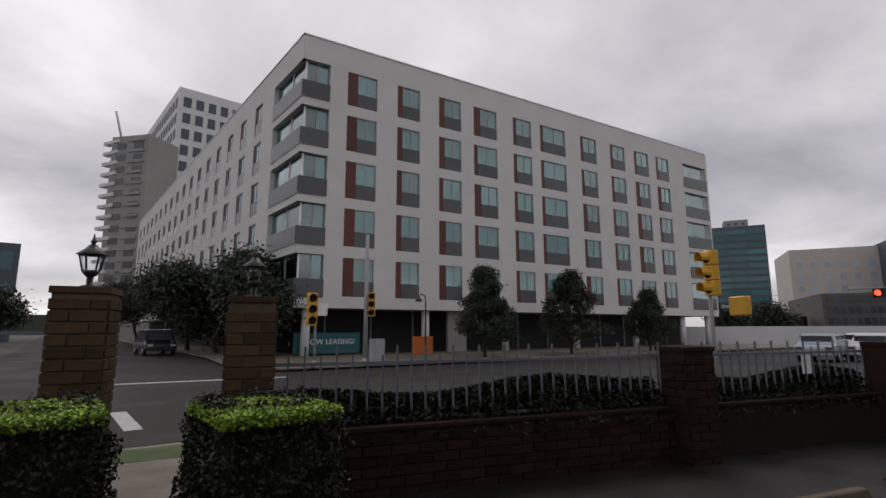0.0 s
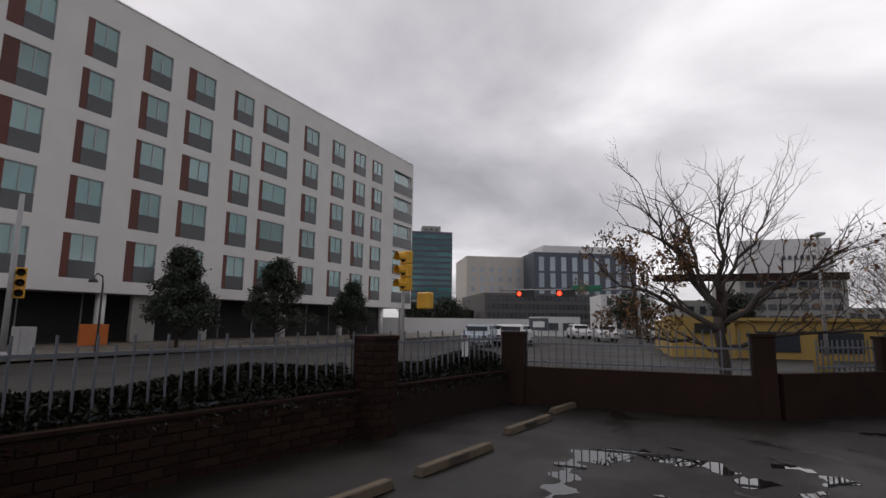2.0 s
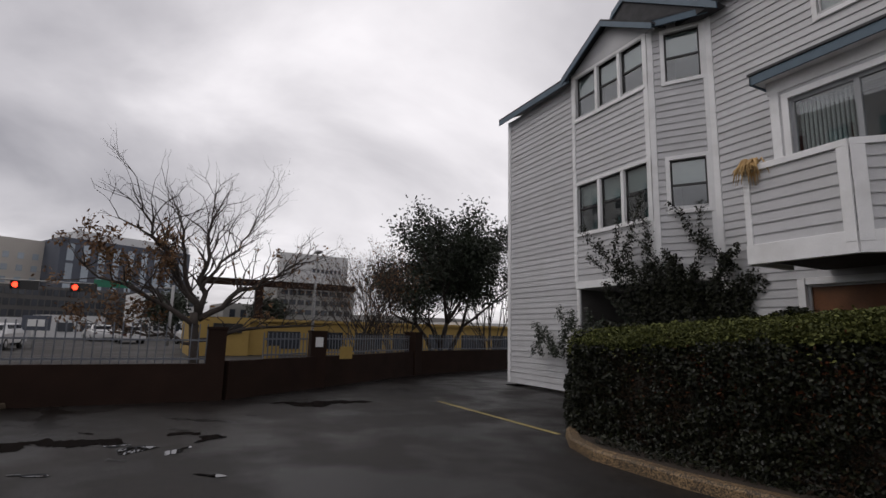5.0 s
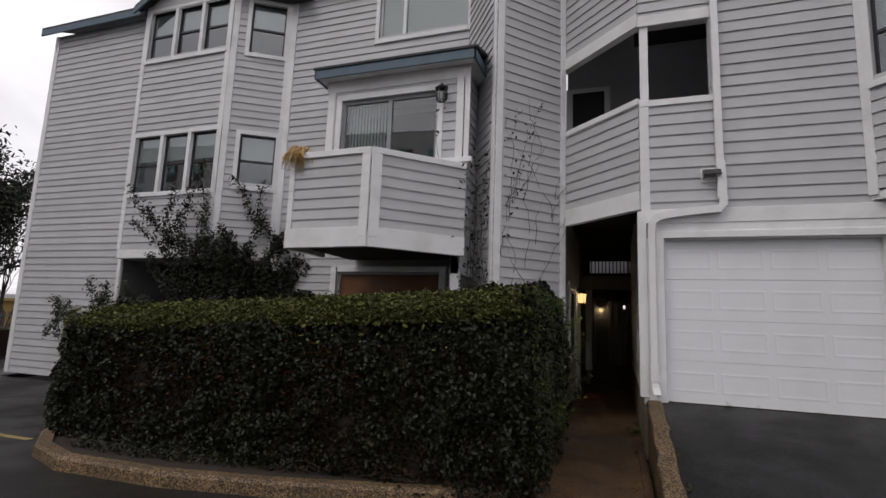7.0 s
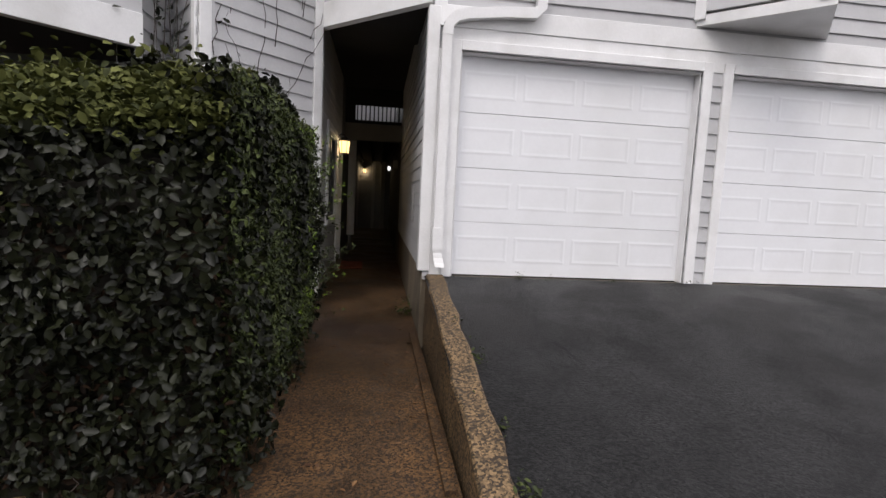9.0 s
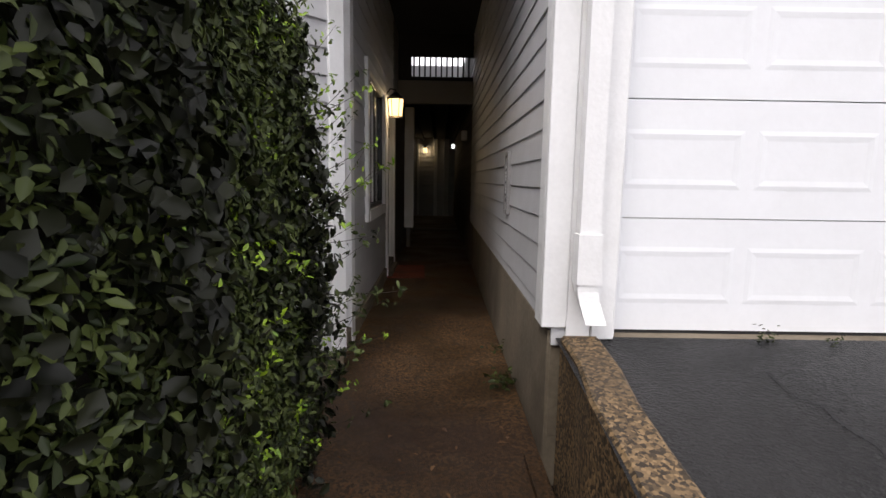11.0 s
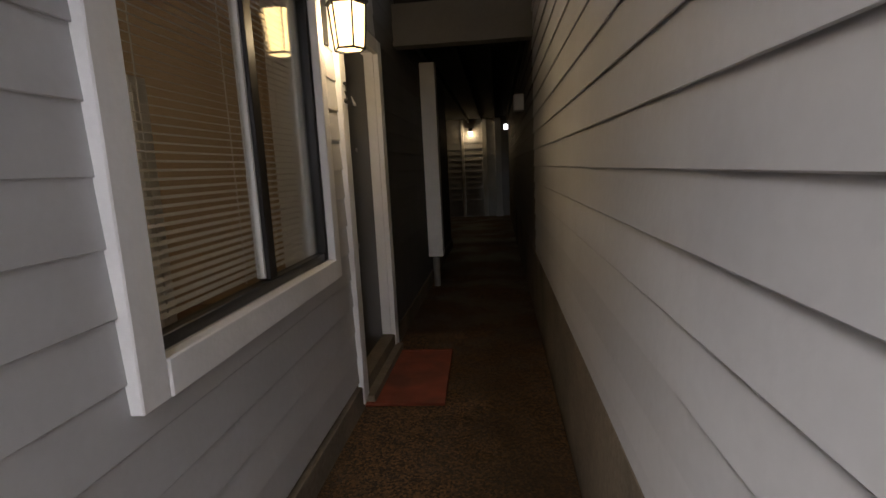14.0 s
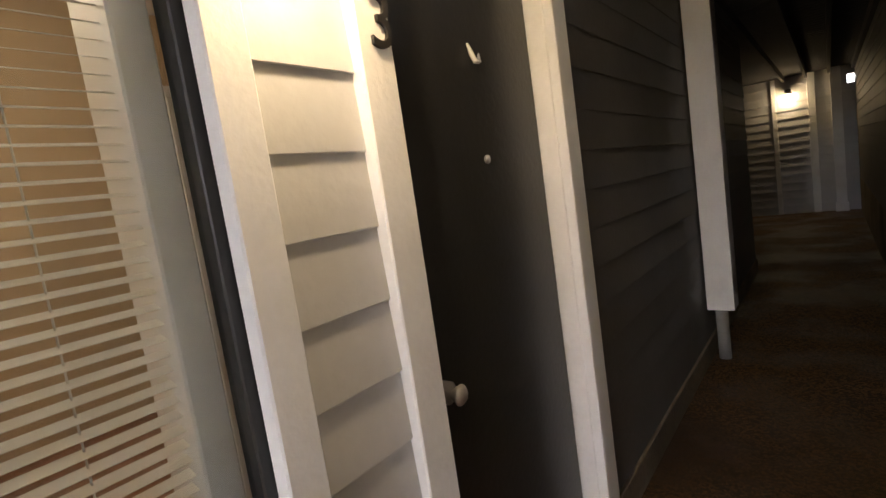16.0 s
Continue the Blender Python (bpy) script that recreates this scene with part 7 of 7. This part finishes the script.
slab("casing", (-1.18, DY0 - 0.01), (-1.18, DY1 + 0.01), DZ, DZ + 0.10, 0.0, 0.034, "trim", ud, "white door casing")
box("threshold", -1.30, -1.10, DY0 - 0.05, DY1 + 0.05, -0.60, -0.54, "stucco", ud)
kn = tube("knob", [(-1.25, DY0 + 0.09, 0.35), (-1.215, DY0 + 0.09, 0.35), (-1.205, DY0 + 0.09, 0.35), (-1.18, DY0 + 0.09, 0.35), (-1.17, DY0 + 0.09, 0.35)], [0.03, 0.03, 0.012, 0.028, 0.018], "grille", ud, sides=12)
tube("peephole", [(-1.25, 4.72, 0.93), (-1.243, 4.72, 0.93)], 0.013, "grille", ud)
num = text("number", "3", 0.165, Matrix.Translation((-1.140, DY0 - 0.042, 1.21)) @ Euler((radians(90), 0, radians(90))).to_matrix().to_4x4(), "darkframe", ud, 0.004)
tubes("door_hook", [([(-1.248, 4.695, 1.268), (-1.235, 4.69, 1.235), (-1.232, 4.70, 1.215), (-1.232, 4.722, 1.215), (-1.236, 4.732, 1.24)], [0.004, 0.008, 0.010, 0.008, 0.003])], "letters", ud)
dm = empty("doormat", "rust red worn rectangular doormat on the path", "doormat")
bm = bmesh.new()
bmesh.ops.create_cube(bm, size=1.0, matrix=Matrix.Translation((-0.94, 4.63, PATHZ + 0.009)) @ Matrix.Rotation(radians(2), 4, 'Z') @ Matrix.Diagonal((0.49, 0.90, 0.016, 1)))
part("body", bm, "mat", dm, bevel=0.005)
bm = bmesh.new()
for cx_, cy_, wx_, wy_ in ((0, 0.435, 0.49, 0.03), (0, -0.435, 0.49, 0.03), (0.23, 0, 0.03, 0.84), (-0.23, 0, 0.03, 0.84)):
    bmesh.ops.create_cube(bm, size=1.0, matrix=Matrix.Translation((-0.94, 4.63, PATHZ + 0.012)) @ Matrix.Rotation(radians(2), 4, 'Z') @ Matrix.Translation((cx_, cy_, 0)) @ Matrix.Diagonal((wx_, wy_, 0.018, 1)))
part("border", bm, "mat", dm)


# ---- wall lanterns ----
def wall_lantern(x, y, z, nx, ny, lit, energy, label, s=1.0):
    """A hexagonal lantern on a wall whose outward normal is (nx, ny)."""
    l = empty("wall_lantern", label, "lantern", "wall lanterns")
    l.location = (x, y, z)
    l.rotation_euler = (0, 0, math.atan2(ny, nx))
    l.scale = (s, s, s)
    box("back_plate", 0.0, 0.015, -0.05, 0.05, -0.06, 0.16, "blackiron", l)
    tube("arm", [(0.015, 0, 0.10), (0.06, 0, 0.16), (0.11, 0, 0.15), (0.11, 0, 0.11)], 0.008, "blackiron", l, sides=6)
    tube("cap", [(0.11, 0, 0.075), (0.11, 0, 0.08), (0.11, 0, 0.12), (0.11, 0, 0.135)], [0.085, 0.085, 0.035, 0.012], "blackiron", l, sides=6)
    tube("glass_body", [(0.11, 0, -0.085), (0.11, 0, 0.07)], [0.056, 0.070], "lamp_glow" if lit else G_WIN, l, sides=6).visible_shadow = False
    for k in range(6):
        t = 2 * math.pi * k / 6 + math.pi / 6 * 0
        tube("bar", [(0.11 + 0.058 * math.cos(t), 0.058 * math.sin(t), -0.088), (0.11 + 0.073 * math.cos(t), 0.073 * math.sin(t), 0.075)], 0.0042, "blackiron", l, sides=4)
    for zr, rr in ((-0.088, 0.058), (0.072, 0.073)):
        ring = [(0.11 + rr * math.cos(2 * math.pi * k / 6), rr * math.sin(2 * math.pi * k / 6), zr) for k in range(7)]
        tube("rim", ring, 0.005, "blackiron", l, sides=4)
    if lit:
        la = new("lantern_light", bpy.data.lights.new("lantern_light", 'POINT'))
        la.data.energy, la.data.color, la.data.shadow_soft_size = energy, (1.0, 0.79, 0.49), 0.03
        la.location = (x + nx * 0.11 * s, y + ny * 0.11 * s, z - 0.02 * s)
    return l


wall_lantern(-1.18, 3.98, 1.50, 1, 0, True, 1.15, "lit amber hexagonal black wall lantern by the door", 1.3)
wall_lantern(-1.02, 15.6, 1.66, 0, -1, True, 0.55, "lit amber wall lantern at the passage end", 1.0)
wall_lantern(-2.90, 0.0, 4.42, 0, -1, False, 0, "unlit black wall lantern beside the sliding door", 1.25)

# ---- things on the passage walls ----
mb = empty("intercom_box", "recessed grey metal entry panel with button column", "intercom")
BY0, BY1, BZ0, BZ1 = 1.375, 1.54, 0.42, 0.86
for y0, y1, z0, z1 in ((BY0, BY0 + 0.03, BZ0, BZ1), (BY1 - 0.03, BY1, BZ0, BZ1), (BY0 + 0.03, BY1 - 0.03, BZ0, BZ0 + 0.03), (BY0 + 0.03, BY1 - 0.03, BZ1 - 0.03, BZ1)):
    slab("frame", (0, y1), (0, y0), z0, z1, 0.0, 0.035, "grille", mb)
slab("face_plate", (0, BY1 - 0.03), (0, BY0 + 0.03), BZ0 + 0.03, BZ1 - 0.03, 0.0, 0.022, "ivory", mb, "scuffed pale panel")
slab("button_strip", (0, BY1 - 0.035), (0, BY1 - 0.075), BZ0 + 0.06, BZ1 - 0.05, 0.022, 0.026, "grille", mb)
for k in range(10):
    slab("button", (0, BY1 - 0.042), (0, BY1 - 0.060), BZ0 + 0.13 + 0.022 * k, BZ0 + 0.141 + 0.022 * k, 0.026, 0.031, "letters" if k % 4 else "darkframe", mb, bevel=0)
tube("lock", [(-0.022, BY0 + 0.07, BZ0 + 0.10), (-0.032, BY0 + 0.07, BZ0 + 0.10)], 0.014, "darkframe", mb)
ch = empty("pipe_chase", "white boxed pipe chase on the passage wall", "pipe box")
box("casing", -1.155, -0.985, 7.18, 7.36, -0.23, 1.94, "trim", ch)
tube("pipe", [(-1.08, 7.27, -0.60), (-1.08, 7.27, -0.20)], 0.04, "galv", ch)
ub = empty("utility_box", "small grey utility box on siding", "box")
box("body", -0.13, -0.015, 7.2, 7.38, 1.37, 1.55, "offwhite", ub, bevel=0.01)
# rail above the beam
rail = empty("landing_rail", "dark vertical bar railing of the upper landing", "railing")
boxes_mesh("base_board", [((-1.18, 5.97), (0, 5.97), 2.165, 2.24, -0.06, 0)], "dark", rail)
# head board filled up past the ceiling to shut out sky light
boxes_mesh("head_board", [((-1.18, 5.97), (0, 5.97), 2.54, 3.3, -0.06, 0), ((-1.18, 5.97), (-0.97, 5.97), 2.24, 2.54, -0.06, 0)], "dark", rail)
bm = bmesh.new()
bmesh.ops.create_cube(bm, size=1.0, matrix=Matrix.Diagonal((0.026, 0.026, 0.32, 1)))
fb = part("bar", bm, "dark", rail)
for i in range(11):
    m_ = Matrix.Translation((-0.93 + 0.085 * i, 5.97, 2.39))
    if i == 0:
        fb.matrix_basis = m_
    else:
        share("bar", fb.data, m_, rail)
trim((-1.30, 15.6), (-1.22, 15.6), -0.6, 2.05)
trim((-0.72, 15.6), (-0.60, 15.6), -0.6, 2.05, 0.0, 0.05)
box_post = box("trim", -0.37, -0.21, 15.42, 15.57, -0.6, 2.05, "trim")
tagged(box_post, "white painted square post at the passage end", "post", kind="structure")
tagged(box("trim", -0.39, -0.19, 15.40, 15.59, -0.6, -0.45, "trim"), "white post plinth", "trim", kind="structure")
# added screen; keeps low sky light out of the passage
tagged(box("wall_landing_screen", -1.6, 0.4, 10.6, 10.75, 2.2, 3.4, "offwhite"), "added pale screen behind the landing rail", "wall", kind="structure")


# ---- climbing vines ----
def vine(name, plane_pt, u, n_out, strands, label, seed, leaf_n, leafm="leaf", r=0.006, wander=0.28):
    """Stems that wander over a wall: plane_pt origin, u along the wall, n_out outwards."""
    rng = random.Random(seed)
    v = empty(name, label, "vine")
    lines, tips = [], []
    for (s, z, dz, ln) in strands:
        pts = []
        ds = rng.uniform(-0.2, 0.2) * min(1.0, wander * 4)
        k = int(ln / 0.12)
        for i in range(k):
            off = 0.03 + 0.02 * math.sin(i)
            pts.append((plane_pt[0] + u[0] * s + n_out[0] * off, plane_pt[1] + u[1] * s + n_out[1] * off, z))
            ds += rng.gauss(0, wander)
            ds = max(-1.2, min(1.2, ds))
            s += 0.12 * ds * 0.6
            z += 0.12 * dz * (1 - 0.3 * abs(ds))
        if len(pts) > 2:
            lines.append((pts, [r * (1 - 0.7 * i / len(pts)) for i in range(len(pts))]))
            tips += pts
    tubes("stem", lines, "bark", v)
    if leaf_n:
        g = np.random.default_rng(seed)
        tp = np.asarray(tips)
        C = tp[g.integers(0, len(tp), leaf_n)] + g.normal(0, 0.05, (leaf_n, 3)) + np.array((n_out[0], n_out[1], 0)) * 0.04
        tagged(leaves_mesh("foliage", C, np.tile((n_out[0], n_out[1], 0.4), (leaf_n, 1)), 0.035, leafm, v, "", 0.7, seed), kind="stuff")
    return v


rv = random.Random(2)
dE = length(D1, E1)
uP = ((E1[0] - D1[0]) / dE, (E1[1] - D1[1]) / dE)
vine("dry_vine", D1, uP, (uP[1], -uP[0]), [(rv.uniform(0.1, 1.2), rv.uniform(0.9, 3.0), 1.0, rv.uniform(0.8, 2.2)) for _ in range(16)], "dry leafless creeper on grey siding", 41, 0, r=0.005, wander=0.5)
vine("dry_vine", (-2.56, 0.0), (0.9, 0.35), (0.35, -0.9), [(rv.uniform(0.0, 0.45), 0.7, 1.0, rv.uniform(2.2, 4.4)) for _ in range(12)], "dry creeper climbing beside the balcony", 42, 420, r=0.006, wander=0.10)
vine("ivy", (-8.0, 0.60), (1, 0.45), (0.2, -1), [(rv.uniform(-0.1, 1.5), 0.6, 1.0, rv.uniform(1.6, 4.0)) for _ in range(20)], "green creeper climbing the bay window corner", 43, 9000, "leaf", r=0.004, wander=0.35)
vine("ivy", (-8.0, 0.55), (1, 0.45), (0.2, -1), [(rv.uniform(0.3, 1.5), 0.5, 1.0, rv.uniform(1.6, 2.9)) for _ in range(22)], "dense dark creeper below the bay window", 47, 15000, "leaf", r=0.004, wander=0.45)
vine("ivy", (-10.6, 0.55), (1, 0), (0, -1), [(rv.uniform(-1.4, 2.6), 0.3, 0.75, rv.uniform(1.0, 2.3)) for _ in range(14)], "straggling green creeper before the bay", 44, 4200, "leaf_tree", r=0.004, wander=0.6)
# stray stems and weeds
vine("stray_twigs", (-1.2, -2.78), (-1, 0), (0, -1), [(rv.uniform(0, 2.2), -0.55, 0.25, rv.uniform(0.3, 0.8)) for _ in range(22)], "dry stray twigs at the hedge foot", 45, 90, "leaf_brown", 0.004, 0.9)


def weed(x, y, z, n, size, seed, label="small green weed growing from the kerb"):
    g = np.random.default_rng(seed)
    C = np.c_[x + g.normal(0, size, n), y + g.normal(0, size, n), z + np.abs(g.normal(0, size, n))]
    tagged(leaves_mesh("weed", C, g.normal(0, 0.5, (n, 3)) + (0, 0, 1), size * 0.5, "leaf_green", None, "", 0.5, seed), label, "weed", kind="stuff")


weed(0.15, -1.15, -0.22, 34, 0.035, 61)
weed(0.15, -2.15, -0.40, 26, 0.03, 62)
weed(-0.12, 0.75, -0.58, 50, 0.05, 63, "small green weed at the foot of the wall")
weed(2.75, -0.02, -0.03, 50, 0.03, 64, "small green weed between the garage doors")
weed(0.95, -0.03, -0.03, 30, 0.025, 65, "small green weed at the garage threshold")
g_ = np.random.default_rng(71)
Cf = np.c_[g_.uniform(-1.0, 0.6, 140), g_.uniform(-2.8, 0.3, 140), np.full(140, PATHZ + 0.006)]
Cf[:, 2] = np.where(Cf[:, 0] > 0.0, -0.05, PATHZ + 0.006)
Cf = Cf[Cf[:, 0] < -0.06]
tagged(leaves_mesh("fallen_leaves", Cf, np.tile((0, 0, 1.0), (len(Cf), 1)), 0.022, "leaf_dead", None, "", 0.15, 72), "scattered small fallen leaves on the path", "leaves", kind="stuff")
g_ = np.random.default_rng(73)
Cg = np.c_[g_.uniform(-5.9, -1.4, 2600), g_.uniform(-3.15, -2.6, 2600), LOT + 0.10 + np.abs(g_.normal(0, 0.05, 2600))]
Cg = Cg[Cg[:, 1] > -3.25 + 0.16 * (Cg[:, 0] + 5.5).clip(0)]
tagged(leaves_mesh("ground_cover", Cg, np.tile((0, -0.3, 1.0), (len(Cg), 1)), 0.028, "leaf", None, "", 0.6, 74), "low green weeds and litter under the hedge", "weeds", kind="stuff")

# more weeds along the retaining kerb and in the drive edge
for i, (wx, wy, wz, wn_, ws) in enumerate([(0.22, -1.45, -0.26, 30, 0.03), (0.20, -1.75, -0.31, 40, 0.035), (0.21, -2.45, -0.43, 30, 0.03), (0.20, -2.9, -0.50, 44, 0.035), (1.9, -0.05, -0.035, 36, 0.02), (1.25, -0.05, -0.035, 24, 0.02), (-0.08, 1.4, -0.58, 30, 0.035)]):
    weed(wx, wy, wz, wn_, ws, 160 + i)


def crack(pts, w, z_of, seed):
    """A thin meandering open crack in the drive."""
    rng = random.Random(seed)
    V, F = [], []
    for (x0, y0), (x1, y1) in zip(pts, pts[1:]):
        for k in range(8):
            f = k / 8
            x, y = x0 + (x1 - x0) * f + rng.gauss(0, 0.018), y0 + (y1 - y0) * f + rng.gauss(0, 0.018)
            h = w * rng.uniform(0.4, 1.2)
            V += [(x - h, y, z_of(y)), (x + h, y + h * 0.3, z_of(y))]
    F = [(i, i + 1, i + 3, i + 2) for i in range(0, len(V) - 2, 2)]
    tagged(mesh_object("drive_crack", V, F, "dark"), "thin dark open crack in the asphalt drive", "crack", kind="structure")


def drive_z(y):
    k = (y + 4.3) / 4.3
    return LOT + 0.006 + (-0.035 - LOT) * (k * k * (3 - 2 * k) * 0.45 + k * 0.55) + 0.004


crack([(0.75, -0.35), (0.85, -0.9), (0.72, -1.3), (0.95, -1.9)], 0.006, drive_z, 1)
crack([(2.6, -1.2), (2.9, -1.9), (2.75, -2.5)], 0.005, drive_z, 2)
crack([(1.7, -2.3), (2.2, -2.6), (2.9, -2.7)], 0.005, drive_z, 3)
